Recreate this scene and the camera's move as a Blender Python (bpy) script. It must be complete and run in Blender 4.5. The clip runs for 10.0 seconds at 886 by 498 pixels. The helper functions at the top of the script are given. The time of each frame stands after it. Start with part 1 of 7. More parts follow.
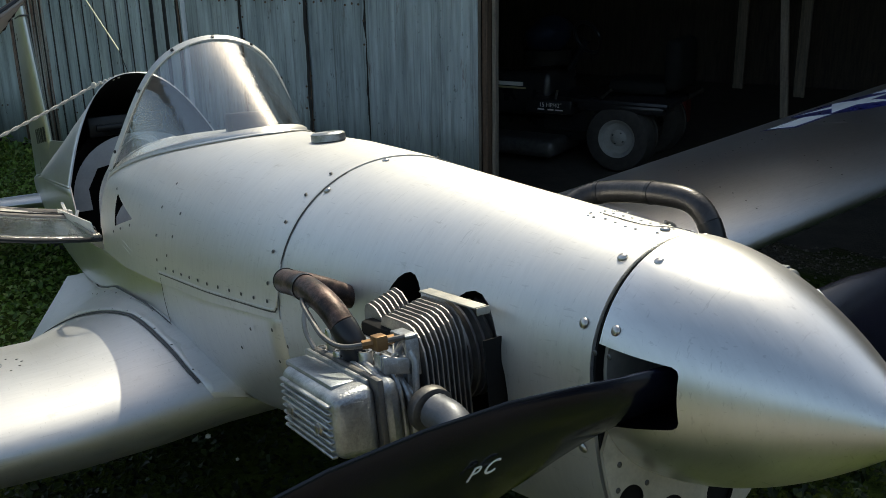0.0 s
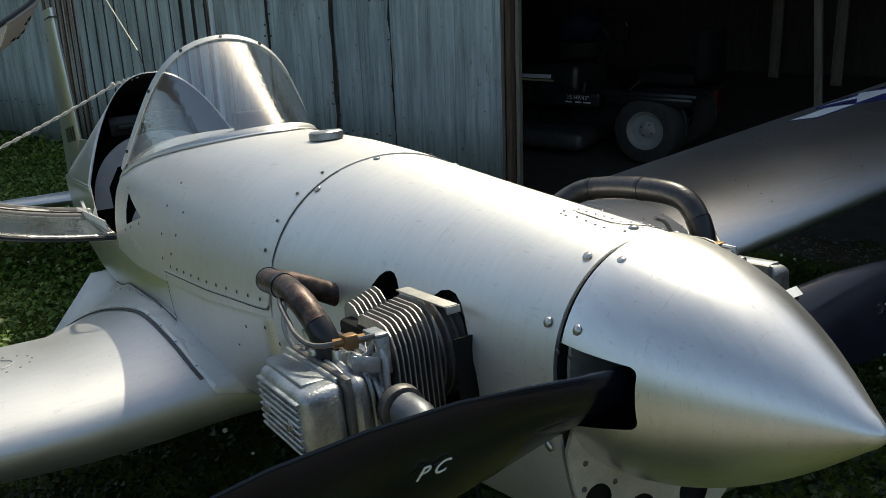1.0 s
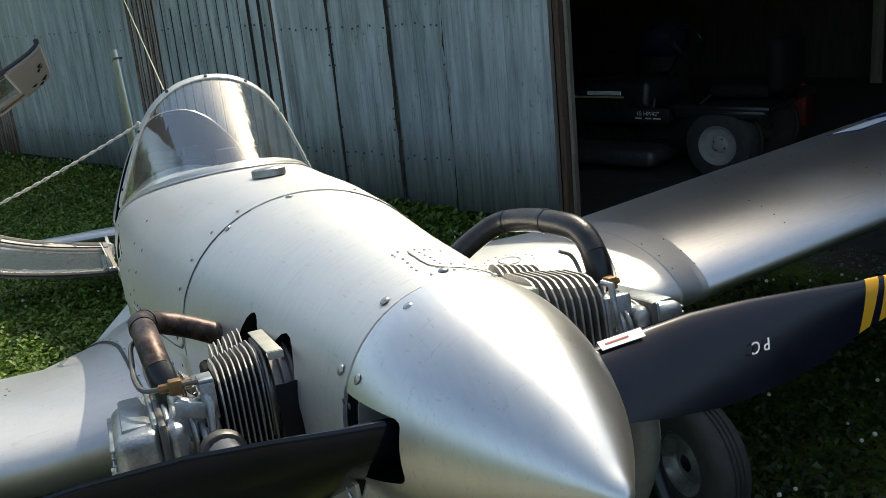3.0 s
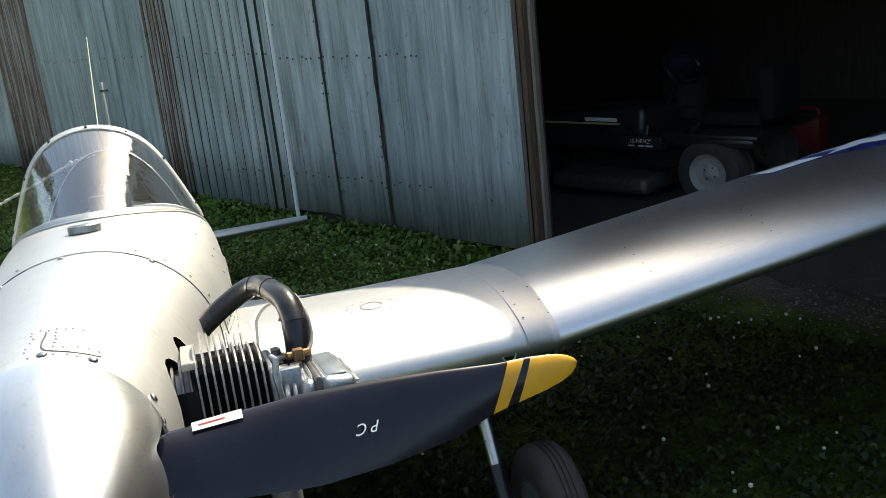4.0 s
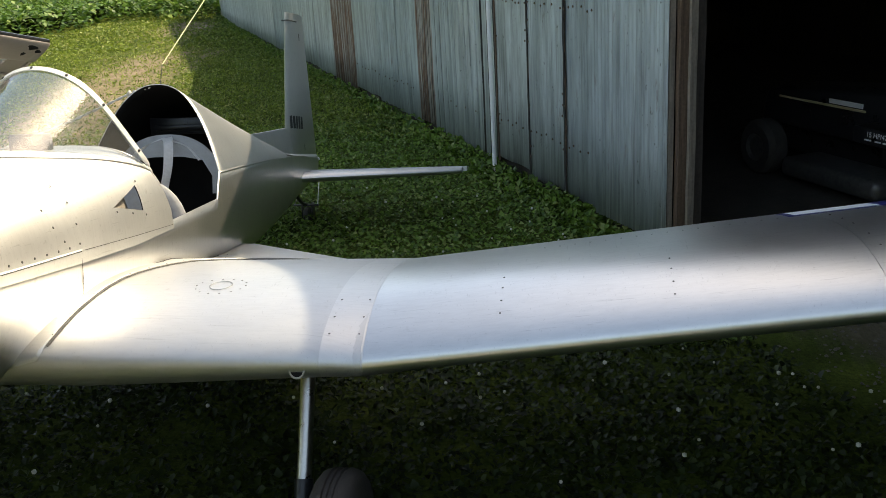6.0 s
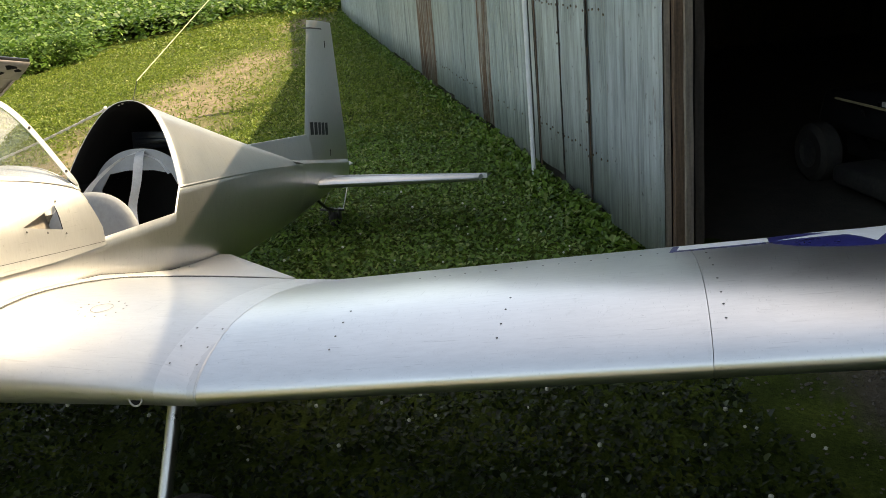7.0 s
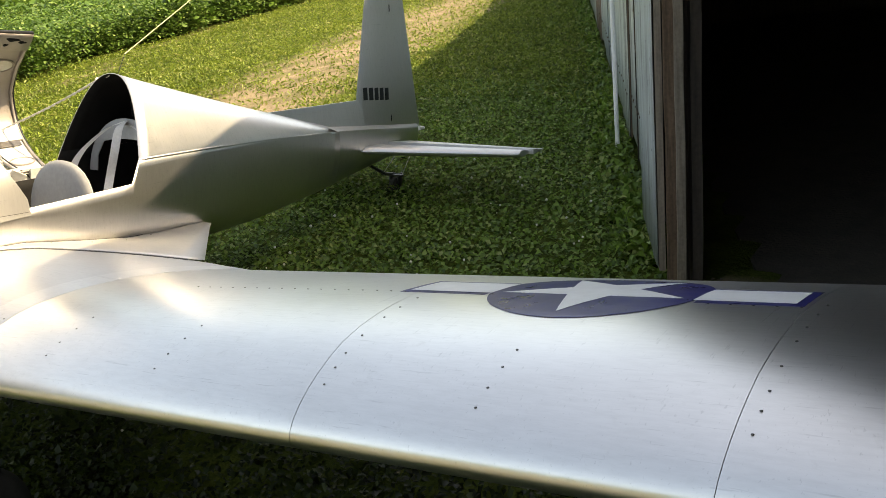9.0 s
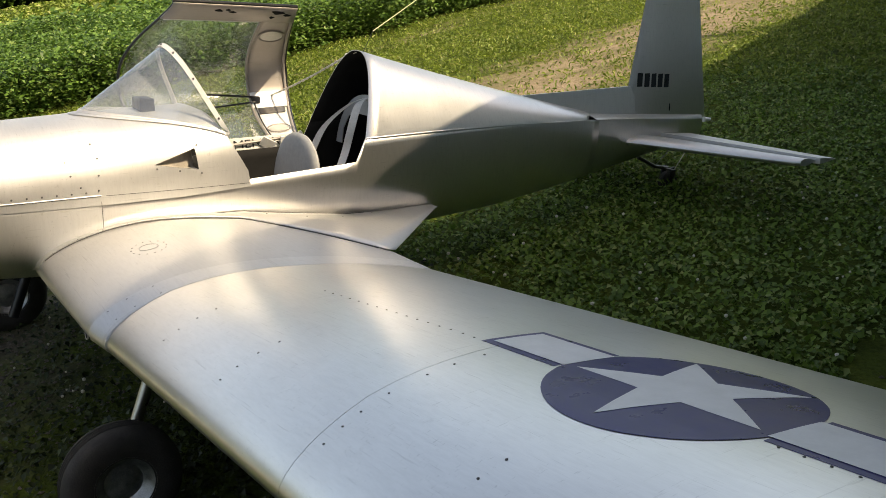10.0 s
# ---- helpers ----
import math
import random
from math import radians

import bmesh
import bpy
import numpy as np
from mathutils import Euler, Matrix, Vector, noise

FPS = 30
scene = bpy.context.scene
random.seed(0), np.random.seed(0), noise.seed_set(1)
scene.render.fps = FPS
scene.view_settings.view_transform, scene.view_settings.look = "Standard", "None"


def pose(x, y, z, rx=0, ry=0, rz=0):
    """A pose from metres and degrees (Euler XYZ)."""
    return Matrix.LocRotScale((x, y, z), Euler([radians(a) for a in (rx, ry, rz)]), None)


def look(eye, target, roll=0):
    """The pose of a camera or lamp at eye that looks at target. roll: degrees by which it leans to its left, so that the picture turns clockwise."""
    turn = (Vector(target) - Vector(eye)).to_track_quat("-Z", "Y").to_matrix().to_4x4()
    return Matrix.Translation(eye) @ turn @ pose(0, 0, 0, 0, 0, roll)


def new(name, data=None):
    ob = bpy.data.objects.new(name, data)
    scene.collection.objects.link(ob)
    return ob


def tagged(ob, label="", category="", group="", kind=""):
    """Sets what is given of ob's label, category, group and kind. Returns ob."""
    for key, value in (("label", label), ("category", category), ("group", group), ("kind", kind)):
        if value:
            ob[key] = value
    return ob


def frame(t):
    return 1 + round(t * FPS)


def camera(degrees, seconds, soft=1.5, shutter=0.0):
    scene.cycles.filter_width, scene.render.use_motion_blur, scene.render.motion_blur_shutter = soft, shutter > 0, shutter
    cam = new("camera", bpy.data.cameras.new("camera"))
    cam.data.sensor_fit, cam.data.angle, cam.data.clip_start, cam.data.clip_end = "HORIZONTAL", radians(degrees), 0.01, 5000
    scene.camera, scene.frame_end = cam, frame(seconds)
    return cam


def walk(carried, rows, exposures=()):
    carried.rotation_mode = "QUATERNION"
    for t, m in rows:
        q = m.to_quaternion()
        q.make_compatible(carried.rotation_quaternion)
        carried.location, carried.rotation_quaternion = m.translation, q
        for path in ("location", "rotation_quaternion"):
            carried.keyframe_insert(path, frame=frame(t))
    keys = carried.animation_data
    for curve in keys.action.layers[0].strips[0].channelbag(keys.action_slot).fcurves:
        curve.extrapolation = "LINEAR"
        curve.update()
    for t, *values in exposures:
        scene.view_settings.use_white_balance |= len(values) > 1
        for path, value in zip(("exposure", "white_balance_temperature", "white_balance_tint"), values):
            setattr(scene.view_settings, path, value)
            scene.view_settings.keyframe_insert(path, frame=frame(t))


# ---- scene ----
cam = camera(51.6, 10.0, soft=0.55)
PATH = [
    (0, (-0.651, -0.431, 1.272), (0.339, 1.188, 0.641), -1.1),
    (0.5, (-0.614, -0.448, 1.276), (0.328, 1.196, 0.636), -1.6),
    (1, (-0.589, -0.471, 1.278), (0.323, 1.188, 0.635), -2.3),
    (1.5, (-0.579, -0.502, 1.286), (0.297, 1.181, 0.652), -2.8),
    (2, (-0.563, -0.524, 1.281), (0.271, 1.184, 0.66), -3.2),
    (2.5, (-0.504, -0.568, 1.276), (0.279, 1.163, 0.652), -3.6),
    (3, (-0.297, -0.588, 1.277), (0.388, 1.197, 0.689), -5.7),
    (3.2, (-0.215, -0.612, 1.29), (0.438, 1.188, 0.711), -6.1),
    (4.3, (0.349, -0.832, 1.326), (0.793, 1.04, 0.78), -6.5),
    (4.5, (0.472, -0.804, 1.319), (0.833, 1.081, 0.756), -6.7),
    (5, (0.765, -0.769, 1.304), (0.919, 1.112, 0.642), -5.2),
    (5.5, (1.096, -0.799, 1.328), (0.915, 1.086, 0.684), -2.9),
    (6, (1.407, -0.645, 1.328), (1.108, 1.23, 0.7), -3.5),
    (6.2, (1.503, -0.603, 1.34), (1.205, 1.267, 0.696), -3.4),
    (7.3, (2.186, -0.337, 1.367), (1.505, 1.433, 0.732), -5.8),
    (7.5, (2.283, -0.255, 1.377), (1.588, 1.496, 0.704), -5.8),
    (8, (2.561, -0.159, 1.39), (1.657, 1.487, 0.702), -5.3),
    (8.5, (2.841, -0.032, 1.433), (1.738, 1.472, 0.711), -6.4),
    (9, (2.952, 0.172, 1.399), (1.858, 1.691, 0.695), -6.5),
    (9.5, (3.036, 0.419, 1.413), (1.714, 1.749, 0.719), -7.9),
    (10, (3.121, 0.689, 1.415), (1.518, 1.658, 0.714), -7.2),
]
walk(cam, [(t, look(eye, target, roll)) for t, eye, target, roll in PATH],
     exposures=[(0, 0.56, 7800, 2), (2.0, 0.55, 7800, 2), (2.6, 0.70, 7800, 2), (4.3, 1.42, 8100, 2), (5.0, 1.68, 8500, 3), (6.0, 1.48, 9300, 6), (7.4, 1.86, 11200, 8), (8.2, 1.79, 11900, 9), (9.2, 1.94, 12000, 10), (10, 1.24, 10300, 10)])

# ---- light ----
SUN_DIR = Vector((0.62, 0.58, 1.0)).normalized()
world = bpy.data.worlds.new("world")
scene.world = world
world.use_nodes = True
wn = world.node_tree
sky = wn.nodes.new("ShaderNodeTexSky")
sky.sky_type = "NISHITA"
sky.sun_disc = False
sky.sun_elevation = math.asin(SUN_DIR.z)
sky.sun_rotation = math.atan2(SUN_DIR.x, SUN_DIR.y)
sky.air_density, sky.dust_density, sky.ozone_density = 0.75, 1.3, 0.3
wn.nodes["Background"].inputs[1].default_value = 0.15
wn.links.new(sky.outputs[0], wn.nodes["Background"].inputs[0])
sun_data = bpy.data.lights.new("sun", "SUN")
sun_data.energy, sun_data.angle, sun_data.color = 2.7, radians(0.5), (1.0, 0.975, 0.93)
sun = new("sun", sun_data)
sun.matrix_world = look(SUN_DIR * 30, (0, 0, 0))


# ---- materials ----
def mat(name, build):
    m = bpy.data.materials.new(name)
    m.use_nodes = True
    t = m.node_tree
    b = t.nodes["Principled BSDF"]
    build(t, b)
    return m


def node(t, kind, **inputs):
    n = t.nodes.new(kind)
    for k, v in inputs.items():
        n.inputs[k.replace("_", " ")].default_value = v
    return n


def coords(t, scale=(1, 1, 1), generated=False):
    tc = t.nodes.new("ShaderNodeTexCoord")
    mp = t.nodes.new("ShaderNodeMapping")
    mp.inputs["Scale"].default_value = scale
    t.links.new(tc.outputs["Object"], mp.inputs["Vector"])
    return mp.outputs["Vector"]


def noise_tex(t, scale, detail=4.0, rough=0.55, stretch=(1, 1, 1)):
    n = t.nodes.new("ShaderNodeTexNoise")
    n.inputs["Scale"].default_value = scale
    n.inputs["Detail"].default_value = detail
    n.inputs["Roughness"].default_value = rough
    t.links.new(coords(t, stretch), n.inputs["Vector"])
    return n.outputs["Fac"]


def ramp(t, fac, stops):
    r = t.nodes.new("ShaderNodeValToRGB")
    e = r.color_ramp.elements
    while len(e) < len(stops):
        e.new(0.5)
    for el, (p, c) in zip(e, stops):
        el.position = p
        el.color = c if len(c) == 4 else (*c, 1)
    t.links.new(fac, r.inputs["Fac"])
    return r.outputs["Color"]


def mixc(t, fac, a, b, mode="MIX"):
    n = t.nodes.new("ShaderNodeMix")
    n.data_type, n.blend_type = "RGBA", mode
    for sock, v in ((n.inputs[0], fac), (n.inputs[6], a), (n.inputs[7], b)):
        if isinstance(v, (int, float)):
            sock.default_value = v
        elif isinstance(v, tuple):
            sock.default_value = v if len(v) == 4 else (*v, 1)
        else:
            t.links.new(v, sock)
    return n.outputs[2]


def bump(t, b, height, strength=0.2, distance=0.002):
    n = t.nodes.new("ShaderNodeBump")
    n.inputs["Strength"].default_value = strength
    n.inputs["Distance"].default_value = distance
    t.links.new(height, n.inputs["Height"])
    t.links.new(n.outputs["Normal"], b.inputs["Normal"])


def mapr(t, v, a, b):
    n = t.nodes.new("ShaderNodeMapRange")
    n.inputs["To Min"].default_value, n.inputs["To Max"].default_value = a, b
    t.links.new(v, n.inputs["Value"])
    return n.outputs["Result"]


def plain(name, color, rough=0.5, metal=0.0, vary=0.25, scale=20.0, bump_d=0.0, spec=0.5, stretch=(1, 1, 1)):
    def build(t, b):
        f = noise_tex(t, scale, stretch=stretch)
        g = noise_tex(t, scale * 7)
        lo = tuple(c * (1 - vary) for c in color)
        hi = tuple(min(1, c * (1 + vary)) for c in color)
        c = ramp(t, f, [(0.3, lo), (0.7, hi)])
        c = mixc(t, 0.25, c, ramp(t, g, [(0.35, lo), (0.65, hi)]))
        t.links.new(c, b.inputs["Base Color"])
        b.inputs["Metallic"].default_value = metal
        b.inputs["Specular IOR Level"].default_value = spec
        t.links.new(mapr(t, f, max(0.02, rough - 0.1), min(1, rough + 0.1)), b.inputs["Roughness"])
        if bump_d:
            bump(t, b, g, 0.5, bump_d)
    return mat(name, build)


def alu_build(rough, color, streak=(1, 6, 1), dirt=0.22, oxide=0.15, metal=1.0, uneven=1.0):
    """Bare sheet: rubbed streaks, cloudy oxide, small stains, pits and shallow dents."""
    def build(t, b):
        fine = noise_tex(t, 150, 3, 0.6, streak)
        rub = noise_tex(t, 22, 6, 0.7, streak)
        mid = noise_tex(t, 7, 6, 0.65)
        big = noise_tex(t, 2.2, 4, 0.55)
        c = ramp(t, big, [(0.3, tuple(x * 0.90 for x in color)), (0.7, color)])
        c = mixc(t, 0.5, c, ramp(t, rub, [(0.30, (0.86, 0.86, 0.86)), (0.60, (1, 1, 1))]), "MULTIPLY")
        spots = ramp(t, noise_tex(t, 30, 7, 0.72), [(0.27, (0.45, 0.42, 0.38)), (0.40, (1, 1, 1))])
        c = mixc(t, dirt, c, spots, "MULTIPLY")
        pits = ramp(t, noise_tex(t, 110, 2, 0.5), [(0.24, (0.35, 0.34, 0.32)), (0.29, (1, 1, 1))])
        c = mixc(t, 0.4 * uneven ** 2, c, pits, "MULTIPLY")
        # hair scratches from years of wiping, in two directions
        for st in ((40, 1.2, 40), (1.2, 40, 12)):
            hair = ramp(t, noise_tex(t, 6, 3, 0.6, st), [(0.30, (0.62, 0.62, 0.62)), (0.36, (1, 1, 1))])
            c = mixc(t, 0.35, c, hair, "MULTIPLY")
        t.links.new(c, b.inputs["Base Color"])
        cloud = ramp(t, mid, [(0.42, (0, 0, 0)), (0.68, (1, 1, 1))])
        t.links.new(mapr(t, cloud, metal, metal - oxide), b.inputs["Metallic"])
        r1 = t.nodes.new("ShaderNodeMath")
        r1.operation = "ADD"
        t.links.new(mapr(t, cloud, rough - 0.03 * uneven, rough + 0.05 * uneven), r1.inputs[0])
        t.links.new(mapr(t, rub, -0.06 * uneven, 0.06 * uneven), r1.inputs[1])
        r2 = t.nodes.new("ShaderNodeMath")
        r2.operation = "ADD"
        t.links.new(r1.outputs[0], r2.inputs[0])
        t.links.new(mapr(t, fine, -0.04 * uneven, 0.04 * uneven), r2.inputs[1])
        t.links.new(r2.outputs[0], b.inputs["Roughness"])
        dent = noise_tex(t, 5.0, 2, 0.4)
        h = mixc(t, 0.004, mixc(t, 0.35, big, dent), fine)
        bump(t, b, h, 0.4, 0.0022 * uneven)
    return build


M_ALU = mat("aluminium_skin", alu_build(0.47, (0.74, 0.735, 0.72), (1, 6, 1), 0.34, 0.05, 0.86, 0.50))
M_ALU_SPIN = mat("polished_spinner", alu_build(0.34, (0.84, 0.84, 0.83), (6, 1, 1), 0.28, 0.06, 0.97, 0.5))
M_ALU_WING = mat("aluminium_wing", alu_build(0.46, (0.70, 0.70, 0.70), (1, 7, 1), 0.24, 0.04, 0.95, 0.40))
M_ALU_OUT = mat("aluminium_outer_wing", alu_build(0.33, (0.82, 0.82, 0.82), (1, 7, 1), 0.16, 0.02, 1.0, 0.36))
M_ALU_AFT = mat("aluminium_tail", alu_build(0.32, (0.76, 0.75, 0.74), (1, 6, 1), 0.14, 0.05, 0.94, 0.30))
M_STRIP = mat("joint_strip_metal", alu_build(0.42, (0.76, 0.76, 0.76), (1, 7, 1), 0.14, 0.02, 0.92, 0.30))
M_CAST = plain("cast_aluminium", (0.42, 0.435, 0.445), 0.38, 0.85, 0.4, 40, 0.0015)
M_FIN = plain("dirty_fins", (0.40, 0.39, 0.38), 0.5, 0.8, 0.3, 30, 0.001)
M_BLACK = plain("black_paint", (0.012, 0.013, 0.016), 0.32, 0, 0.3, 15)
M_BLADE = plain("blade_paint", (0.006, 0.007, 0.015), 0.17, 0, 0.35, 12, spec=0.4)
M_YELLOW = plain("yellow_paint", (0.72, 0.36, 0.02), 0.4, 0, 0.12, 12)
M_RED = plain("red_paint", (0.45, 0.03, 0.02), 0.45, 0, 0.2, 20)
M_WHITE = plain("white_paint", (0.88, 0.88, 0.88), 0.45, 0, 0.06, 20)
M_NAVY = plain("navy_paint", (0.028, 0.032, 0.17), 0.3, 0, 0.12, 20, spec=0.3)


def rust_build(t, b):
    """Heat-blackened steel with flaking brown and pinkish bloom."""
    f = noise_tex(t, 26, 7, 0.72)
    c = ramp(t, f, [(0.36, (0.010, 0.009, 0.009)), (0.47, (0.045, 0.030, 0.026)), (0.55, (0.10, 0.062, 0.052)), (0.66, (0.19, 0.135, 0.12))])
    c = mixc(t, 0.7, c, ramp(t, noise_tex(t, 90, 4, 0.6), [(0.36, (0.25, 0.22, 0.2)), (0.5, (1, 1, 1))]), "MULTIPLY")
    t.links.new(c, b.inputs["Base Color"])
    b.inputs["Metallic"].default_value = 0.5
    t.links.new(mapr(t, f, 0.22, 0.62), b.inputs["Roughness"])
    bump(t, b, f, 0.6, 0.002)


M_RUST = mat("exhaust_rust", rust_build)
M_PIPE = plain("dark_pipe", (0.05, 0.048, 0.05), 0.35, 0.5, 0.5, 25, 0.001)
M_RUBBER = plain("tyre_rubber", (0.045, 0.041, 0.038), 0.75, 0, 0.35, 30, 0.002)
M_STEEL = plain("steel", (0.55, 0.54, 0.52), 0.3, 1.0, 0.15, 30)
M_BRASS = plain("brass", (0.26, 0.15, 0.07), 0.5, 0.7, 0.25, 30)
M_FABRIC = plain("seat_vinyl", (0.34, 0.35, 0.36), 0.6, 0, 0.12, 60, 0.001)
M_STRAP = plain("webbing", (0.72, 0.72, 0.70), 0.8, 0, 0.1, 120, 0.001)
# Near-black colour puts the shade of hollows and holes into their surfaces.
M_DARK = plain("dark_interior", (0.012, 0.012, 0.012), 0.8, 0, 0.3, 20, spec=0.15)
M_ROPE = plain("cord", (0.62, 0.60, 0.55), 0.8, 0, 0.15, 60)
M_PRIMERW = plain("pale_paint", (0.66, 0.66, 0.64), 0.45, 0.1, 0.12, 40)
M_PRIMER = plain("primer", (0.46, 0.44, 0.38), 0.5, 0.3, 0.2, 30, 0.001)


def glass_build(t, b, shine=0.23, power=2.2, haze_top=0.13):
    t.nodes.remove(b)
    out = t.nodes["Material Output"]
    tr = t.nodes.new("ShaderNodeBsdfTransparent")
    tr.inputs[0].default_value = (0.90, 0.93, 0.94, 1)
    gl = t.nodes.new("ShaderNodeBsdfGlossy")
    gl.inputs["Roughness"].default_value = 0.08
    wave = t.nodes.new("ShaderNodeBump")
    wave.inputs["Strength"].default_value = 0.35
    wave.inputs["Distance"].default_value = 0.004
    t.links.new(noise_tex(t, 24, 3, 0.6), wave.inputs["Height"])
    t.links.new(wave.outputs[0], gl.inputs["Normal"])
    df = t.nodes.new("ShaderNodeBsdfDiffuse")
    df.inputs[0].default_value = (0.75, 0.78, 0.78, 1)
    lw = t.nodes.new("ShaderNodeLayerWeight")
    lw.inputs["Blend"].default_value = 0.5
    pw = t.nodes.new("ShaderNodeMath")
    pw.operation = "POWER"
    t.links.new(lw.outputs["Facing"], pw.inputs[0])
    pw.inputs[1].default_value = power
    gloss = mapr(t, pw.outputs[0], shine, 0.9)
    m1 = t.nodes.new("ShaderNodeMixShader")
    m2 = t.nodes.new("ShaderNodeMixShader")
    haze = mapr(t, noise_tex(t, 9, 3, 0.5, (1, 0.35, 0.35)), 0.02, haze_top)
    t.links.new(haze, m1.inputs[0])
    t.links.new(tr.outputs[0], m1.inputs[1])
    t.links.new(df.outputs[0], m1.inputs[2])
    t.links.new(gloss, m2.inputs[0])
    t.links.new(m1.outputs[0], m2.inputs[1])
    t.links.new(gl.outputs[0], m2.inputs[2])
    t.links.new(m2.outputs[0], out.inputs[0])


M_GLASS = mat("acrylic", glass_build)
M_PANE = mat("canopy_acrylic", lambda t, b: glass_build(t, b, 0.07, 4.0, 0.09))


# ---- mesh helpers ----
def finish(name, bm, material, parent=None, label="", smooth=True, angle=35):
    me = bpy.data.meshes.new(name)
    bmesh.ops.recalc_face_normals(bm, faces=bm.faces)
    if smooth:
        for f in bm.faces:
            f.smooth = True
        for e in bm.edges:
            if len(e.link_faces) == 2 and e.calc_face_angle(0) > radians(angle):
                e.smooth = False
    bm.to_mesh(me)
    bm.free()
    for m in (material if isinstance(material, (list, tuple)) else [material]):
        me.materials.append(m)
    ob = new(name, me)
    if parent is not None:
        ob.parent = parent
    if label:
        tagged(ob, label)
    return ob


part = finish


def face_out(ob, mid=0.0):
    """Turns the faces of an open shell away from the axis of the airplane."""
    me = ob.data
    if sum(p.area * (p.normal.x * p.center.x + p.normal.z * (p.center.z - mid)) for p in me.polygons) < 0:
        me.flip_normals()
    return ob


def empty(name, m=None):
    e = new(name)
    e.empty_display_size = 0.2
    if m is not None:
        e.matrix_world = m
    return e


def loft(bm, rings, closed=True, cap0=False, cap1=False, mi=0):
    rows = [[bm.verts.new(p) for p in r] for r in rings]
    n = len(rows[0])
    for a, b in zip(rows, rows[1:]):
        for i in range(n if closed else n - 1):
            j = (i + 1) % n
            f = bm.faces.new((a[i], a[j], b[j], b[i]))
            f.material_index = mi
    if cap0:
        bm.faces.new(rows[0][::-1])
    if cap1:
        bm.faces.new(rows[-1])
    return rows


def tube(bm, pts, radius, n=12, cap=True):
    pts = [Vector(p) for p in pts]
    rings = []
    up = Vector((0.13, 0.31, 0.94)).normalized()
    for i, p in enumerate(pts):
        d = (pts[min(i + 1, len(pts) - 1)] - pts[max(i - 1, 0)]).normalized()
        a = d.cross(up)
        if a.length < 0.05:
            a = d.cross(Vector((1, 0, 0)))
        a.normalize()
        b = a.cross(d).normalized()
        up = b
        r = radius[i] if isinstance(radius, (list, tuple)) else radius
        rings.append([p + a * (r * math.cos(k * 2 * math.pi / n)) + b * (r * math.sin(k * 2 * math.pi / n)) for k in range(n)])
    loft(bm, rings, True, cap, cap)


def curve_pts(ctrl, n=8):
    """Catmull-Rom points through the control points."""
    c = [Vector(p) for p in ctrl]
    c = [c[0] * 2 - c[1]] + c + [c[-1] * 2 - c[-2]]
    out = []
    for i in range(1, len(c) - 2):
        for k in range(n):
            u = k / n
            p0, p1, p2, p3 = c[i - 1], c[i], c[i + 1], c[i + 2]
            out.append(0.5 * ((2 * p1) + (p2 - p0) * u + (2 * p0 - 5 * p1 + 4 * p2 - p3) * u * u + (3 * p1 - p0 - 3 * p2 + p3) * u ** 3))
    out.append(c[-2])
    return out


def box(bm, lo, hi, bevel=0.0, m=None, seg=2):
    r = bmesh.ops.create_cube(bm, size=1)
    vs = r["verts"]
    size = Vector(hi) - Vector(lo)
    mid = (Vector(hi) + Vector(lo)) / 2
    for v in vs:
        v.co = Vector((v.co.x * size.x, v.co.y * size.y, v.co.z * size.z)) + mid
    if bevel:
        es = list({e for v in vs for e in v.link_edges})
        r2 = bmesh.ops.bevel(bm, geom=es, offset=bevel, segments=seg, affect="EDGES", profile=0.5)
        vs = list({v for f in r2["faces"] for v in f.verts} | {v for v in vs if v.is_valid})
    if m is not None:
        for v in vs:
            v.co = m @ v.co
    return vs


def cyl(bm, a, b, r, n=20, r2=None, bevel=0.0):
    a, b = Vector(a), Vector(b)
    d = (b - a)
    q = d.to_track_quat("Z", "Y").to_matrix().to_4x4()
    res = bmesh.ops.create_cone(bm, cap_ends=True, segments=n, radius1=r, radius2=r if r2 is None else r2, depth=d.length)
    mm = Matrix.Translation((a + b) / 2) @ q
    if bevel:
        es = [e for e in {e for v in res["verts"] for e in v.link_edges} if any(len(f.verts) > 4 for f in e.link_faces)]
        rb = bmesh.ops.bevel(bm, geom=es, offset=bevel, segments=2, affect="EDGES", profile=0.5)
        vs = list({v for f in rb["faces"] for v in f.verts} | {v for v in res["verts"] if v.is_valid})
    else:
        vs = res["verts"]
    for v in vs:
        v.co = mm @ v.co
    return vs


def lathe(bm, profile, n=32, axis="y", centre=(0, 0, 0), cap=False):
    """Turns (radius, along) pairs about an axis."""
    rings = []
    cx, cy, cz = centre
    for r, y in profile:
        ring = []
        for k in range(n):
            a = 2 * math.pi * k / n
            u, v = r * math.cos(a), r * math.sin(a)
            ring.append((cx + u, cy + y, cz + v) if axis == "y" else (cx + y, cy + u, cz + v) if axis == "x" else (cx + u, cy + v, cz + y))
        rings.append(ring)
    loft(bm, rings, True, cap, cap)


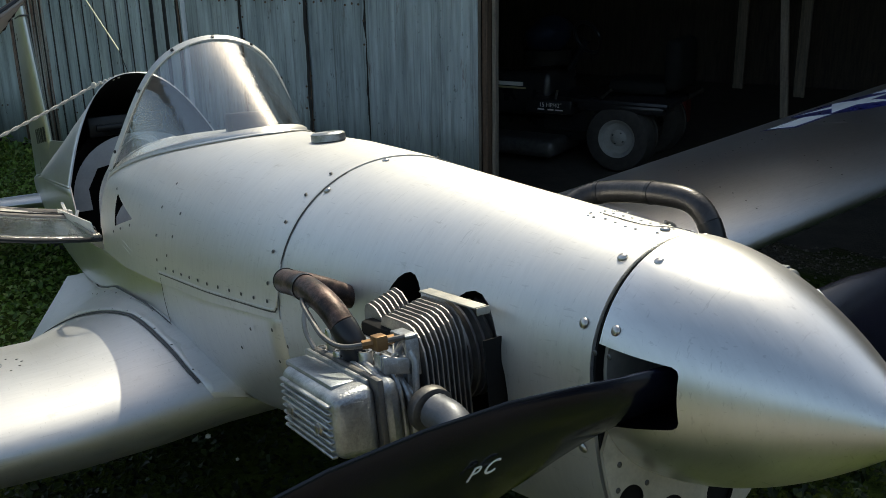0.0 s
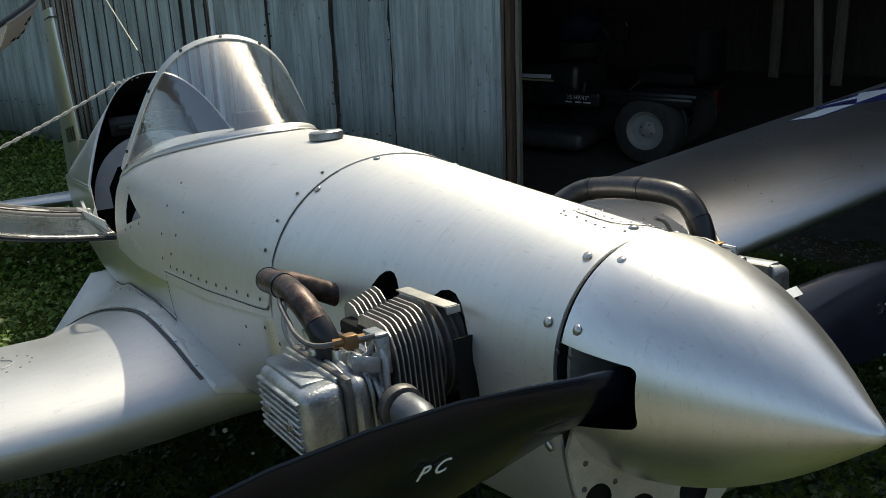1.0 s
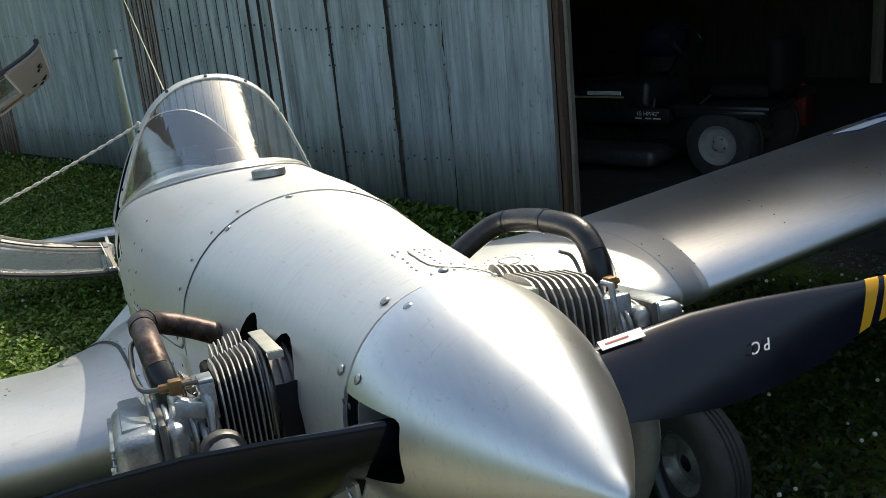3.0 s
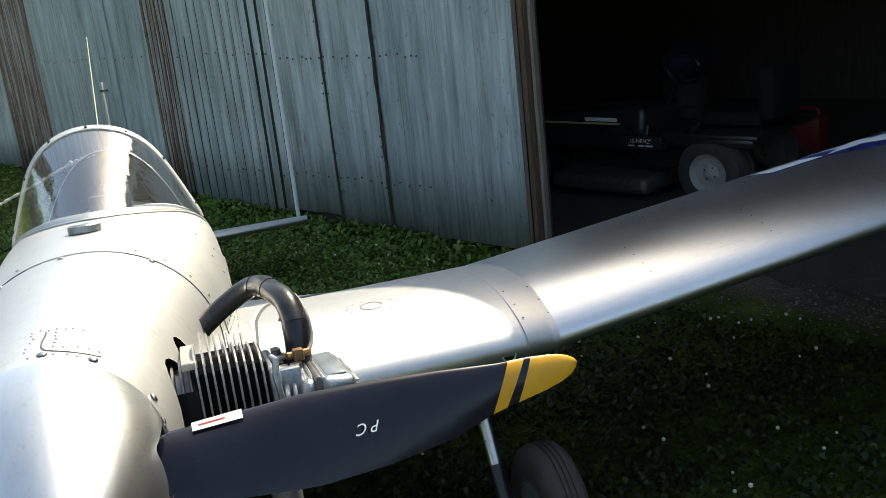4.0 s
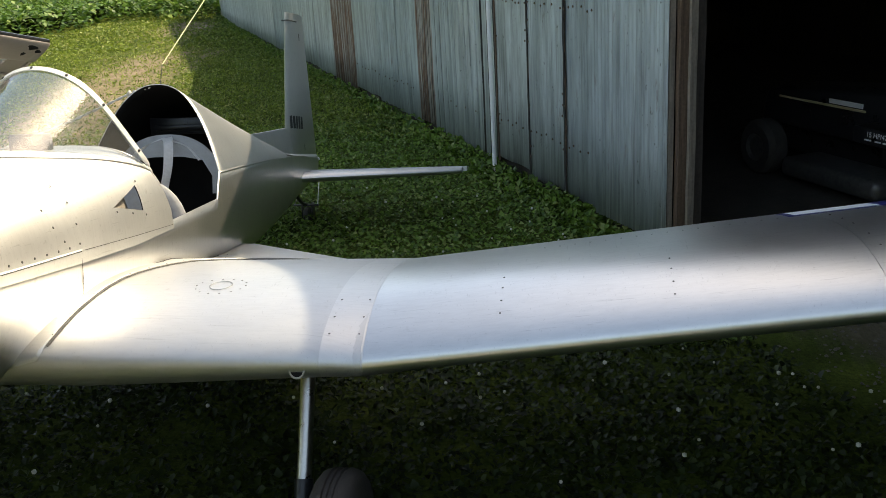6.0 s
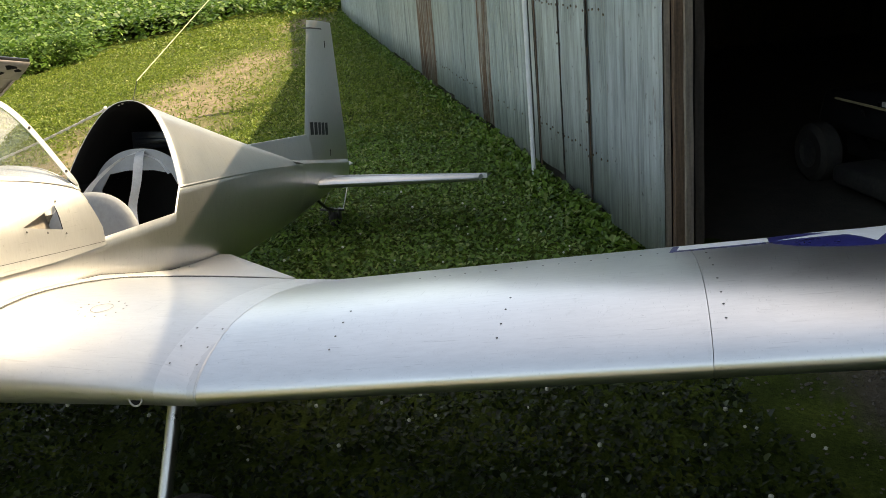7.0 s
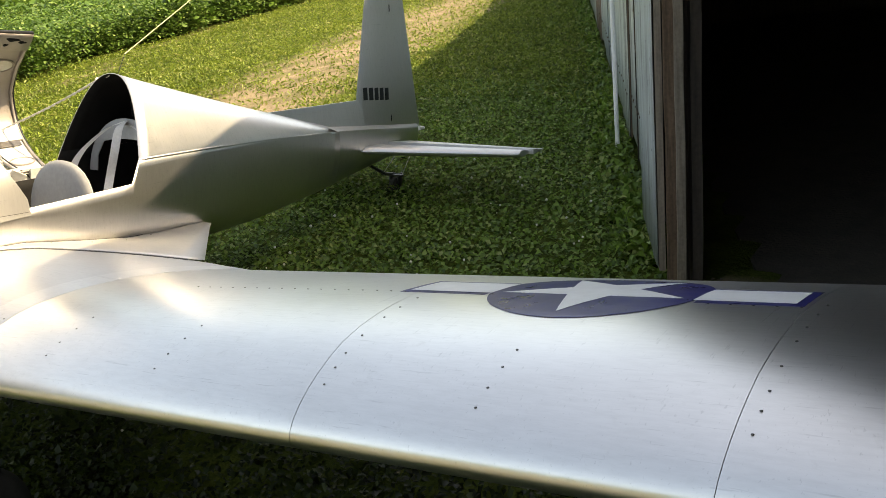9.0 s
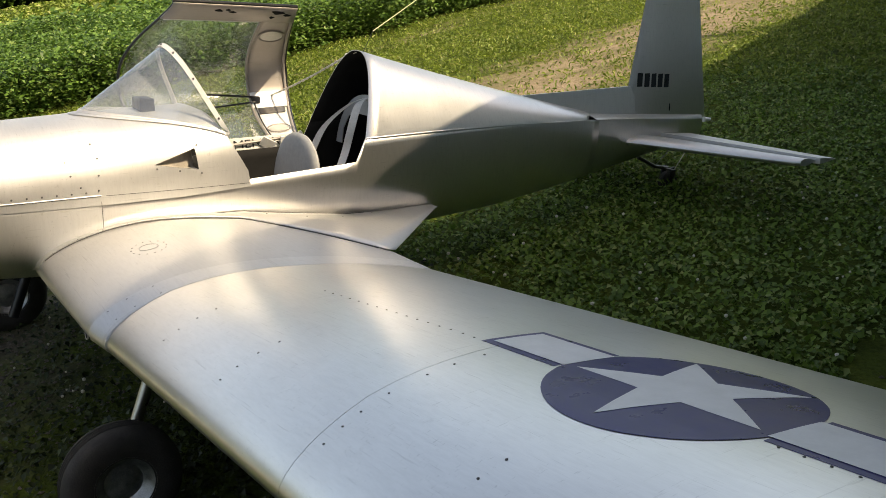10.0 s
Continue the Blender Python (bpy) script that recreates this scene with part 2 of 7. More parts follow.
def cut(ob, cutters):
    """Cuts holes through a closed mesh and drops the cutters."""
    for c in cutters:
        md = ob.modifiers.new("cut", "BOOLEAN")
        md.object, md.operation, md.solver, md.material_mode = c, "DIFFERENCE", "EXACT", "TRANSFER"
    bpy.context.view_layer.update()
    dg = bpy.context.evaluated_depsgraph_get()
    me = bpy.data.meshes.new_from_object(ob.evaluated_get(dg))
    ob.modifiers.clear()
    old = ob.data
    ob.data = me
    me.name = old.name
    bpy.data.meshes.remove(old)
    for c in cutters:
        d = c.data
        bpy.data.objects.remove(c)
        bpy.data.meshes.remove(d)
    bm = bmesh.new()
    bm.from_mesh(me)
    for f in bm.faces:
        f.smooth = True
    for e in bm.edges:
        e.smooth = not (len(e.link_faces) == 2 and e.calc_face_angle(0) > radians(32))
    bm.to_mesh(me)
    bm.free()
    return ob


def sup(w, top, bot, hc, n=40, nt=2.0, nb=2.0, s=0.0, a0=0.0, a1=360.0, closed=True):
    """A rounded section of half-width w round the height hc."""
    out = []
    for k in range(n if closed else n + 1):
        a = radians(a0 + (a1 - a0) * k / n)
        c, q = math.cos(a), math.sin(a)
        e = nt if q >= 0 else nb
        x = w * math.copysign(abs(c) ** (2 / e), c)
        h = hc + (top - hc) * abs(q) ** (2 / e) if q >= 0 else hc - (hc - bot) * abs(q) ** (2 / e)
        out.append((x, s, h))
    return out


def lerp_tab(tab, s):
    for (s0, *a), (s1, *b) in zip(tab, tab[1:]):
        if s <= s1:
            u = max(0.0, (s - s0) / (s1 - s0))
            return [p + (q - p) * u for p, q in zip(a, b)]
    return list(tab[-1][1:])


# ---- ground ----
def ground_height(x, y):
    q = Vector((x, y)) - Vector((1.745, 3.345))
    inside = q.dot(Vector((-0.892, -0.452))) < -0.40 and q.dot(Vector((-0.452, 0.892))) > -5.4
    far = max(0.0, math.hypot(x, y) - 14)
    return (-0.12 if inside else -0.03) + 0.012 * noise.noise((x * 0.9, y * 0.9, 0.3)) + 0.02 * noise.noise((x * 0.25, y * 0.25, 1.3)) * min(1, math.hypot(x, y) / 6) + far * 0.022 * (1 if x < 0 or y > 8 else 0.0) * min(1, far / 10)


WALL_A = Vector((1.745, 3.345))
WALL_D = Vector((-0.452, 0.892)).normalized()
WALL_N = Vector((-WALL_D.y, WALL_D.x))  # to the yard


def on_wall(u, out=0.0, z=0.0):
    p = WALL_A + WALL_D * u + WALL_N * out
    return Vector((p.x, p.y, z))


def ground_build(t, b):
    geo = t.nodes.new("ShaderNodeNewGeometry")
    grass = ramp(t, noise_tex(t, 3.0, 6, 0.65), [(0.25, (0.026, 0.042, 0.008)), (0.55, (0.075, 0.105, 0.018)), (0.8, (0.16, 0.19, 0.036))])
    fine = ramp(t, noise_tex(t, 60, 4, 0.7), [(0.3, (0.45, 0.45, 0.45)), (0.7, (1.25, 1.25, 1.2))])
    grass = mixc(t, 0.8, grass, fine, "MULTIPLY")
    dirt = ramp(t, noise_tex(t, 9, 6, 0.7), [(0.3, (0.17, 0.135, 0.092)), (0.7, (0.31, 0.245, 0.175))])
    att = t.nodes.new("ShaderNodeAttribute")
    att.attribute_name = "bare"
    m = t.nodes.new("ShaderNodeMath")
    m.operation = "MULTIPLY_ADD"
    # ruts and streaks run along the lane
    turn = t.nodes.new("ShaderNodeMapping")
    turn.inputs["Rotation"].default_value = (0, 0, -0.44)
    turn.inputs["Scale"].default_value = (3.0, 0.55, 1.0)
    t.links.new(geo.outputs["Position"], turn.inputs["Vector"])
    rut = t.nodes.new("ShaderNodeTexNoise")
    rut.inputs["Scale"].default_value = 1.3
    rut.inputs["Detail"].default_value = 7.0
    rut.inputs["Roughness"].default_value = 0.66
    t.links.new(turn.outputs[0], rut.inputs["Vector"])
    t.links.new(rut.outputs["Fac"], m.inputs[0])
    m.inputs[1].default_value = 3.2
    m.inputs[2].default_value = -2.35
    ad = t.nodes.new("ShaderNodeMath")
    ad.operation = "MULTIPLY_ADD"
    t.links.new(att.outputs["Fac"], ad.inputs[0])
    ad.inputs[1].default_value = 1.6
    t.links.new(m.outputs[0], ad.inputs[2])
    ad.use_clamp = True
    att2 = t.nodes.new("ShaderNodeAttribute")
    att2.attribute_name = "stony"
    stone = ramp(t, noise_tex(t, 26, 6, 0.7), [(0.3, (0.052, 0.044, 0.034)), (0.7, (0.135, 0.116, 0.09))])
    drive = ramp(t, noise_tex(t, 14, 6, 0.7), [(0.3, (0.20, 0.182, 0.155)), (0.7, (0.36, 0.332, 0.285))])
    att3 = t.nodes.new("ShaderNodeAttribute")
    att3.attribute_name = "drive"
    stone = mixc(t, att3.outputs["Fac"], stone, drive)
    dirt = mixc(t, att2.outputs["Fac"], dirt, stone)
    c = mixc(t, ad.outputs[0], grass, dirt)
    t.links.new(c, b.inputs["Base Color"])
    b.inputs["Roughness"].default_value = 0.95
    b.inputs["Specular IOR Level"].default_value = 0.1
    bump(t, b, noise_tex(t, 35, 5, 0.7), 0.7, 0.03)


M_GROUND = mat("grass_ground", ground_build)


def bare(x, y):
    """How bare of grass the soil is: a worn drive past the barn and a gravel patch in front of it."""
    g = 0.0
    lane = x + 0.47 * (y - 6.0)
    g = max(g, 1.0 - ((lane + 2.9 - 0.16 * (y - 6)) / 1.35) ** 2 if 4.2 < y < 22 else 0.0)
    g = max(g, 0.62 - ((lane + 6.2) / 0.6) ** 2 if 3.2 < y < 22 else 0.0)
    g = max(g, 0.40 - ((lane + 4.7) / 0.35) ** 2 if 3.2 < y < 22 else 0.0)
    g = max(g, 0.9 - ((x + 0.5) / 1.2) ** 2 - ((y - 0.8) / 0.75) ** 2)
    g = max(g, min(0.95, (-0.05 - y) * 1.2 - 0.15 * max(0, x - 2)) if y < -0.05 and y > -14 else 0.0)
    g = max(g, 0.5 - ((x - 2.85) / 0.7) ** 2 - ((y - 2.35) / 0.4) ** 2)
    if x < -0.5 and y < 2.0:
        g = max(g, min(0.95, (1.7 - y) * 1.6, (-0.5 - x) * 1.6))
    u, o = (x - WALL_A.x) * WALL_D.x + (y - WALL_A.y) * WALL_D.y, (x - WALL_A.x) * WALL_N.x + (y - WALL_A.y) * WALL_N.y
    if u < -0.1 and o < 0.3:
        g = max(g, 1.0 - max(0.0, o + 0.05) * 3.5)
    return max(0.0, min(1.0, g))


def build_ground():
    xs = sorted({round(v, 3) for v in list(np.arange(-9, 6.01, 0.15)) + list(np.linspace(-300, -9, 40)) + list(np.linspace(6, 300, 30))})
    ys = sorted({round(v, 3) for v in list(np.arange(-3, 12.01, 0.15)) + list(np.linspace(-300, -3, 30)) + list(np.linspace(12, 300, 50))})
    verts = [(x, y, ground_height(x, y)) for y in ys for x in xs]
    nx = len(xs)
    faces = [(j * nx + i, j * nx + i + 1, (j + 1) * nx + i + 1, (j + 1) * nx + i) for j in range(len(ys) - 1) for i in range(nx - 1)]
    me = bpy.data.meshes.new("ground")
    me.from_pydata(verts, [], faces)
    at = me.attributes.new("bare", "FLOAT", "POINT")
    at.data.foreach_set("value", [bare(x, y) for x, y, _ in verts])
    at = me.attributes.new("stony", "FLOAT", "POINT")
    at.data.foreach_set("value", [max(0.0, min(1.0, (2.8 - y) * 1.5)) for x, y, _ in verts])
    at = me.attributes.new("drive", "FLOAT", "POINT")
    at.data.foreach_set("value", [max(0.45 * max(0.0, min(1.0, (-0.9 - y) * 1.5)), max(0.0, min(1.0, (-0.8 - x) * 1.2, (1.9 - y) * 1.5))) for x, y, _ in verts])
    me.polygons.foreach_set("use_smooth", [True] * len(faces))
    me.materials.append(M_GROUND)
    tagged(new("ground", me), "mown clover lawn with a worn dirt lane", "ground", kind="structure")


build_ground()


# ---- barn ----
def sheet_build(t, b):
    oi = t.nodes.new("ShaderNodeObjectInfo")
    base = ramp(t, oi.outputs["Random"], [(0.0, (0.40, 0.47, 0.50)), (0.5, (0.57, 0.62, 0.63)), (1.0, (0.37, 0.44, 0.47))])
    st = noise_tex(t, 5, 6, 0.65, (3, 3, 0.35))
    c = mixc(t, 0.8, base, ramp(t, st, [(0.3, (0.42, 0.43, 0.43)), (0.7, (1.25, 1.25, 1.22))]), "MULTIPLY")
    # drip streaks and small dark scuffs
    drip = ramp(t, noise_tex(t, 6, 5, 0.7, (9, 9, 0.16)), [(0.36, (0.42, 0.40, 0.38)), (0.47, (1, 1, 1))])
    c = mixc(t, 0.6, c, drip, "MULTIPLY")
    scuff = ramp(t, noise_tex(t, 34, 5, 0.7, (1, 1, 0.6)), [(0.30, (0.3, 0.28, 0.26)), (0.37, (1, 1, 1))])
    c = mixc(t, 0.8, c, scuff, "MULTIPLY")
    rust = ramp(t, noise_tex(t, 7, 7, 0.72, (2.5, 2.5, 0.5)), [(0.60, (0, 0, 0)), (0.74, (1, 1, 1))])
    c = mixc(t, rust, c, (0.16, 0.085, 0.055))
    t.links.new(c, b.inputs["Base Color"])
    b.inputs["Metallic"].default_value = 0.35
    t.links.new(mapr(t, st, 0.4, 0.65), b.inputs["Roughness"])
    bump(t, b, noise_tex(t, 12, 4), 0.3, 0.01)


M_SHEET = mat("galvanised_sheet", sheet_build)
M_RSHEET = mat("rusty_sheet", lambda t, b: (sheet_build(t, b), t.links.new(
    mixc(t, ramp(t, noise_tex(t, 4, 8, 0.75, (9, 9, 0.22)), [(0.43, (0, 0, 0)), (0.53, (1, 1, 1))]),
         ramp(t, noise_tex(t, 5, 6, 0.7, (6, 6, 0.4)), [(0.35, (0.24, 0.22, 0.21)), (0.6, (0.50, 0.49, 0.47))]),
         ramp(t, noise_tex(t, 18, 5, 0.7), [(0.3, (0.09, 0.05, 0.04)), (0.7, (0.27, 0.15, 0.11))])), b.inputs["Base Color"]))[0])
# One dark colour for the grime and the rib shading in the grooves.
M_GRIME_SHADE = plain("groove_grime", (0.050, 0.047, 0.046), 0.85, 0, 0.5, 9, 0.002, stretch=(3, 3, 0.4))
M_TEAR = plain("torn_joint_dark", (0.03, 0.026, 0.023), 0.9, 0, 0.6, 14, 0.002)
M_WOOD = plain("weathered_wood", (0.14, 0.09, 0.06), 0.8, 0, 0.5, 12, 0.003, stretch=(6, 6, 0.5))
M_WOODG = plain("grey_wood", (0.24, 0.20, 0.16), 0.8, 0, 0.4, 12, 0.003, stretch=(6, 6, 0.5))
# Very dark colours put the unlit barn's gloom into boards and floor.
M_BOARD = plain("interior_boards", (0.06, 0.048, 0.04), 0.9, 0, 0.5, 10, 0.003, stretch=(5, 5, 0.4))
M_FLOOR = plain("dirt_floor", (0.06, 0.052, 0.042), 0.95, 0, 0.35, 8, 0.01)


EAVE = [(-6, 2.72), (-1, 2.79), (0, 2.70), (0.8, 2.60), (4.6, 2.10), (6.4, 1.95), (8.3, 1.58), (11, 1.47), (19, 1.45)]


def roof_height(u):
    """Unseen top of the gable wall, falling from the doorway to the far corner to place its shadow."""
    return lerp_tab(EAVE, u)[0]


def corrugated(u0, u1, z0, z1, pitch, depth, out=0.0, slope_top=False, groove=False):
    bm = bmesh.new()
    step = pitch / (16 if groove else 8)
    n = max(2, int(round((u1 - u0) / step)))
    pts = []
    for i in range(n + 1):
        u = u0 + (u1 - u0) * i / n
        ph = abs(((u / pitch) % 1.0) - 0.5)
        d = depth * min(1.0, max(0.0, (ph - 0.085) / 0.07)) * (0.86 + 0.14 * math.cos(4 * math.pi * ph)) if groove else depth * 0.5 * (1 + math.cos(2 * math.pi * u / pitch))
        pts.append((u, d))
    rows = []
    zs = np.linspace(0, 1, 7)
    for k in zs:
        row = []
        for u, d in pts:
            top = min(z1, roof_height(u)) if slope_top else z1
            wob = 0.006 * noise.noise((u * 1.7, k * 3.0, out * 9))
            row.append(on_wall(u, out + d + wob, z0 + (top - z0) * k + (0.02 * noise.noise((u * 3, 1.7, 5)) if k == 0 else 0)))
        rows.append(row)
    loft(bm, rows, False)
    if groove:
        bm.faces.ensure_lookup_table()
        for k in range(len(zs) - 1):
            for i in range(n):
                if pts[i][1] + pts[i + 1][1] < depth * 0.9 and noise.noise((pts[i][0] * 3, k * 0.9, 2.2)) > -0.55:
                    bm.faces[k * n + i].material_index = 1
    return bm


def build_barn():
    barn = tagged(empty("wall_west"), "weathered corrugated metal barn wall with rust stains", "wall", kind="structure")
    # backing boards and frame
    bm = bmesh.new()
    us = list(np.linspace(-0.1, 18.5, 38))
    loft(bm, [[on_wall(u, o, z) for (o, z) in ((-0.04, -0.1), (-0.04, roof_height(u) - 0.02), (-0.10, roof_height(u) - 0.02), (-0.10, -0.1))] for u in us], True, True, True)
    part("backing", bm, M_BOARD, barn, smooth=False)
    # sheets: door leaf zone first, then along the wall
    plan = [
        (0.50, 0.90, 0.034, 0.0032, "flat", M_SHEET),
        (0.90, 1.36, 0.034, 0.0032, "flat", M_SHEET),
        (1.36, 1.84, 0.034, 0.0032, "flat", M_SHEET),
        (1.84, 2.55, 0.105, 0.016, "cor", M_SHEET),
        (2.55, 3.05, 0.105, 0.016, "cor", M_SHEET),
        (3.05, 3.40, 0.060, 0.014, "cor", M_RSHEET),
        (3.40, 4.00, 0.125, 0.012, "cor", M_SHEET),
        (4.00, 4.62, 0.125, 0.012, "cor", M_SHEET),
        (4.62, 5.55, 0.5, 0.006, "flat", M_SHEET),
        (5.55, 6.5, 0.11, 0.014, "cor", M_RSHEET),
        (6.5, 7.5, 0.18, 0.012, "cor", M_SHEET),
        (7.5, 9.0, 0.18, 0.012, "cor", M_SHEET),
        (9.0, 10.6, 0.45, 0.012, "cor", M_SHEET),
        (10.6, 12.2, 0.45, 0.012, "cor", M_SHEET),
        (12.2, 14.2, 0.45, 0.012, "cor", M_SHEET),
        (14.2, 16.3, 0.45, 0.012, "cor", M_SHEET),
        (16.3, 18.4, 0.45, 0.012, "cor", M_SHEET),
    ]
    for i, (u0, u1, pitch, depth, kind, m) in enumerate(plan):
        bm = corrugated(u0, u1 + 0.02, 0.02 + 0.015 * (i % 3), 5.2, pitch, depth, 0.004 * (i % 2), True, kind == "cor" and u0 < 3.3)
        ob = part("metal_sheet", bm, [m, M_GRIME_SHADE], barn)
        sm = ob.modifiers.new("thick", "SOLIDIFY")
        sm.thickness = 0.0015
    # torn, open joints between the flat sheets
    for u0, wd in ((0.50, 0.026), (0.90, 0.016), (1.36, 0.013)):
        bm = bmesh.new()
        rows = []
        for k in range(60):
            z = 0.03 + 0.038 * k
            a = u0 - wd * (0.35 + 0.5 * abs(noise.noise((u0 * 7, z * 4.0, 1))) + 0.5 * abs(noise.noise((u0, z * 17, 4))))
            b = u0 + wd * (0.30 + 0.7 * abs(noise.noise((u0 * 3, z * 5.0, 9))) + 0.5 * abs(noise.noise((u0, z * 19, 7))))
            rows.append([on_wall(u, o, z) for u, o in ((a, 0.010), (b, 0.010), (b, 0.0145), (a, 0.0145))])
        loft(bm, rows, True, True, True)
        part("torn_joint", bm, M_TEAR, barn, smooth=False)
    # far end wall and roof, closing the barn; the unseen roof rises dark to darken reflections
    bm = bmesh.new()
    p = on_wall(18.5, 0)
    q = on_wall(18.5, -6.4)
    loft(bm, [[p, p + Vector((0, 0, 1.5)), q + Vector((0, 0, 5.6)), q], [v + Vector((WALL_D.x, WALL_D.y, 0)) * 0.08 for v in (p, p + Vector((0, 0, 1.5)), q + Vector((0, 0, 5.6)), q)]], True, True, True)
    tagged(part("wall_north", bm, M_SHEET, smooth=False), "grey sheet metal end wall of the barn", "wall", kind="structure")
    bm = bmesh.new()
    us = [18.6, 14, 9, 4, 0, -5.6, -15.0]
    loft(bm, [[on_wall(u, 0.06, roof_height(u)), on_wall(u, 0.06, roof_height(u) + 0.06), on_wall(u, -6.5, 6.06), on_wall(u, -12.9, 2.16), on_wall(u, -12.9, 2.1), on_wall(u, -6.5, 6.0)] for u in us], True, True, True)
    tagged(part("roof", bm, M_BOARD, smooth=False), "unseen dark pitched barn roof over the open bay", "roof", kind="structure")
    # header above the opening, wall beyond it; their unseen southern run is added to darken reflections
    bm = bmesh.new()
    loft(bm, [[on_wall(u, o, z) for (o, z) in ((0.0, 2.3), (0.0, roof_height(u)), (-0.1, roof_height(u)), (-0.1, 2.3))] for u in (-0.1, -5.6, -15.0)], True, True, True)
    tagged(part("wall_header", bm, M_SHEET, smooth=False), "unseen sheet metal wall above the barn opening", "wall", kind="structure")
    bm = bmesh.new()
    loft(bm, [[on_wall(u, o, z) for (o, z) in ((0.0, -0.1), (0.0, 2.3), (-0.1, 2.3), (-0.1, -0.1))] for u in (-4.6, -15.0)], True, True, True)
    tagged(part("wall_south", bm, M_BOARD, smooth=False), "unseen dark wall added beside the barn opening", "wall", kind="structure")
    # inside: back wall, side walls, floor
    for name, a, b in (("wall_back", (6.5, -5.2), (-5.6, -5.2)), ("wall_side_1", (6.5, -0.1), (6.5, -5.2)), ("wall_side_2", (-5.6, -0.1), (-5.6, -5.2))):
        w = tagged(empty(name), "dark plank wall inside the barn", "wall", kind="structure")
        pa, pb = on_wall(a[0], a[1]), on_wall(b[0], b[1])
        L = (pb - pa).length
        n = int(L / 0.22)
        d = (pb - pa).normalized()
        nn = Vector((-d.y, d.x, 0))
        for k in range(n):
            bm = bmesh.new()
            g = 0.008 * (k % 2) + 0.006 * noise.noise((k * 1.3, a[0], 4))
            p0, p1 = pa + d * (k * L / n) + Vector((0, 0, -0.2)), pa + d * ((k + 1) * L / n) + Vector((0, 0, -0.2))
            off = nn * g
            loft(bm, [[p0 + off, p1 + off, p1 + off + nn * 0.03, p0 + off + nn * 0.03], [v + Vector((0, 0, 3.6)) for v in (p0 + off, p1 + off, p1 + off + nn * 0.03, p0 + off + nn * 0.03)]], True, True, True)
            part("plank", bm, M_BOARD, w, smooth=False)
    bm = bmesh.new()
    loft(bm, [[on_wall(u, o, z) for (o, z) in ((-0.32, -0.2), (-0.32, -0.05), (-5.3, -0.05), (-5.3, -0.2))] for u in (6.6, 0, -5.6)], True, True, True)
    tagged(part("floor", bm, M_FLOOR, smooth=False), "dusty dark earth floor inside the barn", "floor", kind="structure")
    # door post
    post = tagged(empty("door_frame"), "weathered brown timber door post", "door frame", kind="structure")
    for o0, o1, u0, u1, m in ((-0.03, 0.0, -0.222, -0.204, M_WOODG), (-0.012, 0.032, -0.196, -0.168, M_WOOD), (-0.095, -0.058, -0.18, -0.10, M_BOARD)):
        bm = bmesh.new()
        rows = []
        for k in range(13):
            z = -0.05 + 2.35 * k / 12
            w = 0.006 * noise.noise((k * 0.9, o0 * 8, 2))
            rows.append([on_wall(u, o + w, z) for (u, o) in ((u0, o0), (u1, o0), (u1, o1), (u0, o1))])
        loft(bm, rows, True, True, True)
        part("board", bm, m, post, smooth=False)
    # door leaf standing open against the wall
    door = tagged(empty("door_1"), "sliding barn door of corrugated galvanised sheet, pushed open", "door", kind="structure")
    bm = corrugated(-0.165, 0.47, 0.05, 2.3, 0.035, 0.006, 0.062)
    ob = part("metal_sheet", bm, M_SHEET, door)
    sm = ob.modifiers.new("thick", "SOLIDIFY")
    sm.thickness = 0.0015
    for u in (-0.165, 0.42):
        bm = bmesh.new()
        loft(bm, [[on_wall(a, o, z) for (a, o) in ((u, 0.036), (u + 0.05, 0.036), (u + 0.05, 0.060), (u, 0.060))] for z in (0.04, 2.3)], True, True, True)
        part("stile", bm, M_WOODG, door, smooth=False)
    # white pipe standing at the wall
    bm = bmesh.new()
    b0 = on_wall(1.70, 0.10, -0.02)
    tube(bm, [b0, b0 + Vector((0.0, 0, 2.55))], 0.0130, 12)
    tagged(part("pipe", bm, M_WHITE), "white plastic conduit standing against the barn wall", "pipe")

    # dark lap joints between the flat sheets
    for u in (0.50, 0.90, 1.36, 1.84):
        bm = bmesh.new()
        rows = []
        for k in range(15):
            z = 0.03 + 2.4 * k / 14
            w = 0.004 + 0.007 * abs(noise.noise((k * 1.1, u * 5, 7)))
            c = u + 0.006 * noise.noise((k * 0.7, u * 3, 1))
            rows.append([on_wall(c - w, 0.006, z), on_wall(c + w, 0.006, z), on_wall(c + w, 0.013, z), on_wall(c - w, 0.013, z)])
        loft(bm, rows, True, True, True)
        part("lap_joint", bm, M_WOOD, barn, smooth=False)
    # nail heads, some weeping rust
    me = bpy.data.meshes.new("nail")
    bm = bmesh.new()
    cyl(bm, (0, 0, 0), (0, 0, 0.004), 0.006, 8)
    bm.to_mesh(me)
    bm.free()
    me.materials.append(M_WOOD)
    rnd = random.Random(4)
    turn = Vector((WALL_N.x, WALL_N.y, 0)).to_track_quat("Z", "Y").to_matrix().to_4x4()
    for u0, u1, z, st in ((0.55, 1.80, 1.00, 0.055), (0.55, 1.80, 0.30, 0.075), (1.9, 5.5, 0.28, 0.105), (1.9, 5.5, 1.05, 0.105)):
        u = u0
        while u < u1:
            ob = new("nail", me)
            ob.parent = barn
            ob.matrix_local = Matrix.Translation(on_wall(u, 0.012 if u < 1.84 else 0.024, z + rnd.uniform(-0.012, 0.012))) @ turn
            u += st * rnd.uniform(0.6, 1.9)
    for k in range(34):
        z = 0.15 + 2.0 * k / 34
        for u in (0.52, 0.885, 0.92, 1.345, 1.38, 1.80):
            if rnd.random() < 0.3:
                ob = new("nail", me)
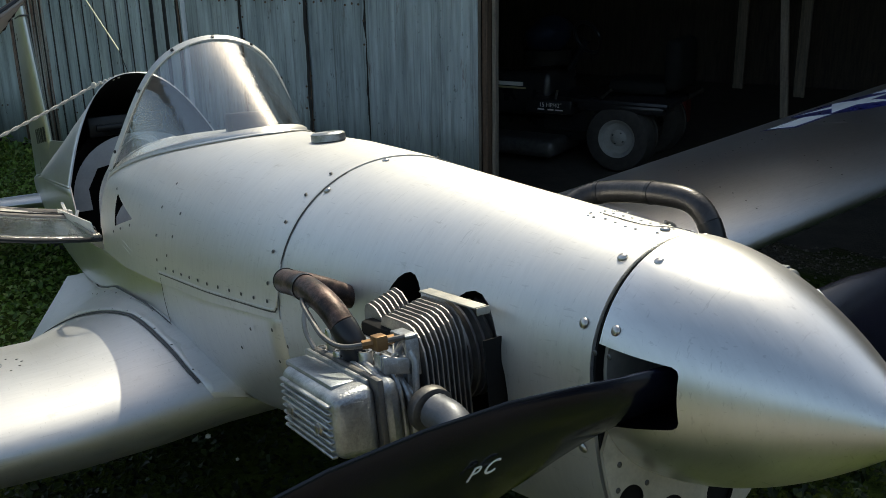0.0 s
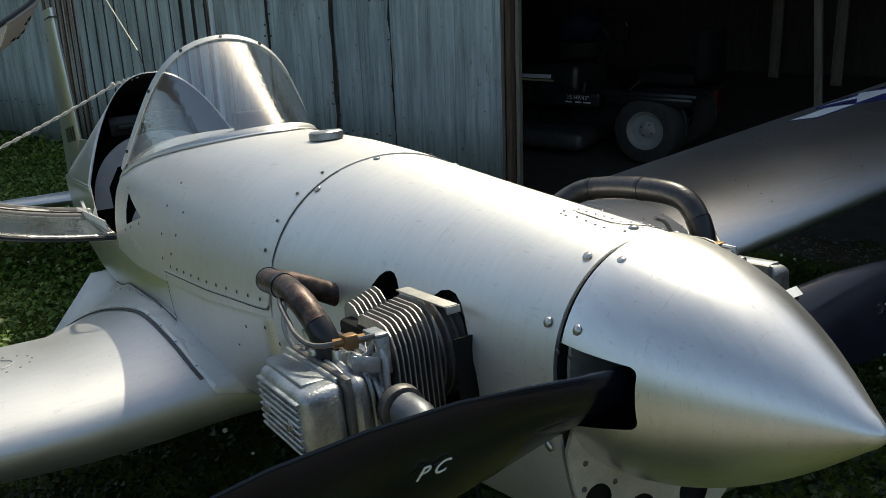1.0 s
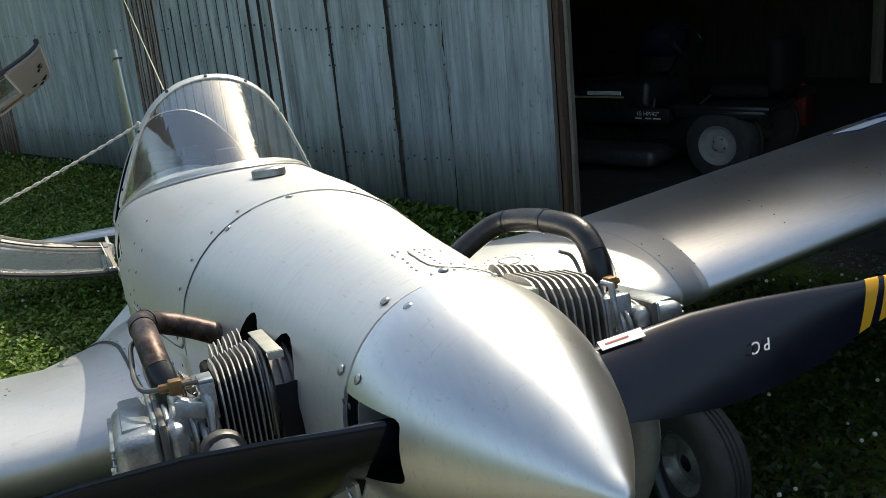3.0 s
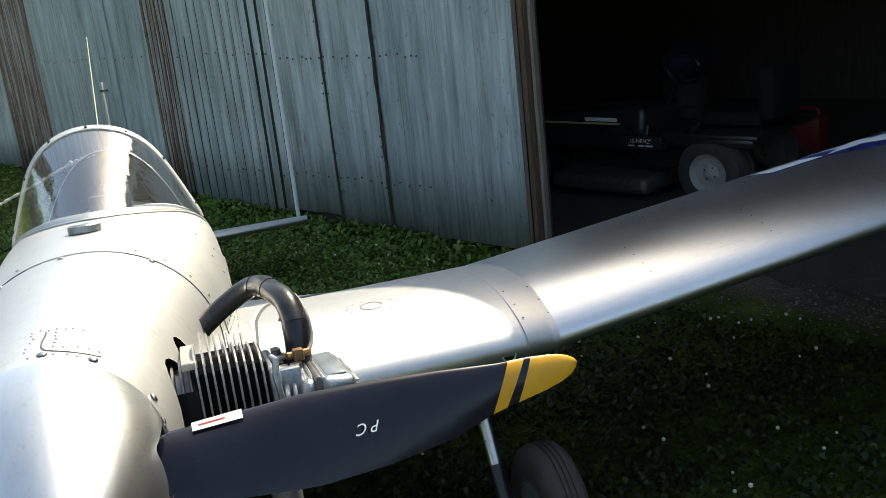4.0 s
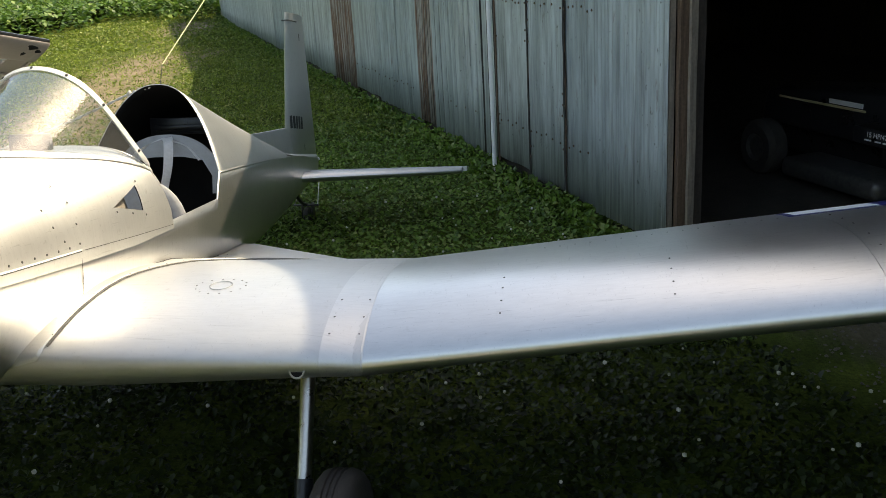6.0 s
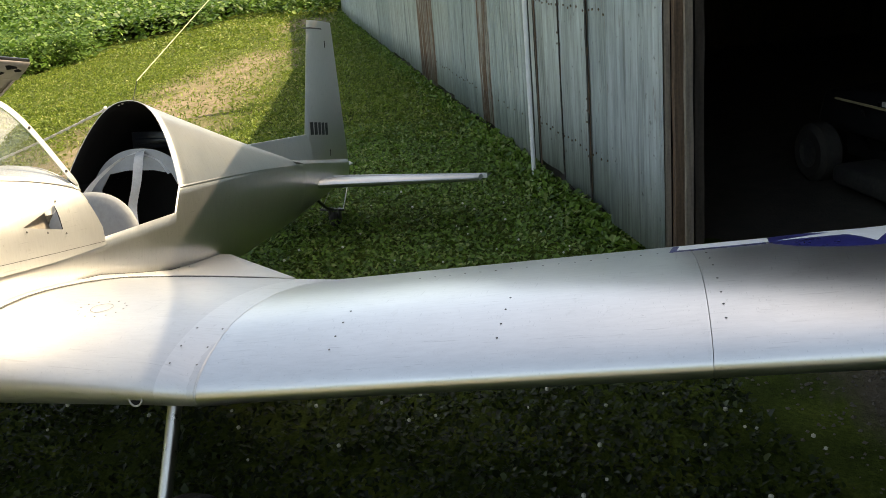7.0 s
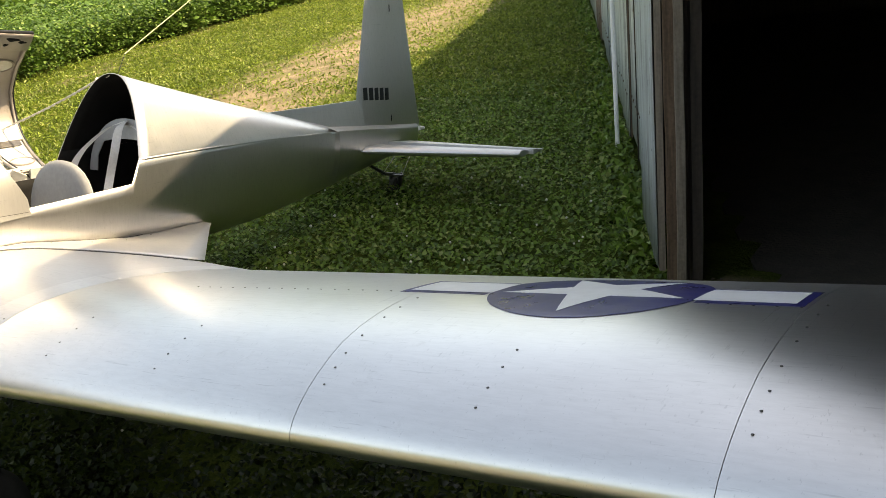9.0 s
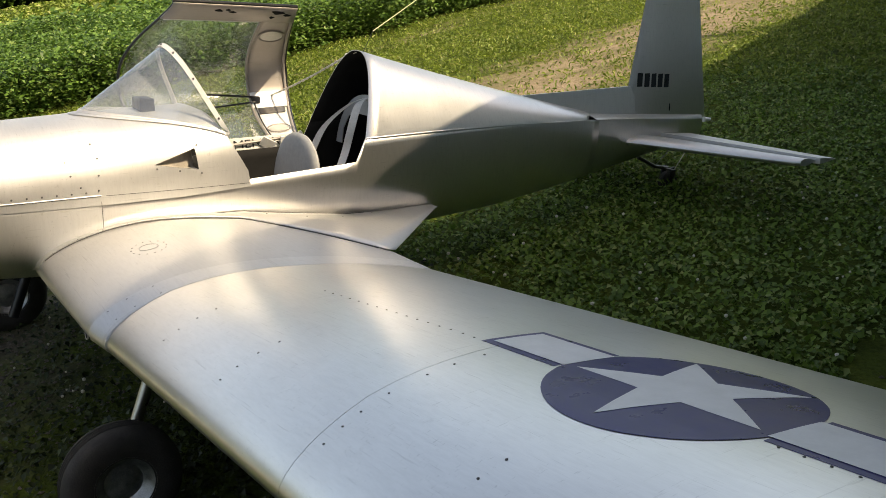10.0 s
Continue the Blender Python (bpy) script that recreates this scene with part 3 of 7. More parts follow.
                ob.parent = barn
                ob.matrix_local = Matrix.Translation(on_wall(u + rnd.uniform(-0.006, 0.006), 0.012, z)) @ turn


build_barn()


# ---- airplane ----
PLANE = pose(0, 0, 0.902, -8.5)
plane = tagged(empty("airplane", PLANE), "bare aluminium home-built single-seat airplane parked on grass", "airplane")


def to_world(p):
    return PLANE @ Vector(p)


# half-width, top, bottom, height of the widest line, top roundness, bottom roundness
BODY = [
    (0.172, 0.1225, 0.117, -0.203, -0.006, 2.0, 3.1),
    (0.33, 0.142, 0.134, -0.220, -0.010, 2.0, 2.7),
    (0.50, 0.165, 0.152, -0.235, -0.012, 2.0, 2.3),
    (0.65, 0.190, 0.167, -0.25, -0.015, 2.05, 2.3),
    (0.80, 0.218, 0.182, -0.27, -0.018, 2.05, 2.4),
    (1.00, 0.243, 0.198, -0.29, -0.02, 2.1, 2.5),
    (1.25, 0.259, 0.208, -0.31, -0.02, 2.25, 2.6),
    (1.50, 0.268, 0.212, -0.32, -0.02, 2.75, 2.6),
    (1.75, 0.2640, 0.210, -0.32, -0.01, 3.3, 2.6),
    (2.20, 0.2360, 0.20, -0.32, 0.0, 3.0, 2.6),
]
TAIL = [
    (2.16, 0.2375, 0.16, -0.320, 0.085),
    (2.3, 0.2320, 0.152, -0.320, 0.084),
    (2.5, 0.222, 0.14, -0.318, 0.082),
    (2.9, 0.186, 0.10, -0.300, 0.072),
    (3.3, 0.142, 0.07, -0.255, 0.05),
    (3.7, 0.090, 0.035, -0.195, 0.02),
    (4.0, 0.050, 0.012, -0.150, -0.01),
    (4.22, 0.020, -0.005, -0.110, -0.03),
]


def body_ring(s, grow=0.0, n=48, a0=0.0, a1=360.0, closed=True):
    w, top, bot, hc, nt, nb = lerp_tab(BODY, s)
    return sup(w + grow, top + grow, bot - grow, hc, n, nt, nb, s, a0, a1, closed)


def stations(a, b, step=0.05):
    n = max(2, int(round((b - a) / step)))
    return [a + (b - a) * i / n for i in range(n + 1)]


def build_fuselage():
    # nose cowl, closed, with holes for the cylinders
    bm = bmesh.new()
    loft(bm, [body_ring(s, 0, 56) for s in stations(0.172, 0.757, 0.04)], True, True, True)
    cowl = part("nose_cowl", bm, [M_ALU, M_DARK], plane, "dented bare aluminium nose cowl", angle=50)
    cutters = []
    for side in (-1, 1):
        for s0, h0, rs, rh in ((0.353 if side < 0 else 0.338, -0.045, 0.060 if side < 0 else 0.070, 0.104), (0.474 if side < 0 else 0.445, -0.02, 0.046, 0.086)):
            bm = bmesh.new()
            lathe(bm, [(1.0, side * 0.085), (1.0, side * 0.4)], 28, "x", (0, 0, 0), True)
            for v in bm.verts:
                v.co = Vector((v.co.x, s0 + v.co.y * rs, h0 + v.co.z * rh))
            c = finish("cutter", bm, M_DARK, None)
            c.matrix_world = PLANE
            cutters.append(c)
    bpy.context.view_layer.update()
    cut(cowl, cutters)
    # lower shell from the firewall to the tail, open at the cockpit and under the turtledeck
    bm = bmesh.new()
    rings = []
    for s in stations(0.7585, 1.245, 0.05) + stations(1.245, 2.145, 0.05)[1:]:
        w, top, bot, hc, nt, nb = lerp_tab(BODY, s)
        rings.append(sup(w, 0.3, bot, hc, 48, 3.5, nb, s, 180, 360, False))
    for s in stations(2.16, 3.42, 0.05):
        w, top, bot, hc = lerp_tab(TAIL, s)
        k = max(0.0, 1 - (s - 2.16) / 1.2)
        mid, crown, nt = hc * (1 - k), 0.30 * k + top * (1 - k), 3.5 * k + 1.6 * (1 - k)
        beta = math.degrees(math.asin(min(1.0, max(0.02, (hc - mid) / (crown - mid)) ** (nt / 2))))
        ring = sup(w, crown, bot, mid, 48, nt, 2.5 + 0.1 * k, s, 180 - beta, 360 + beta, False)
        rings.append([(x, ss + 0.33 * max(h, 0) * k, h) for x, ss, h in ring])
    loft(bm, rings, False)
    for f in bm.faces:
        f.material_index = 2 if f.calc_center_median().y < 1.245 else 0
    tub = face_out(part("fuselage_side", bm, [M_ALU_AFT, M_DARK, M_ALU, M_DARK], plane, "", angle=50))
    # inner faces take the near-black that stands for shade inside the shell
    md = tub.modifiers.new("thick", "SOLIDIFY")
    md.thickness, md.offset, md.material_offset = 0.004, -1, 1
    # deck panel over instrument bay, slightly proud, rear edge slanted
    bm = bmesh.new()
    rings = []
    for i, s in enumerate(stations(0.7585, 1.0, 0.04) + stations(1.0, 1.727, 0.045)[1:]):
        r = body_ring(s, 0.0018, 44, -2, 182, False)
        out = []
        for x, ss, h in r:
            lim = 1.73 - 0.52 * max(0, h)
            out.append((x, min(ss, lim), h))
        rings.append(out)
    loft(bm, rings, False)
    bmesh.ops.remove_doubles(bm, verts=bm.verts, dist=0.0005)
    dk = part("deck_panel", bm, [M_ALU, M_DARK], plane, "riveted aluminium deck panel in front of the cockpit")
    face_out(dk)
    md = dk.modifiers.new("thick", "SOLIDIFY")
    md.thickness, md.offset, md.material_offset = 0.003, -1, 1
    # triangular cut-outs for the air scoops
    cutters = []
    for side in (-1, 1):
        bm = bmesh.new()
        tri = ((1.415, 0.066), (1.548, 0.108), (1.553, 0.040))
        loft(bm, [[(side * x, s, h) for s, h in tri] for x in (0.16, 0.34)], True, True, True)
        c = finish("cutter", bm, M_DARK)
        c.matrix_world = PLANE
        cutters.append(c)
    cut(dk, cutters)
    # rear end of the tail cone
    bm = bmesh.new()
    rings = []
    for s in stations(3.40, 4.22, 0.06):
        w, top, bot, hc = lerp_tab(TAIL, s)
        rings.append(sup(w - 0.0004, top, bot + 0.0004, hc, 48, 1.6, 2.5, s))
    loft(bm, rings, True, False, True)
    part("tail_cone", bm, M_ALU_AFT, plane, "", angle=28)
    # turtledeck
    bm = bmesh.new()
    rings = []
    for k in range(25):
        u = k / 24
        s = 2.16 + (3.46 - 2.16) * u
        w, top, bot, hc = lerp_tab(TAIL, s)
        top = 0.378 + (0.059 - 0.378) * u
        base = hc - 0.007
        ww = (w + 0.0005) * (1 - 0.6 * u ** 16)
        n = 36
        ring = []
        for i in range(n + 1):
            x = ww * math.cos(math.pi * i / n)
            arch = 1 - abs(x / ww) ** (2.35 - 0.35 * u)
            h = base + max(0.002, top - base) * arch ** (1.0 - 0.35 * u)
            ring.append((x, s + 0.33 * max(h, 0) * (1 - u), h))
        rings.append(ring)
    rings.append([(x * 0.6, ss + 0.06, h - 0.008) for x, ss, h in rings[-1]])
    loft(bm, rings, False)
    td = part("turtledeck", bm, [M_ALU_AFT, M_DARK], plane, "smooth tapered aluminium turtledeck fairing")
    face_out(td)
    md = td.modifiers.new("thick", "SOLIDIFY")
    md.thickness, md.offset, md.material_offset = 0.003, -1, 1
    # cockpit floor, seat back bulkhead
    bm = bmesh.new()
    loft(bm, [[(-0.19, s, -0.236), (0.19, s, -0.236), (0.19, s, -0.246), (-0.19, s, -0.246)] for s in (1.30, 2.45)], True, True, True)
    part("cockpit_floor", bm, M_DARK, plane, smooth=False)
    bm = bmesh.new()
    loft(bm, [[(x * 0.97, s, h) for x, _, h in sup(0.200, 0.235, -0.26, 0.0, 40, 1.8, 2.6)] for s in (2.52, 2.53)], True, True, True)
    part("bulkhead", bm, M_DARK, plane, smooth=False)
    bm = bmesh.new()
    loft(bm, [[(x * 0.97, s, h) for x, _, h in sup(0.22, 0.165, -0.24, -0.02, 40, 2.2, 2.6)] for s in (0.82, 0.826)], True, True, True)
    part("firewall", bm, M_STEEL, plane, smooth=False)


build_fuselage()


def build_spinner():
    bm = bmesh.new()
    # a pointed ogive whose tip droops a little towards the port side
    rings = []
    for k in range(33):
        u = (k / 32) ** 1.6
        r = max(0.0004, 0.1225 * (1 - (1 - u) ** 1.8057) ** 0.9843)
        r = math.sqrt(r * r + 0.00010 * (1 - (1 - min(1.0, u / 0.05)) ** 2))
        rings.append([(0.0262 * (1 - u) + r * math.cos(a), -0.0738 + 0.2358 * u, -0.004 - 0.0242 * (1 - u) + r * math.sin(a)) for a in np.linspace(0, 2 * math.pi, 72, endpoint=False)])
    rings.append([(0.118 * math.cos(a), 0.166, -0.004 + 0.118 * math.sin(a)) for a in np.linspace(0, 2 * math.pi, 72, endpoint=False)])
    loft(bm, rings, True, True, True)
    sp = part("spinner", bm, [M_ALU_SPIN, M_BLACK], plane, "large pointed polished aluminium spinner", angle=50)
    cutters = []
    for side in (-1, 1):
        bm = bmesh.new()
        vs = box(bm, (min(side * 0.03, side * 0.2), 0.084, -0.050), (max(side * 0.03, side * 0.2), 0.20, 0.040), 0.013, seg=3)
        for v in vs:
            if v.co.y < 0.14:
                v.co.z *= 0.62 if v.co.z > 0 else 0.72
        c = finish("cutter", bm, M_BLACK)
        c.matrix_world = PLANE
        cutters.append(c)
    bpy.context.view_layer.update()
    cut(sp, cutters)
    return sp


build_spinner()


def airfoil(n=24, m=0.045, p=0.4, t=0.148):
    """Upper then lower outline of a unit aerofoil, trailing edge to leading edge and back."""
    up, lo = [], []
    for i in range(n + 1):
        x = 0.5 * (1 - math.cos(math.pi * i / n))
        yt = 5 * t * (0.2969 * math.sqrt(x) - 0.1260 * x - 0.3516 * x * x + 0.2843 * x ** 3 - 0.1030 * x ** 4)
        yc = m / p ** 2 * (2 * p * x - x * x) if x < p else m / (1 - p) ** 2 * ((1 - 2 * p) + 2 * p * x - x * x)
        up.append((x, yc + yt))
        lo.append((x, yc - yt))
    return up[::-1] + lo[1:]


FOIL = airfoil()
WING_S, WING_H, CHORD, DIH, BREAK = 1.047, -0.222, 0.955, 0.112, 0.955


def nose_shift(x, c):
    """The outer panels sit a little further back and lower at the leading edge than the centre section."""
    k = max(0.0, 1 - c / 0.2) * min(1.0, max(0.0, (abs(x) - 0.945) / 0.012))
    return 0.020 * k, -0.009 * k


def droop(x, c):
    """The starboard wing hangs lower than the port one, most of all behind its spar."""
    k = min(1.0, max(0.0, (-x - 0.22) / 0.24))
    return -k * (0.012 + 0.026 * min(1.0, c / 0.3) + 0.11 * max(0.0, c - 0.3))


def wing_ring(x, grow=0.0):
    rise = DIH * max(0.0, abs(x) - BREAK)
    full = 0.004 + 0.032 * min(1.0, max(0.0, (BREAK - abs(x)) / 0.6)) if abs(x) < 0.96 else 0.0
    out = []
    for i, (c, y) in enumerate(FOIL):
        dy, dz = nose_shift(x, c)
        dz += droop(x, c)
        if i > 24:
            dz -= full * math.sqrt(min(1.0, c / 0.035)) * (1 - c) ** 2
        out.append((x, WING_S - grow + (CHORD + 2 * grow) * c + dy, WING_H + rise + (CHORD + grow) * y * (1 + 2 * grow) + 0.03 * c + dz))
    return out


def wing_top(x, c, up=0.0):
    """A point on the upper skin at the chord fraction c."""
    k = min(range(25), key=lambda i: abs(FOIL[i][0] - c))
    a, b = (FOIL[k], FOIL[k + 1]) if FOIL[k][0] >= c and k < 24 else (FOIL[max(0, k - 1)], FOIL[k])
    u = 0 if a[0] == b[0] else (a[0] - c) / (a[0] - b[0])
    y = a[1] + (b[1] - a[1]) * u
    dy, dz = nose_shift(x, c)
    return Vector((x, WING_S + CHORD * c + dy, WING_H + DIH * max(0.0, abs(x) - BREAK) + CHORD * y + 0.03 * c + up + dz + droop(x, c)))


def seam_skew(c):
    """The outer panel joint runs aslant: further out at the leading edge."""
    return 0.05 - 0.12 * min(0.6, max(0.0, c))


def build_wings():
    for side in (-1, 1):
        outer = (("wing_panel", 0.958, 1.9385), ("wing_panel", 1.9397, 2.6619), ("wing_panel", 2.663, 2.95)) if side > 0 else ()
        for nm, x0, x1 in (("wing_centre", 0.10, 0.955),) + outer:
            bm = bmesh.new()
            n = max(2, int((x1 - x0) / 0.12))
            loft(bm, [wing_ring(side * (x0 + (x1 - x0) * i / n)) for i in range(n + 1)], True, True, True)
            for v in bm.verts:
                if abs(v.co.x - 1.939) < 0.004:
                    skew = seam_skew((v.co.y - WING_S) / CHORD)
                    v.co.x += skew
                    v.co.z += DIH * skew
            part(nm, bm, M_ALU_OUT if nm == "wing_panel" else M_ALU_WING, plane, angle=40)
        if side < 0:
            continue
        bm = bmesh.new()
        loft(bm, [wing_ring(side * x, 0.0012) for x in (0.872, 0.958)], True, True, True)
        part("joint_strip", bm, M_STRIP, plane, "brighter aluminium strip over the wing joint", angle=40)


build_wings()


def foil_plate():
    """Outline of a thin symmetric section."""
    prof = [(0, 0), (0.02, 0.35), (0.08, 0.7), (0.25, 1.0), (0.5, 0.95), (0.75, 0.6), (1, 0.08)]
    return prof + [(c, -y) for c, y in prof[-1:0:-1]]


def build_tail():
    # fin and rudder
    full = foil_plate()

    def fin_ring(h, s0, s1, th):
        return [(y * th / 2, s0 + (s1 - s0) * c, h) for c, y in full]
    bm = bmesh.new()
    loft(bm, [fin_ring(h, s0, s1, 0.036) for h, s0, s1 in ((-0.02, 3.66, 4.255), (0.16, 3.707, 4.222), (0.70, 3.817, 4.125), (0.735, 3.825, 4.118))], True, True, True)
    part("fin", bm, M_ALU_AFT, plane, "upright grey aluminium fin and rudder", angle=40)
    bm = bmesh.new()
    loft(bm, [[(-0.03 * k, s, 0.0), (-0.006, s, t), (0.006, s, t), (0.03 * k, s, 0.0)] for s, t, k in ((3.06, 0.158, 1), (3.40, 0.16, 1), (3.74, 0.163, 1))], True, True, True)
    part("dorsal_fin", bm, M_ALU_AFT, plane, smooth=False)
    # tailplane
    for side in (-1, 1):
        def st_ring(x, s0, s1, th):
            return [(side * x, s0 + (s1 - s0) * c, -0.085 + y * th / 2) for c, y in full]
        bm = bmesh.new()
        loft(bm, [st_ring(0.03, 3.60, 3.86, 0.05), st_ring(0.17, 3.655, 3.88, 0.05), st_ring(0.84, 3.845, 3.95, 0.035), st_ring(0.865, 3.86, 3.96, 0.03)], True, True, True)
        part("tailplane", bm, M_ALU_WING, plane, angle=40)
        bm = bmesh.new()
        loft(bm, [[(side * x, s0 - 0.002, -0.085 + t), (side * x, s1, -0.084), (side * x, s1, -0.087), (side * x, s0 - 0.002, -0.085 - t)] for x, s0, s1, t in ((0.06, 3.885, 4.09, 0.02), (0.88, 3.975, 4.08, 0.013))], True, True, True)
        part("elevator", bm, M_ALU_WING, plane, angle=40)


build_tail()


def blade_frame(side, r, pit, u, v, skew=0.0):
    """A point of the blade: u along the chord, v proud of it; the two blades are turned half round."""
    a = radians(pit)
    return (side * (r - side * skew * u), 0.138 + 0.072 * side * r - side * u * math.sin(a) - v * math.cos(a), -0.009 - u * math.cos(a) + v * side * math.sin(a))


BLADE = [(0.03, 0.082, 0.034, 50), (0.08, 0.086, 0.030, 47), (0.14, 0.096, 0.024, 41), (0.20, 0.112, 0.020, 35), (0.27, 0.124, 0.017, 29), (0.35, 0.120, 0.014, 25), (0.43, 0.103, 0.011, 22), (0.50, 0.080, 0.009, 20), (0.512, 0.076, 0.0085, 20), (0.533, 0.069, 0.008, 19.5), (0.543, 0.065, 0.008, 19.5), (0.570, 0.053, 0.007, 19), (0.586, 0.043, 0.006, 18.5), (0.597, 0.032, 0.005, 18), (0.604, 0.020, 0.004, 18), (0.607, 0.008, 0.003, 18)]


# how much less the port blade reaches above its axis, along the radius
PORT_TRIM = [(0.03, 0.004), (0.13, 0.013), (0.25, 0.022), (0.38, 0.027), (0.50, 0.024), (0.575, 0.016), (0.606, 0.013)]


def build_prop():
    for side in (-1, 1):
        bm = bmesh.new()
        rings = []
        for r, ch, th, pit in BLADE:
            sk = 0.72 * max(0.0, 1 - abs(r - 0.527) / 0.075) if r > 0.45 else 0.0
            up, low = 0.46 * ch, 0.54 * ch
            if side < 0:
                low += lerp_tab([(0.0, 0.016), (0.06, 0.018), (0.13, 0.021), (0.24, 0.017), (0.38, 0.004), (0.45, 0.0)], r)[0]
            if side > 0:
                trim = lerp_tab(PORT_TRIM, r)[0]
                up, low = up - trim, low + min(0.005, trim)
                r = r + 0.006 * max(0.0, (r - 0.4) / 0.2)
            ring = []
            for c, y in FOIL[::2]:
                ring.append(blade_frame(side, r, pit, -up + c * (up + low), y / 0.117 * th * 0.6, sk))
            rings.append(ring)
        loft(bm, rings, True, True, True)
        bm.faces.ensure_lookup_table()
        n = len(rings[0])
        for k in range(len(rings) - 1):
            for q in range(n):
                if 8 <= k and k != 9:
                    bm.faces[k * n + q].material_index = 1
        bl = part("propeller_blade", bm, [M_BLADE, M_YELLOW], plane, "matt black propeller blade with a yellow striped tip", angle=45)
        # hand-painted letters on the face
        cu = bpy.data.curves.new("letters", "FONT")
        cu.body, cu.size, cu.extrude, cu.align_x, cu.align_y = "P C", (0.020 if side < 0 else 0.018), 0.0004, "CENTER", "CENTER"
        tmp = new("letters", cu)
        bpy.context.view_layer.update()
        me = bpy.data.meshes.new_from_object(tmp.evaluated_get(bpy.context.evaluated_depsgraph_get()))
        bpy.data.objects.remove(tmp)
        r0, ch, th, pit = (0.290 if side < 0 else 0.333), 0.122, 0.015, 26.5
        for v in me.vertices:
            x, y, z = v.co
            x += 0.45 * y
            u = 0.003 - y if side < 0 else 0.024 + y
            v.co = blade_frame(side, r0 - x, pit, u, th * 0.62 + 0.0035 + z)
        me.materials.append(M_WHITE)
        ob = new("lettering", me)
        ob.parent = bl
        tagged(ob, "small white painted letters")
    # warning label near the root of the port blade
    for m, u0, u1, r0, r1, up in ((M_WHITE, 0.002, 0.0135, 0.146, 0.201, 0.0), (M_RED, 0.0065, 0.0082, 0.153, 0.182, 0.0006)):
        bm = bmesh.new()
        rings = []
        for r in np.linspace(r0, r1, 6):
            w = lerp_tab(BLADE, r)
            top = 0.46 * w[0] - lerp_tab(PORT_TRIM, r)[0]
            rings.append([blade_frame(1, r, w[2], u - top, w[1] * 0.34 + 0.003 + up + 0.25 * u) for u in np.linspace(u0, u1, 4)])
        loft(bm, rings, False)
        o = part("warning_label", bm, m, plane, "small white and red sticker", smooth=False)
        o.modifiers.new("thick", "SOLIDIFY").thickness = 0.0004


build_prop()


# the bow from the crown down to the sill: half-width and height
BOW = [(0.0, 0.0, 0.420), (0.15, 0.045, 0.415), (0.3, 0.088, 0.399), (0.42, 0.122, 0.376), (0.55, 0.152, 0.340), (0.7, 0.182, 0.280), (0.85, 0.211, 0.212), (1.0, 0.238, 0.150)]


def build_windshield():
    n = 40
    bow, base, skirt = [], [], []
    for i in range(n + 1):
        c = 1 - 2 * i / n
        x, h = lerp_tab(BOW, abs(c))
        bow.append(Vector((math.copysign(x, c), 1.668 - 0.445 * (h - 0.15), h)))
        for s, pts, up in ((1.25 + 0.42 * abs(c) ** 1.8, base, 0.004), (1.225 + 0.445 * abs(c) ** 1.8, skirt, 0.0035)):
            w, top, bot, hc, nt, nb = lerp_tab(BODY, s)
            xb = (0.237 if pts is base else 0.245) * c
            hb = hc + (top - hc) * max(0, 1 - (abs(xb) / (w + 0.002)) ** nt) ** (1 / nt)
            pts.append(Vector((xb, s, hb + up)))
    for _ in range(5):
        bow = [bow[0]] + [(bow[i - 1] + bow[i] * 2 + bow[i + 1]) / 4 for i in range(1, n)] + [bow[n]]
    bm = bmesh.new()
    loft(bm, [[b.lerp(t, k / 6) for b, t in zip(base, bow)] for k in range(7)], False)
    ws = part("windshield", bm, M_GLASS, plane, "clear scratched acrylic windshield")
    ws.visible_shadow = False
    bm = bmesh.new()
    loft(bm, [skirt, base, [b.lerp(t, 0.05) + Vector((0, -0.002, 0.001)) for b, t in zip(base, bow)]], False)
    sk = part("windshield_skirt", bm, M_ALU, ws, "thin aluminium skirt under the windshield")
    md = sk.modifiers.new("thick", "SOLIDIFY")
    md.thickness, md.offset = 0.0015, 1
    # bow: flat strip with screws
    bm = bmesh.new()
    rows = []
    for i, p in enumerate(bow):
        d = (bow[min(i + 1, n)] - bow[max(i - 1, 0)]).normalized()
        along = (base[i] - p).normalized()
        out = d.cross(along).normalized()
        if out.z < 0:
            out = -out
        rows.append([p + out * 0.001 - along * 0.004, p + out * 0.004 - along * 0.004, p + out * 0.004 + along * 0.012, p + out * 0.001 + along * 0.012])
    loft(bm, rows, True, True, True)
    bw = part("windshield_bow", bm, M_PRIMERW, ws, "pale painted metal bow strip", angle=30)
    for i in (2, 8, 14, 20, 26, 32, 38):
        bm = bmesh.new()
        q = sum(rows[i], Vector()) / 4
        o = (rows[i][1] - rows[i][0]).normalized()
        cyl(bm, q, q + o * 0.004, 0.0038, 10)
        part("screw", bm, M_BLACK, bw)


build_windshield()


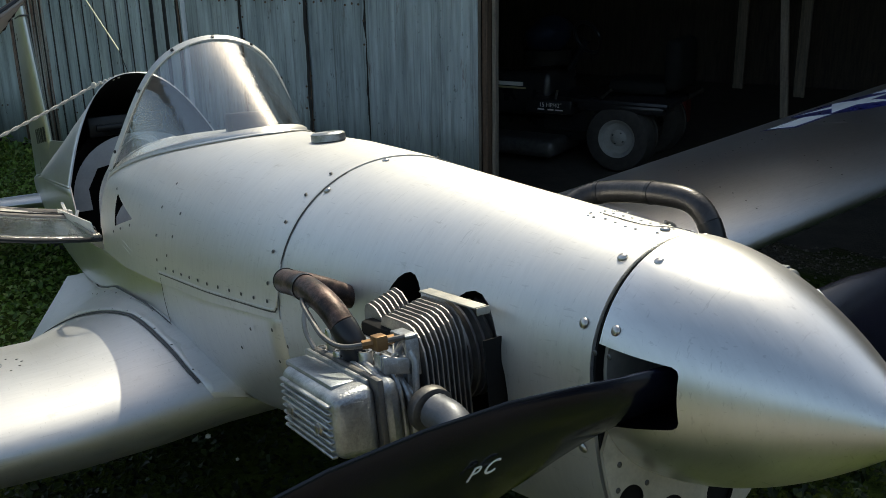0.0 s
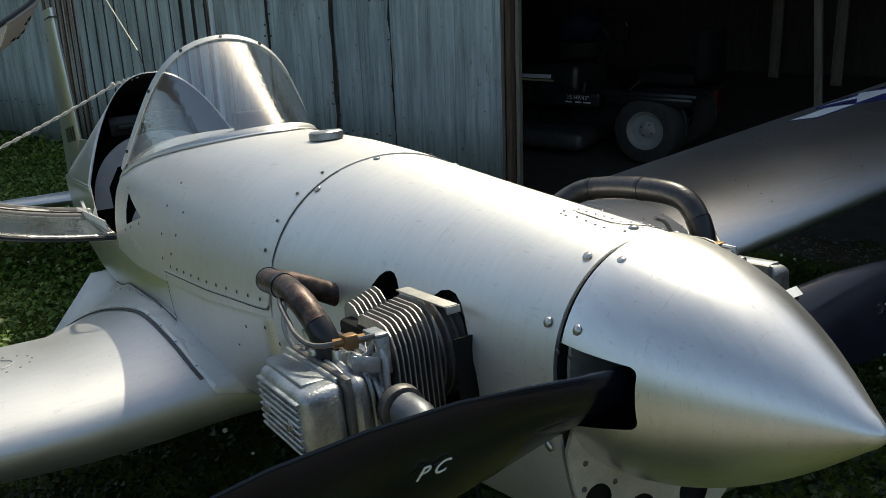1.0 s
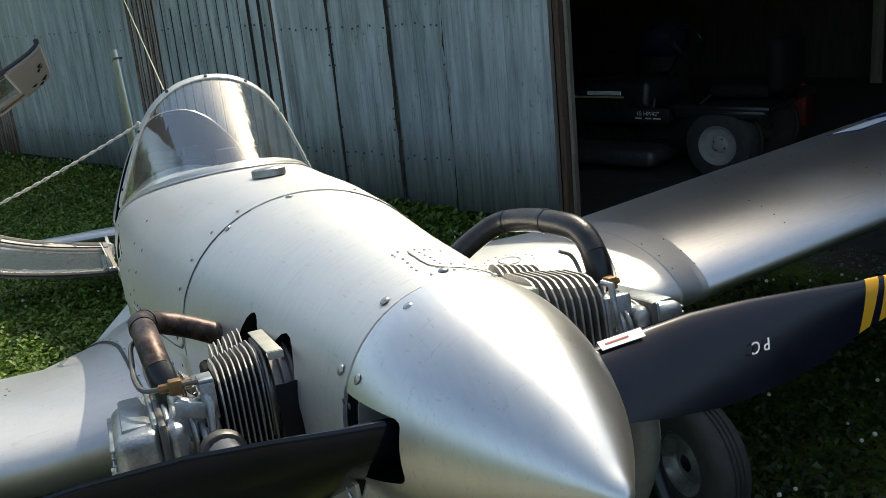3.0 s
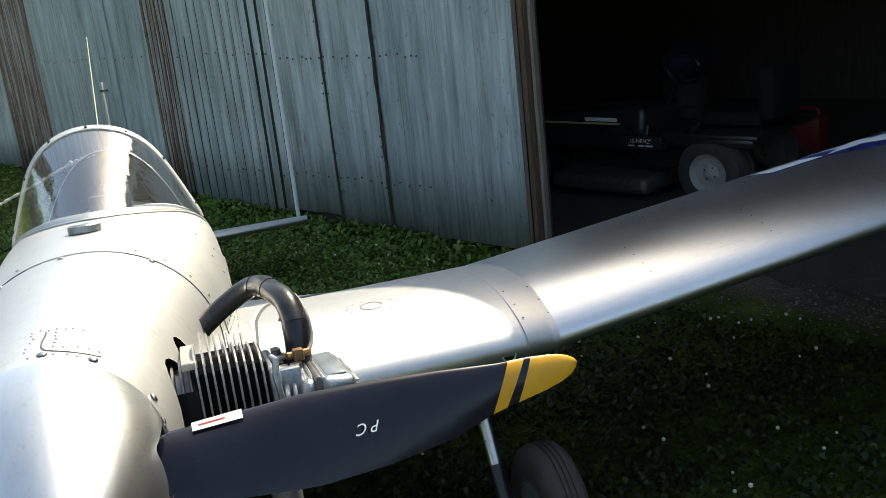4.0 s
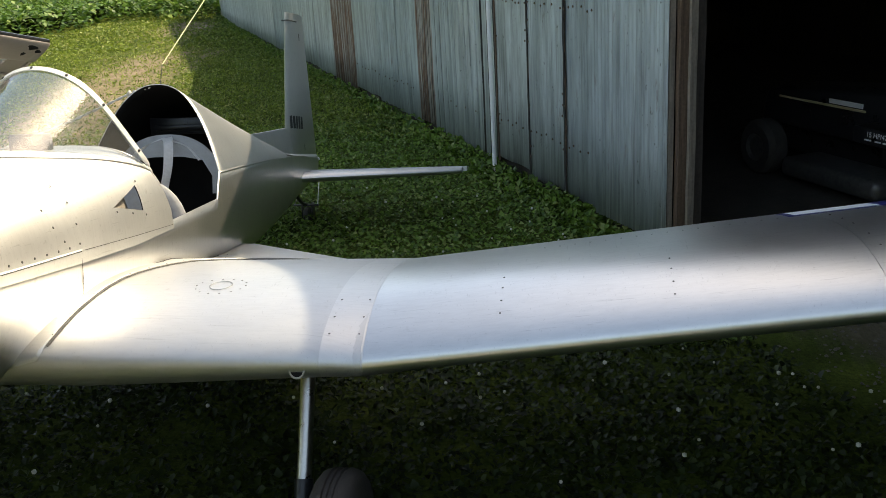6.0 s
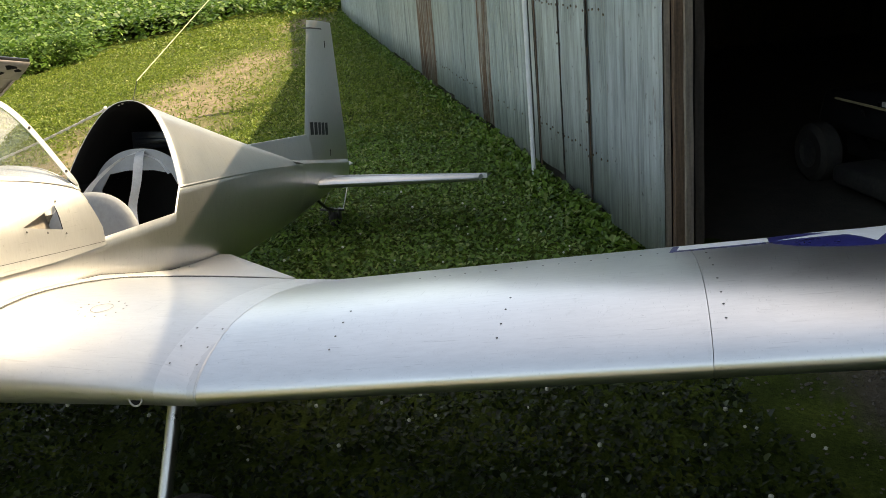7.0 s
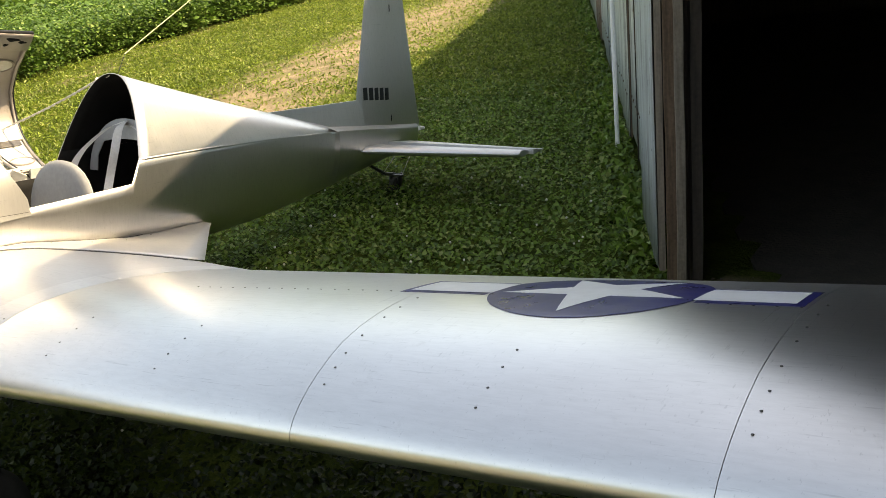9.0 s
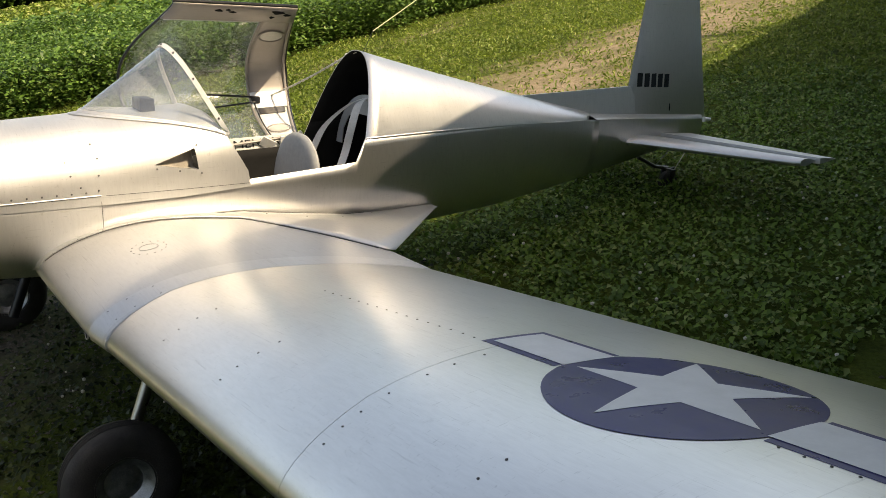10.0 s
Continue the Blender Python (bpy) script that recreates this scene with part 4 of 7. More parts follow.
def build_gear():
    for side in (-1, 1):
        top, knee, axle = (side * 0.785, 1.272, -0.24), (side * 0.787, 1.162, -0.522), (side * 0.792, 1.09, -0.70)
        bm = bmesh.new()
        tube(bm, [top, knee], 0.017, 14)
        part("gear_leg", bm, M_STEEL, plane, "polished steel landing gear leg")
        bm = bmesh.new()
        tube(bm, [knee, axle], 0.021, 14)
        part("gear_strut", bm, M_BLACK, plane)
        # wheel
        c = Vector((side * 0.885, 1.087, -0.628))
        prof = [(0.075, -0.045), (0.105, -0.05), (0.135, -0.047), (0.149, -0.036), (0.1545, -0.02)]
        for g in (-0.012, 0.0, 0.012):
            prof += [(0.155, g - 0.005), (0.150, g - 0.003), (0.150, g + 0.003), (0.155, g + 0.005)]
        prof += [(0.1545, 0.02), (0.149, 0.036), (0.135, 0.047), (0.105, 0.05), (0.075, 0.045)]
        bm = bmesh.new()
        lathe(bm, prof, 40, "x", c)
        wh = part("tyre", bm, M_RUBBER, plane, "worn black tyre")
        bm = bmesh.new()
        lathe(bm, [(0.02, -0.03), (0.05, -0.02), (0.07, -0.038), (0.08, -0.046), (0.078, 0.0), (0.08, 0.046), (0.07, 0.038), (0.05, 0.02), (0.02, 0.03), (0.0, 0.032)], 32, "x", c)
        part("rim", bm, M_CAST, wh)


build_gear()


# ---- airplane details ----
M_RIVET = plain("dark_rivet", (0.12, 0.12, 0.12), 0.45, 0.7, 0.3, 60)
M_SEAM = plain("seam_shadow_gap", (0.12, 0.12, 0.12), 0.7, 0.3, 0.4, 60)
M_ALUD = plain("scoop_metal", (0.42, 0.38, 0.33), 0.5, 0.5, 0.3, 30)


def body_pt(s, x, top=True, grow=0.003):
    """A point on the nose or deck skin at station s and offset x."""
    w, tp, bt, hc, nt, nb = lerp_tab(BODY, s)
    w, tp, bt = w + grow, tp + grow, bt - grow
    k = max(0.0, 1 - min(1, abs(x) / w) ** (nt if top else nb)) ** (1 / (nt if top else nb))
    return Vector((x, s, hc + (tp - hc) * k if top else hc - (hc - bt) * k))


def body_side(s, h, side, grow=0.003):
    """A point on the skin at station s and height h."""
    w, tp, bt, hc, nt, nb = lerp_tab(BODY, s)
    w, tp, bt = w + grow, tp + grow, bt - grow
    if h >= hc:
        k = max(0.0, 1 - min(1, (h - hc) / (tp - hc)) ** nt) ** (1 / nt)
    else:
        k = max(0.0, 1 - min(1, (hc - h) / (hc - bt)) ** nb) ** (1 / nb)
    return Vector((side * w * k, s, h))


def dome_mesh(name, r, hgt, m, slot=False):
    bm = bmesh.new()
    lathe(bm, [(r, 0.0), (r * 0.95, hgt * 0.5), (r * 0.6, hgt), (0.0002, hgt * 1.1)], 10, "z")
    me = bpy.data.meshes.new(name)
    for f in bm.faces:
        f.smooth = True
    bm.to_mesh(me)
    bm.free()
    me.materials.append(m)
    return me


RIVET = dome_mesh("rivet", 0.0031, 0.0012, M_RIVET)
SCREW = dome_mesh("screw", 0.0056, 0.0024, M_STEEL)
DIMPLE = dome_mesh("rivet", 0.0018, 0.0012, M_ALU)
WRIVET = dome_mesh("rivet", 0.0023, 0.0009, M_RIVET)


def stud(name, me, p, n):
    ob = new(name, me)
    ob.parent = plane
    ob.matrix_local = Matrix.Translation(p) @ Vector(n).to_track_quat("Z", "Y").to_matrix().to_4x4()
    return ob


def body_normal(p):
    s = p.y
    w, tp, bt, hc, nt, nb = lerp_tab(BODY, s)
    b = (tp - hc) if p.z >= hc else (hc - bt)
    return Vector((p.x / w ** 2, 0, (p.z - hc) / b ** 2)).normalized()


def ribbon(bm, pts, normals, width, lift=0.0005, th=0.0012):
    """A thin raised line along points of a skin."""
    rows = []
    for i, (p, n) in enumerate(zip(pts, normals)):
        d = (pts[min(i + 1, len(pts) - 1)] - pts[max(i - 1, 0)]).normalized()
        a = d.cross(n).normalized() * width / 2
        rows.append([p - a + n * lift, p + a + n * lift, p + a + n * (lift + th), p - a + n * (lift + th)])
    loft(bm, rows, True, True, True)


def build_fasteners():
    for side in (-1, 1):
        # along the lower edge and front edge of the deck panel
        front, lap = (0.757, -0.019) if side < 0 else (0.80, -0.011)
        for s in np.arange(front + 0.03, 1.22, 0.0415):
            p = body_side(s, lap + 0.0115, side, 0.0020)
            stud("rivet", RIVET, p, body_normal(p))
        for s, h in ((1.157, 0.094), (1.166, 0.054), (1.19, 0.018)):
            p = body_side(s, h, side, 0.0020)
            stud("rivet", RIVET, p, body_normal(p))
        # rolled lip along the lower edge of the deck panel, with a rounded front corner
        path = [(front, 0.05), (front, 0.02), (front + 0.001, lap + 0.018), (front + 0.004, lap + 0.007), (front + 0.010, lap + 0.001), (front + 0.02, lap)]
        path += [(s, lap) for s in np.linspace(front + 0.05, 1.245, 12)]
        pts = [body_side(s, h, side, 0.0024) for s, h in path]
        bm = bmesh.new()
        tube(bm, pts, 0.0017, 6)
        part("panel_lip", bm, M_ALU, plane)
        bm = bmesh.new()
        pts = [body_side(s, h - 0.0028, side, 0.0020) for s, h in path[3:]]
        ribbon(bm, pts, [body_normal(p) for p in pts], 0.0024, 0.0, 0.0010)
        part("panel_seam", bm, M_SEAM, plane, smooth=False)
        for h in (0.02, 0.065, 0.105, 0.14, 0.165):
            p = body_side(0.783, h, side, 0.003)
            stud("rivet", RIVET, p, body_normal(p))
        for s, h in ((1.24, 0.005), (1.245, 0.05), (1.25, 0.10), (1.24, 0.14), (0.78, -0.05), (0.745, -0.07), (0.78, -0.10), (0.85, -0.06), (0.9, -0.10)):
            p = body_side(s, h, side, 0.0045)
            stud("rivet", RIVET, p, body_normal(p))
        # cowl screws at the front, nut plates behind them
        for h in (0.105, 0.05, -0.075):
            p = body_side(0.188, h, side, 0.0008)
            stud("screw", SCREW, p, body_normal(p))
            if h > -0.05:
                x = math.sqrt(max(0, 0.1205 ** 2 - (h - 0.001 + 0.006) ** 2))
                p = Vector((side * x, 0.148, h - 0.001))
                stud("screw", SCREW, p * 1.0, Vector((side * x, 0, h)).normalized())
        for s, h in ((0.115, 0.027), (0.115, -0.032), (0.135, 0.027), (0.135, -0.045)):
            x = 0.1195
            stud("rivet", RIVET, Vector((side * x, s + 0.03, h)), (side, 0, 0))
        # seam lines
        bm = bmesh.new()
        pts = [body_side(0.7578, h, side, 0.0002) for h in np.linspace(0.0, 0.165, 18)]
        ribbon(bm, pts, [body_normal(p) for p in pts], 0.0022, 0.0, 0.001)
        part("panel_seam", bm, M_SEAM, plane, smooth=False)
        bm = bmesh.new()
        pts = [body_side(s, -0.013 - 0.012 * (s - 1.245) / 0.6, side, 0.002) for s in np.linspace(1.26, 1.72, 12)]
        if side > 0:
            ribbon(bm, pts, [body_normal(p) for p in pts], 0.0014, 0.0, 0.0006)
        pts = [body_side(1.245, h, side, 0.001) for h in np.linspace(-0.03, -0.12, 8)]
        ribbon(bm, pts, [body_normal(p) for p in pts], 0.0016, 0.0, 0.0006)
        part("panel_seam", bm, M_SEAM, plane, smooth=False)
        # sunken triangular air scoop: ramp falling inwards to the rear
        a, b, c = (body_side(1.413, 0.066, side, 0.0), body_side(1.548, 0.108, side, 0.0), body_side(1.553, 0.040, side, 0.0))
        o = Vector((side * -0.040, 0.0, 0.0))
        bm = bmesh.new()
        va, vb, vc, wb, wc = [bm.verts.new(v) for v in (a, b, c, b + o, c + o)]
        bm.faces.new((va, wb, wc))
        bm.faces.new((va, vb, wb))
        bm.faces.new((va, wc, vc))
        o2 = part("air_scoop", bm, M_ALUD, plane, "sunken triangular aluminium air scoop", smooth=False)
        o2.modifiers.new("thick", "SOLIDIFY").thickness = 0.0012
        for p in (a, b, c, a.lerp(c, 0.5)):
            q = p + Vector((0, 0.008, -0.012 if p is not b else 0.01))
            stud("rivet", RIVET, body_side(q.y, q.z, side, 0.004), (side, 0, 0.2))
    # hammered crease in the skin below the starboard scoop
    for h0, h1, s1 in ((0.030, -0.012, 1.375), (0.018, -0.018, 1.40)):
        bm = bmesh.new()
        pts = [body_side(1.535 + (s1 - 1.535) * u, h0 + (h1 - h0) * u ** 0.8, -1, -0.001) for u in np.linspace(0, 1, 12)]
        tube(bm, pts, [0.0012 + 0.0024 * math.sin(math.pi * u) for u in np.linspace(0, 1, 12)], 8)
        part("skin_crease", bm, M_ALU, plane)
    # access panel on the crown of the nose: bent seam, clustered rivets
    path = [(0.004, 0.285), (0.004, 0.268), (0.003, 0.245), (0.004, 0.226), (0.009, 0.213), (0.018, 0.207), (0.032, 0.204), (0.050, 0.203), (0.066, 0.206)]
    pts = [body_pt(b, a, True, 0.0004) for a, b in path]
    bm = bmesh.new()
    ribbon(bm, pts, [body_normal(p) for p in pts], 0.0016, 0.0, 0.0007)
    part("panel_seam", bm, M_SEAM, plane, smooth=False)
    rnd = random.Random(11)
    for a, b in [(-0.012 + 0.009 * i, 0.292 + 0.004 * (i % 2)) for i in range(7)] + [(-0.010, 0.282 - 0.016 * i) for i in range(5)] + [(0.016, 0.282 - 0.014 * i) for i in range(5)] + [(0.028 + 0.012 * i, 0.222) for i in range(4)] + [(-0.004 + 0.012 * i, 0.194) for i in range(5)]:
        p = body_pt(b + rnd.uniform(-0.002, 0.002), a + rnd.uniform(-0.002, 0.002), True, 0.0004)
        stud("rivet", DIMPLE, p, body_normal(p))
    for a, b in ((0.008, 0.196), (-0.118, 0.7475), (0.118, 0.7475), (-0.02, 0.742)):
        p = body_pt(b, a, True, 0.0006)
        stud("screw", SCREW, p, body_normal(p))
    # fuel filler cap
    bm = bmesh.new()
    lathe(bm, [(0.004, 0.026), (0.026, 0.026), (0.030, 0.023), (0.030, 0.011), (0.025, 0.009), (0.025, -0.02)], 32, "z", (0.002, 0.992, 0.188))
    part("fuel_cap", bm, M_CAST, plane, "round cast fuel filler cap")
    # wing fasteners and small parts
    for side in (-1, 1):
        for x in (1.24, 1.59, 2.30) if side > 0 else ():
            for c in (0.07, 0.11, 0.16, 0.21):
                stud("rivet", WRIVET, wing_top(side * x, c, 0.0003), (0, -0.4, 1))
        for x0 in (1.965, 2.685) if side > 0 else ():
            for c in (0.08, 0.12, 0.16, 0.22, 0.30, 0.36, 0.43, 0.50):
                stud("rivet", WRIVET, wing_top(side * x0 + (seam_skew(c) if x0 < 2 else 0), c, 0.0003), (0, -0.2, 1))
        for c in (0.05, 0.10, 0.17):
            for x in (0.885, 0.948):
                stud("rivet", WRIVET, wing_top(side * x, c, 0.0016), (0, -0.5, 1))
        # spar line
        for k in range(38 if side > 0 else 0):
            x = 1.32 + 0.036 * k
            c = 0.450 + 0.035 * min(1.0, k / 14) - 0.004 * max(0, k - 16) / 10
            if abs(x - 2.283) > 0.20:
                stud("rivet", WRIVET, wing_top(side * x, c, 0.0003), (0, 0.1, 1))
        # inspection hole in the leading edge, a near-black disc for its shaded inside
        bm = bmesh.new()
        c0 = Vector((side * 0.823, 1.055, -0.236))
        n = Vector((0, -1, 0.12)).normalized()
        cyl(bm, c0 - n * 0.004, c0 + n * 0.0035, 0.013, 24)
        part("inspection_hole", bm, M_DARK, plane, smooth=False)
        bm = bmesh.new()
        tube(bm, [c0 + n * 0.003 + Vector((0.0155 * math.cos(a), 0.0155 * math.sin(a) * 0.12, 0.0155 * math.sin(a))) for a in np.linspace(0, 2 * math.pi, 25)], 0.0022, 6, False)
        part("grommet", bm, M_PRIMER, plane, "tan rubber grommet")
        for dx, dh in ((-0.024, 0.0), (0.024, 0.0), (0.0, 0.024)):
            stud("rivet", WRIVET, c0 + Vector((dx, 0.004, dh)), n)
        # step pad mark: ring of worn screws on the walkway
        for k in range(14):
            a = 2 * math.pi * k / 14
            stud("rivet", WRIVET, wing_top(side * (0.575 + 0.060 * math.cos(a)), 0.255 + 0.050 * math.sin(a), 0.0003), (0, 0, 1))
        bm = bmesh.new()
        rows = []
        for rr in (0.0255, 0.0275):
            rows.append([wing_top(side * 0.575 + rr * math.cos(a), 0.255 + rr * math.sin(a) / CHORD, 0.0012) for a in np.linspace(0, 2 * math.pi, 24, endpoint=False)])
        loft(bm, rows, True)
        o = part("tie_down_ring", bm, M_CAST, plane)
        o.modifiers.new("thick", "SOLIDIFY").thickness = 0.001


build_fasteners()


def patch(name, outline, material, lift, label=""):
    """A painted area that follows the upper skin of the wing."""
    bm = bmesh.new()
    bm.faces.new([bm.verts.new((x, s, 0)) for x, s in outline])
    for s in np.arange(1.25, 1.95, 0.02):
        bmesh.ops.bisect_plane(bm, geom=bm.verts[:] + bm.edges[:] + bm.faces[:], plane_co=(0, s, 0), plane_no=(0, 1, 0))
    for v in bm.verts:
        v.co = wing_top(v.co.x, (v.co.y - WING_S) / CHORD, lift)
    ob = part(name, bm, material, plane, label, smooth=False)
    ob.modifiers.new("thick", "SOLIDIFY").thickness = 0.0003
    return ob


def build_insignia():
    xc, sc, R, rs = 2.283, 1.580, 0.204, 0.184
    for side in (1,):
        disc = [(side * (xc + R * math.cos(a)), sc + R * math.sin(a)) for a in np.linspace(0, 2 * math.pi, 64, endpoint=False)]
        patch("roundel_disc", disc, M_NAVY, 0.0008, "navy blue painted disc")
        star = []
        for k in range(10):
            a = -math.pi / 2 + k * math.pi / 5
            r = rs if k % 2 == 0 else rs * 0.382
            star.append((side * (xc + r * math.cos(a)), sc + 0.012 + r * math.sin(a)))
        patch("roundel_star", star, M_WHITE, 0.0018, "white painted five-pointed star")
        for x0, x1, xi0, xi1 in ((1.885, xc - R * 0.98, 1.900, xc - R * 0.95), (xc + R * 0.98, 2.655, xc + R * 0.95, 2.640)):
            patch("roundel_border", [(side * x0, 1.508), (side * x1, 1.508), (side * x1, 1.652), (side * x0, 1.652)], M_NAVY, 0.0006, "navy blue painted border")
            patch("roundel_bar", [(side * xi0, 1.524), (side * xi1, 1.524), (side * xi1, 1.637), (side * xi0, 1.637)], M_WHITE, 0.0014, "white painted bar")
    for side in (1, -1):
        # registration on the fin as plain bars
        for k in range(5):
            bm = bmesh.new()
            s0 = 3.752 + 0.044 * k
            rows = []
            for h in (0.158 - 0.003 * k, 0.222 - 0.003 * k):
                row = []
                for q in (s0, s0 + 0.016, s0 + 0.032):
                    le, te = 3.66 + 0.218 * (h + 0.02), 4.255 - 0.176 * (h + 0.02)
                    c = (q - le) / (te - le)
                    x = 0.018 * lerp_tab([(0, 0), (0.02, 0.35), (0.08, 0.7), (0.25, 1.0), (0.5, 0.95), (0.75, 0.6), (1, 0.08)], c)[0]
                    row.append((side * (x + 0.0006), q, h))
                rows.append(row)
            loft(bm, rows, False)
            o = part("marking_bar", bm, M_BLACK, plane, "plain black marking bar", smooth=False)
            o.modifiers.new("thick", "SOLIDIFY").thickness = 0.0004
        for s0, h0 in ((3.975, 0.03), (3.99, 0.60)):
            bm = bmesh.new()
            box(bm, (0.008, s0, h0), (0.0165, s0 + 0.007, h0 + 0.035))
            for v in bm.verts:
                v.co.x *= side
            part("hinge_slot", bm, M_DARK, plane, smooth=False)
    # cap line of the rudder balance
    bm = bmesh.new()
    box(bm, (-0.019, 3.815, 0.692), (0.019, 3.96, 0.698), 0.001)
    part("rudder_gap", bm, M_SEAM, plane, smooth=False)


build_insignia()


FILLET_A = [(1.035, -0.245), (1.06, -0.215), (1.095, -0.190), (1.164, -0.150), (1.251, -0.121), (1.373, -0.108), (1.50, -0.108), (1.692, -0.120), (1.897, -0.158), (2.118, -0.195), (2.284, -0.208), (2.50, -0.214)]


FILLET_B = [(1.04, 0.247), (1.07, 0.264), (1.10, 0.273), (1.20, 0.288), (1.35, 0.302), (1.50, 0.332), (1.66, 0.365), (2.0, 0.375)]


def build_fillets():
    for side in (-1, 1):
        bm = bmesh.new()
        rows = []
        flare = 0.37 if side > 0 else 0.07
        for k in range(61):
            s = 1.04 + (2.50 - 1.04) * k / 60
            h = lerp_tab(FILLET_A, s)[0]
            if s < 2.2:
                a = body_side(s, h, side, 0.002)
            else:
                w, top, bot, hc = lerp_tab(TAIL, s)
                a = Vector((side * w * max(0.0, 1 - ((hc - h) / (hc - bot)) ** 2.5) ** 0.4, s, h))
            c = (s - WING_S) / CHORD
            if c < 1.0:
                f = max(0.0, (s - 1.66) / (2.0 - 1.66))
                b = wing_top(side * (lerp_tab(FILLET_B, s)[0] + flare * min(1, f)), max(0.0, c), 0.0035)
            else:
                u = (s - 2.002) / (2.50 - 2.002)
                b = wing_top(side * (0.375 + flare), 1.0, 0.003).lerp(Vector((side * 0.232, 2.50, -0.214)), u)
                b.y = s
            m = a.lerp(b, 0.5)
            if s < 1.66:
                m.z += 0.002 * math.sin(s * 61)
                m.x -= side * 0.002
            rows.append([a, a.lerp(m, 0.5) + Vector((0, 0, 0.002)), m, m.lerp(b, 0.5), b])
        loft(bm, rows, False)
        o = part("wing_fillet", bm, M_ALU, plane, "hammered aluminium wing root fillet")
        o.modifiers.new("thick", "SOLIDIFY").thickness = 0.002
        bm = bmesh.new()
        tube(bm, [r[0] + Vector((side * 0.002, 0, 0.001)) for r in rows[1:50]], 0.0028, 6)
        part("fillet_bead", bm, M_ALU, plane)
        # open gap under the outer edge, and the rivets along it
        bm = bmesh.new()
        pts = [r[-1] + Vector((side * 0.003, 0, 0.0)) for r in rows[1:39]]
        ribbon(bm, pts, [Vector((0, -0.1, 1)).normalized() for p in pts], 0.006, -0.0025, 0.0018)
        pts = [r[0] + Vector((side * 0.003, 0, 0.004)) for r in rows[4:50]]
        ribbon(bm, pts, [Vector((side, 0, 0.4)).normalized() for p in pts], 0.0022, -0.0015, 0.0022)
        part("fillet_gap", bm, M_SEAM, plane, smooth=False)
        for r in rows[2:28:3]:
            p = r[-1].lerp(r[-2], 0.28)
            stud("rivet", RIVET, p + Vector((0, 0, 0.0012)), (side * 0.2, 0, 1))
        for r in rows[6:50:6]:
            p = r[0].lerp(r[1], 0.5)
            stud("rivet", RIVET, p + Vector((side * 0.002, 0, 0.001)), (side, 0, 0.6))


build_fillets()


def fin_plate(bm, x, s0, s1, h0, h1, th, r=0.016):
    """One cooling fin: a thin plate across x with rounded corners."""
    pts = []
    big = r * 2.4
    for cx, cy, a0, q in ((s1 - r, h1 - r, 0, r), (s0 + big, h1 - big, 90, big), (s0 + r, h0 + r, 180, r), (s1 - r, h0 + r, 270, r)):
        for k in range(5):
            a = radians(a0 + 22.5 * k)
            pts.append((cx + q * math.cos(a), cy + q * math.sin(a)))
    loft(bm, [[(x - th / 2, s, h) for s, h in pts], [(x + th / 2, s, h) for s, h in pts]], True, True, True)


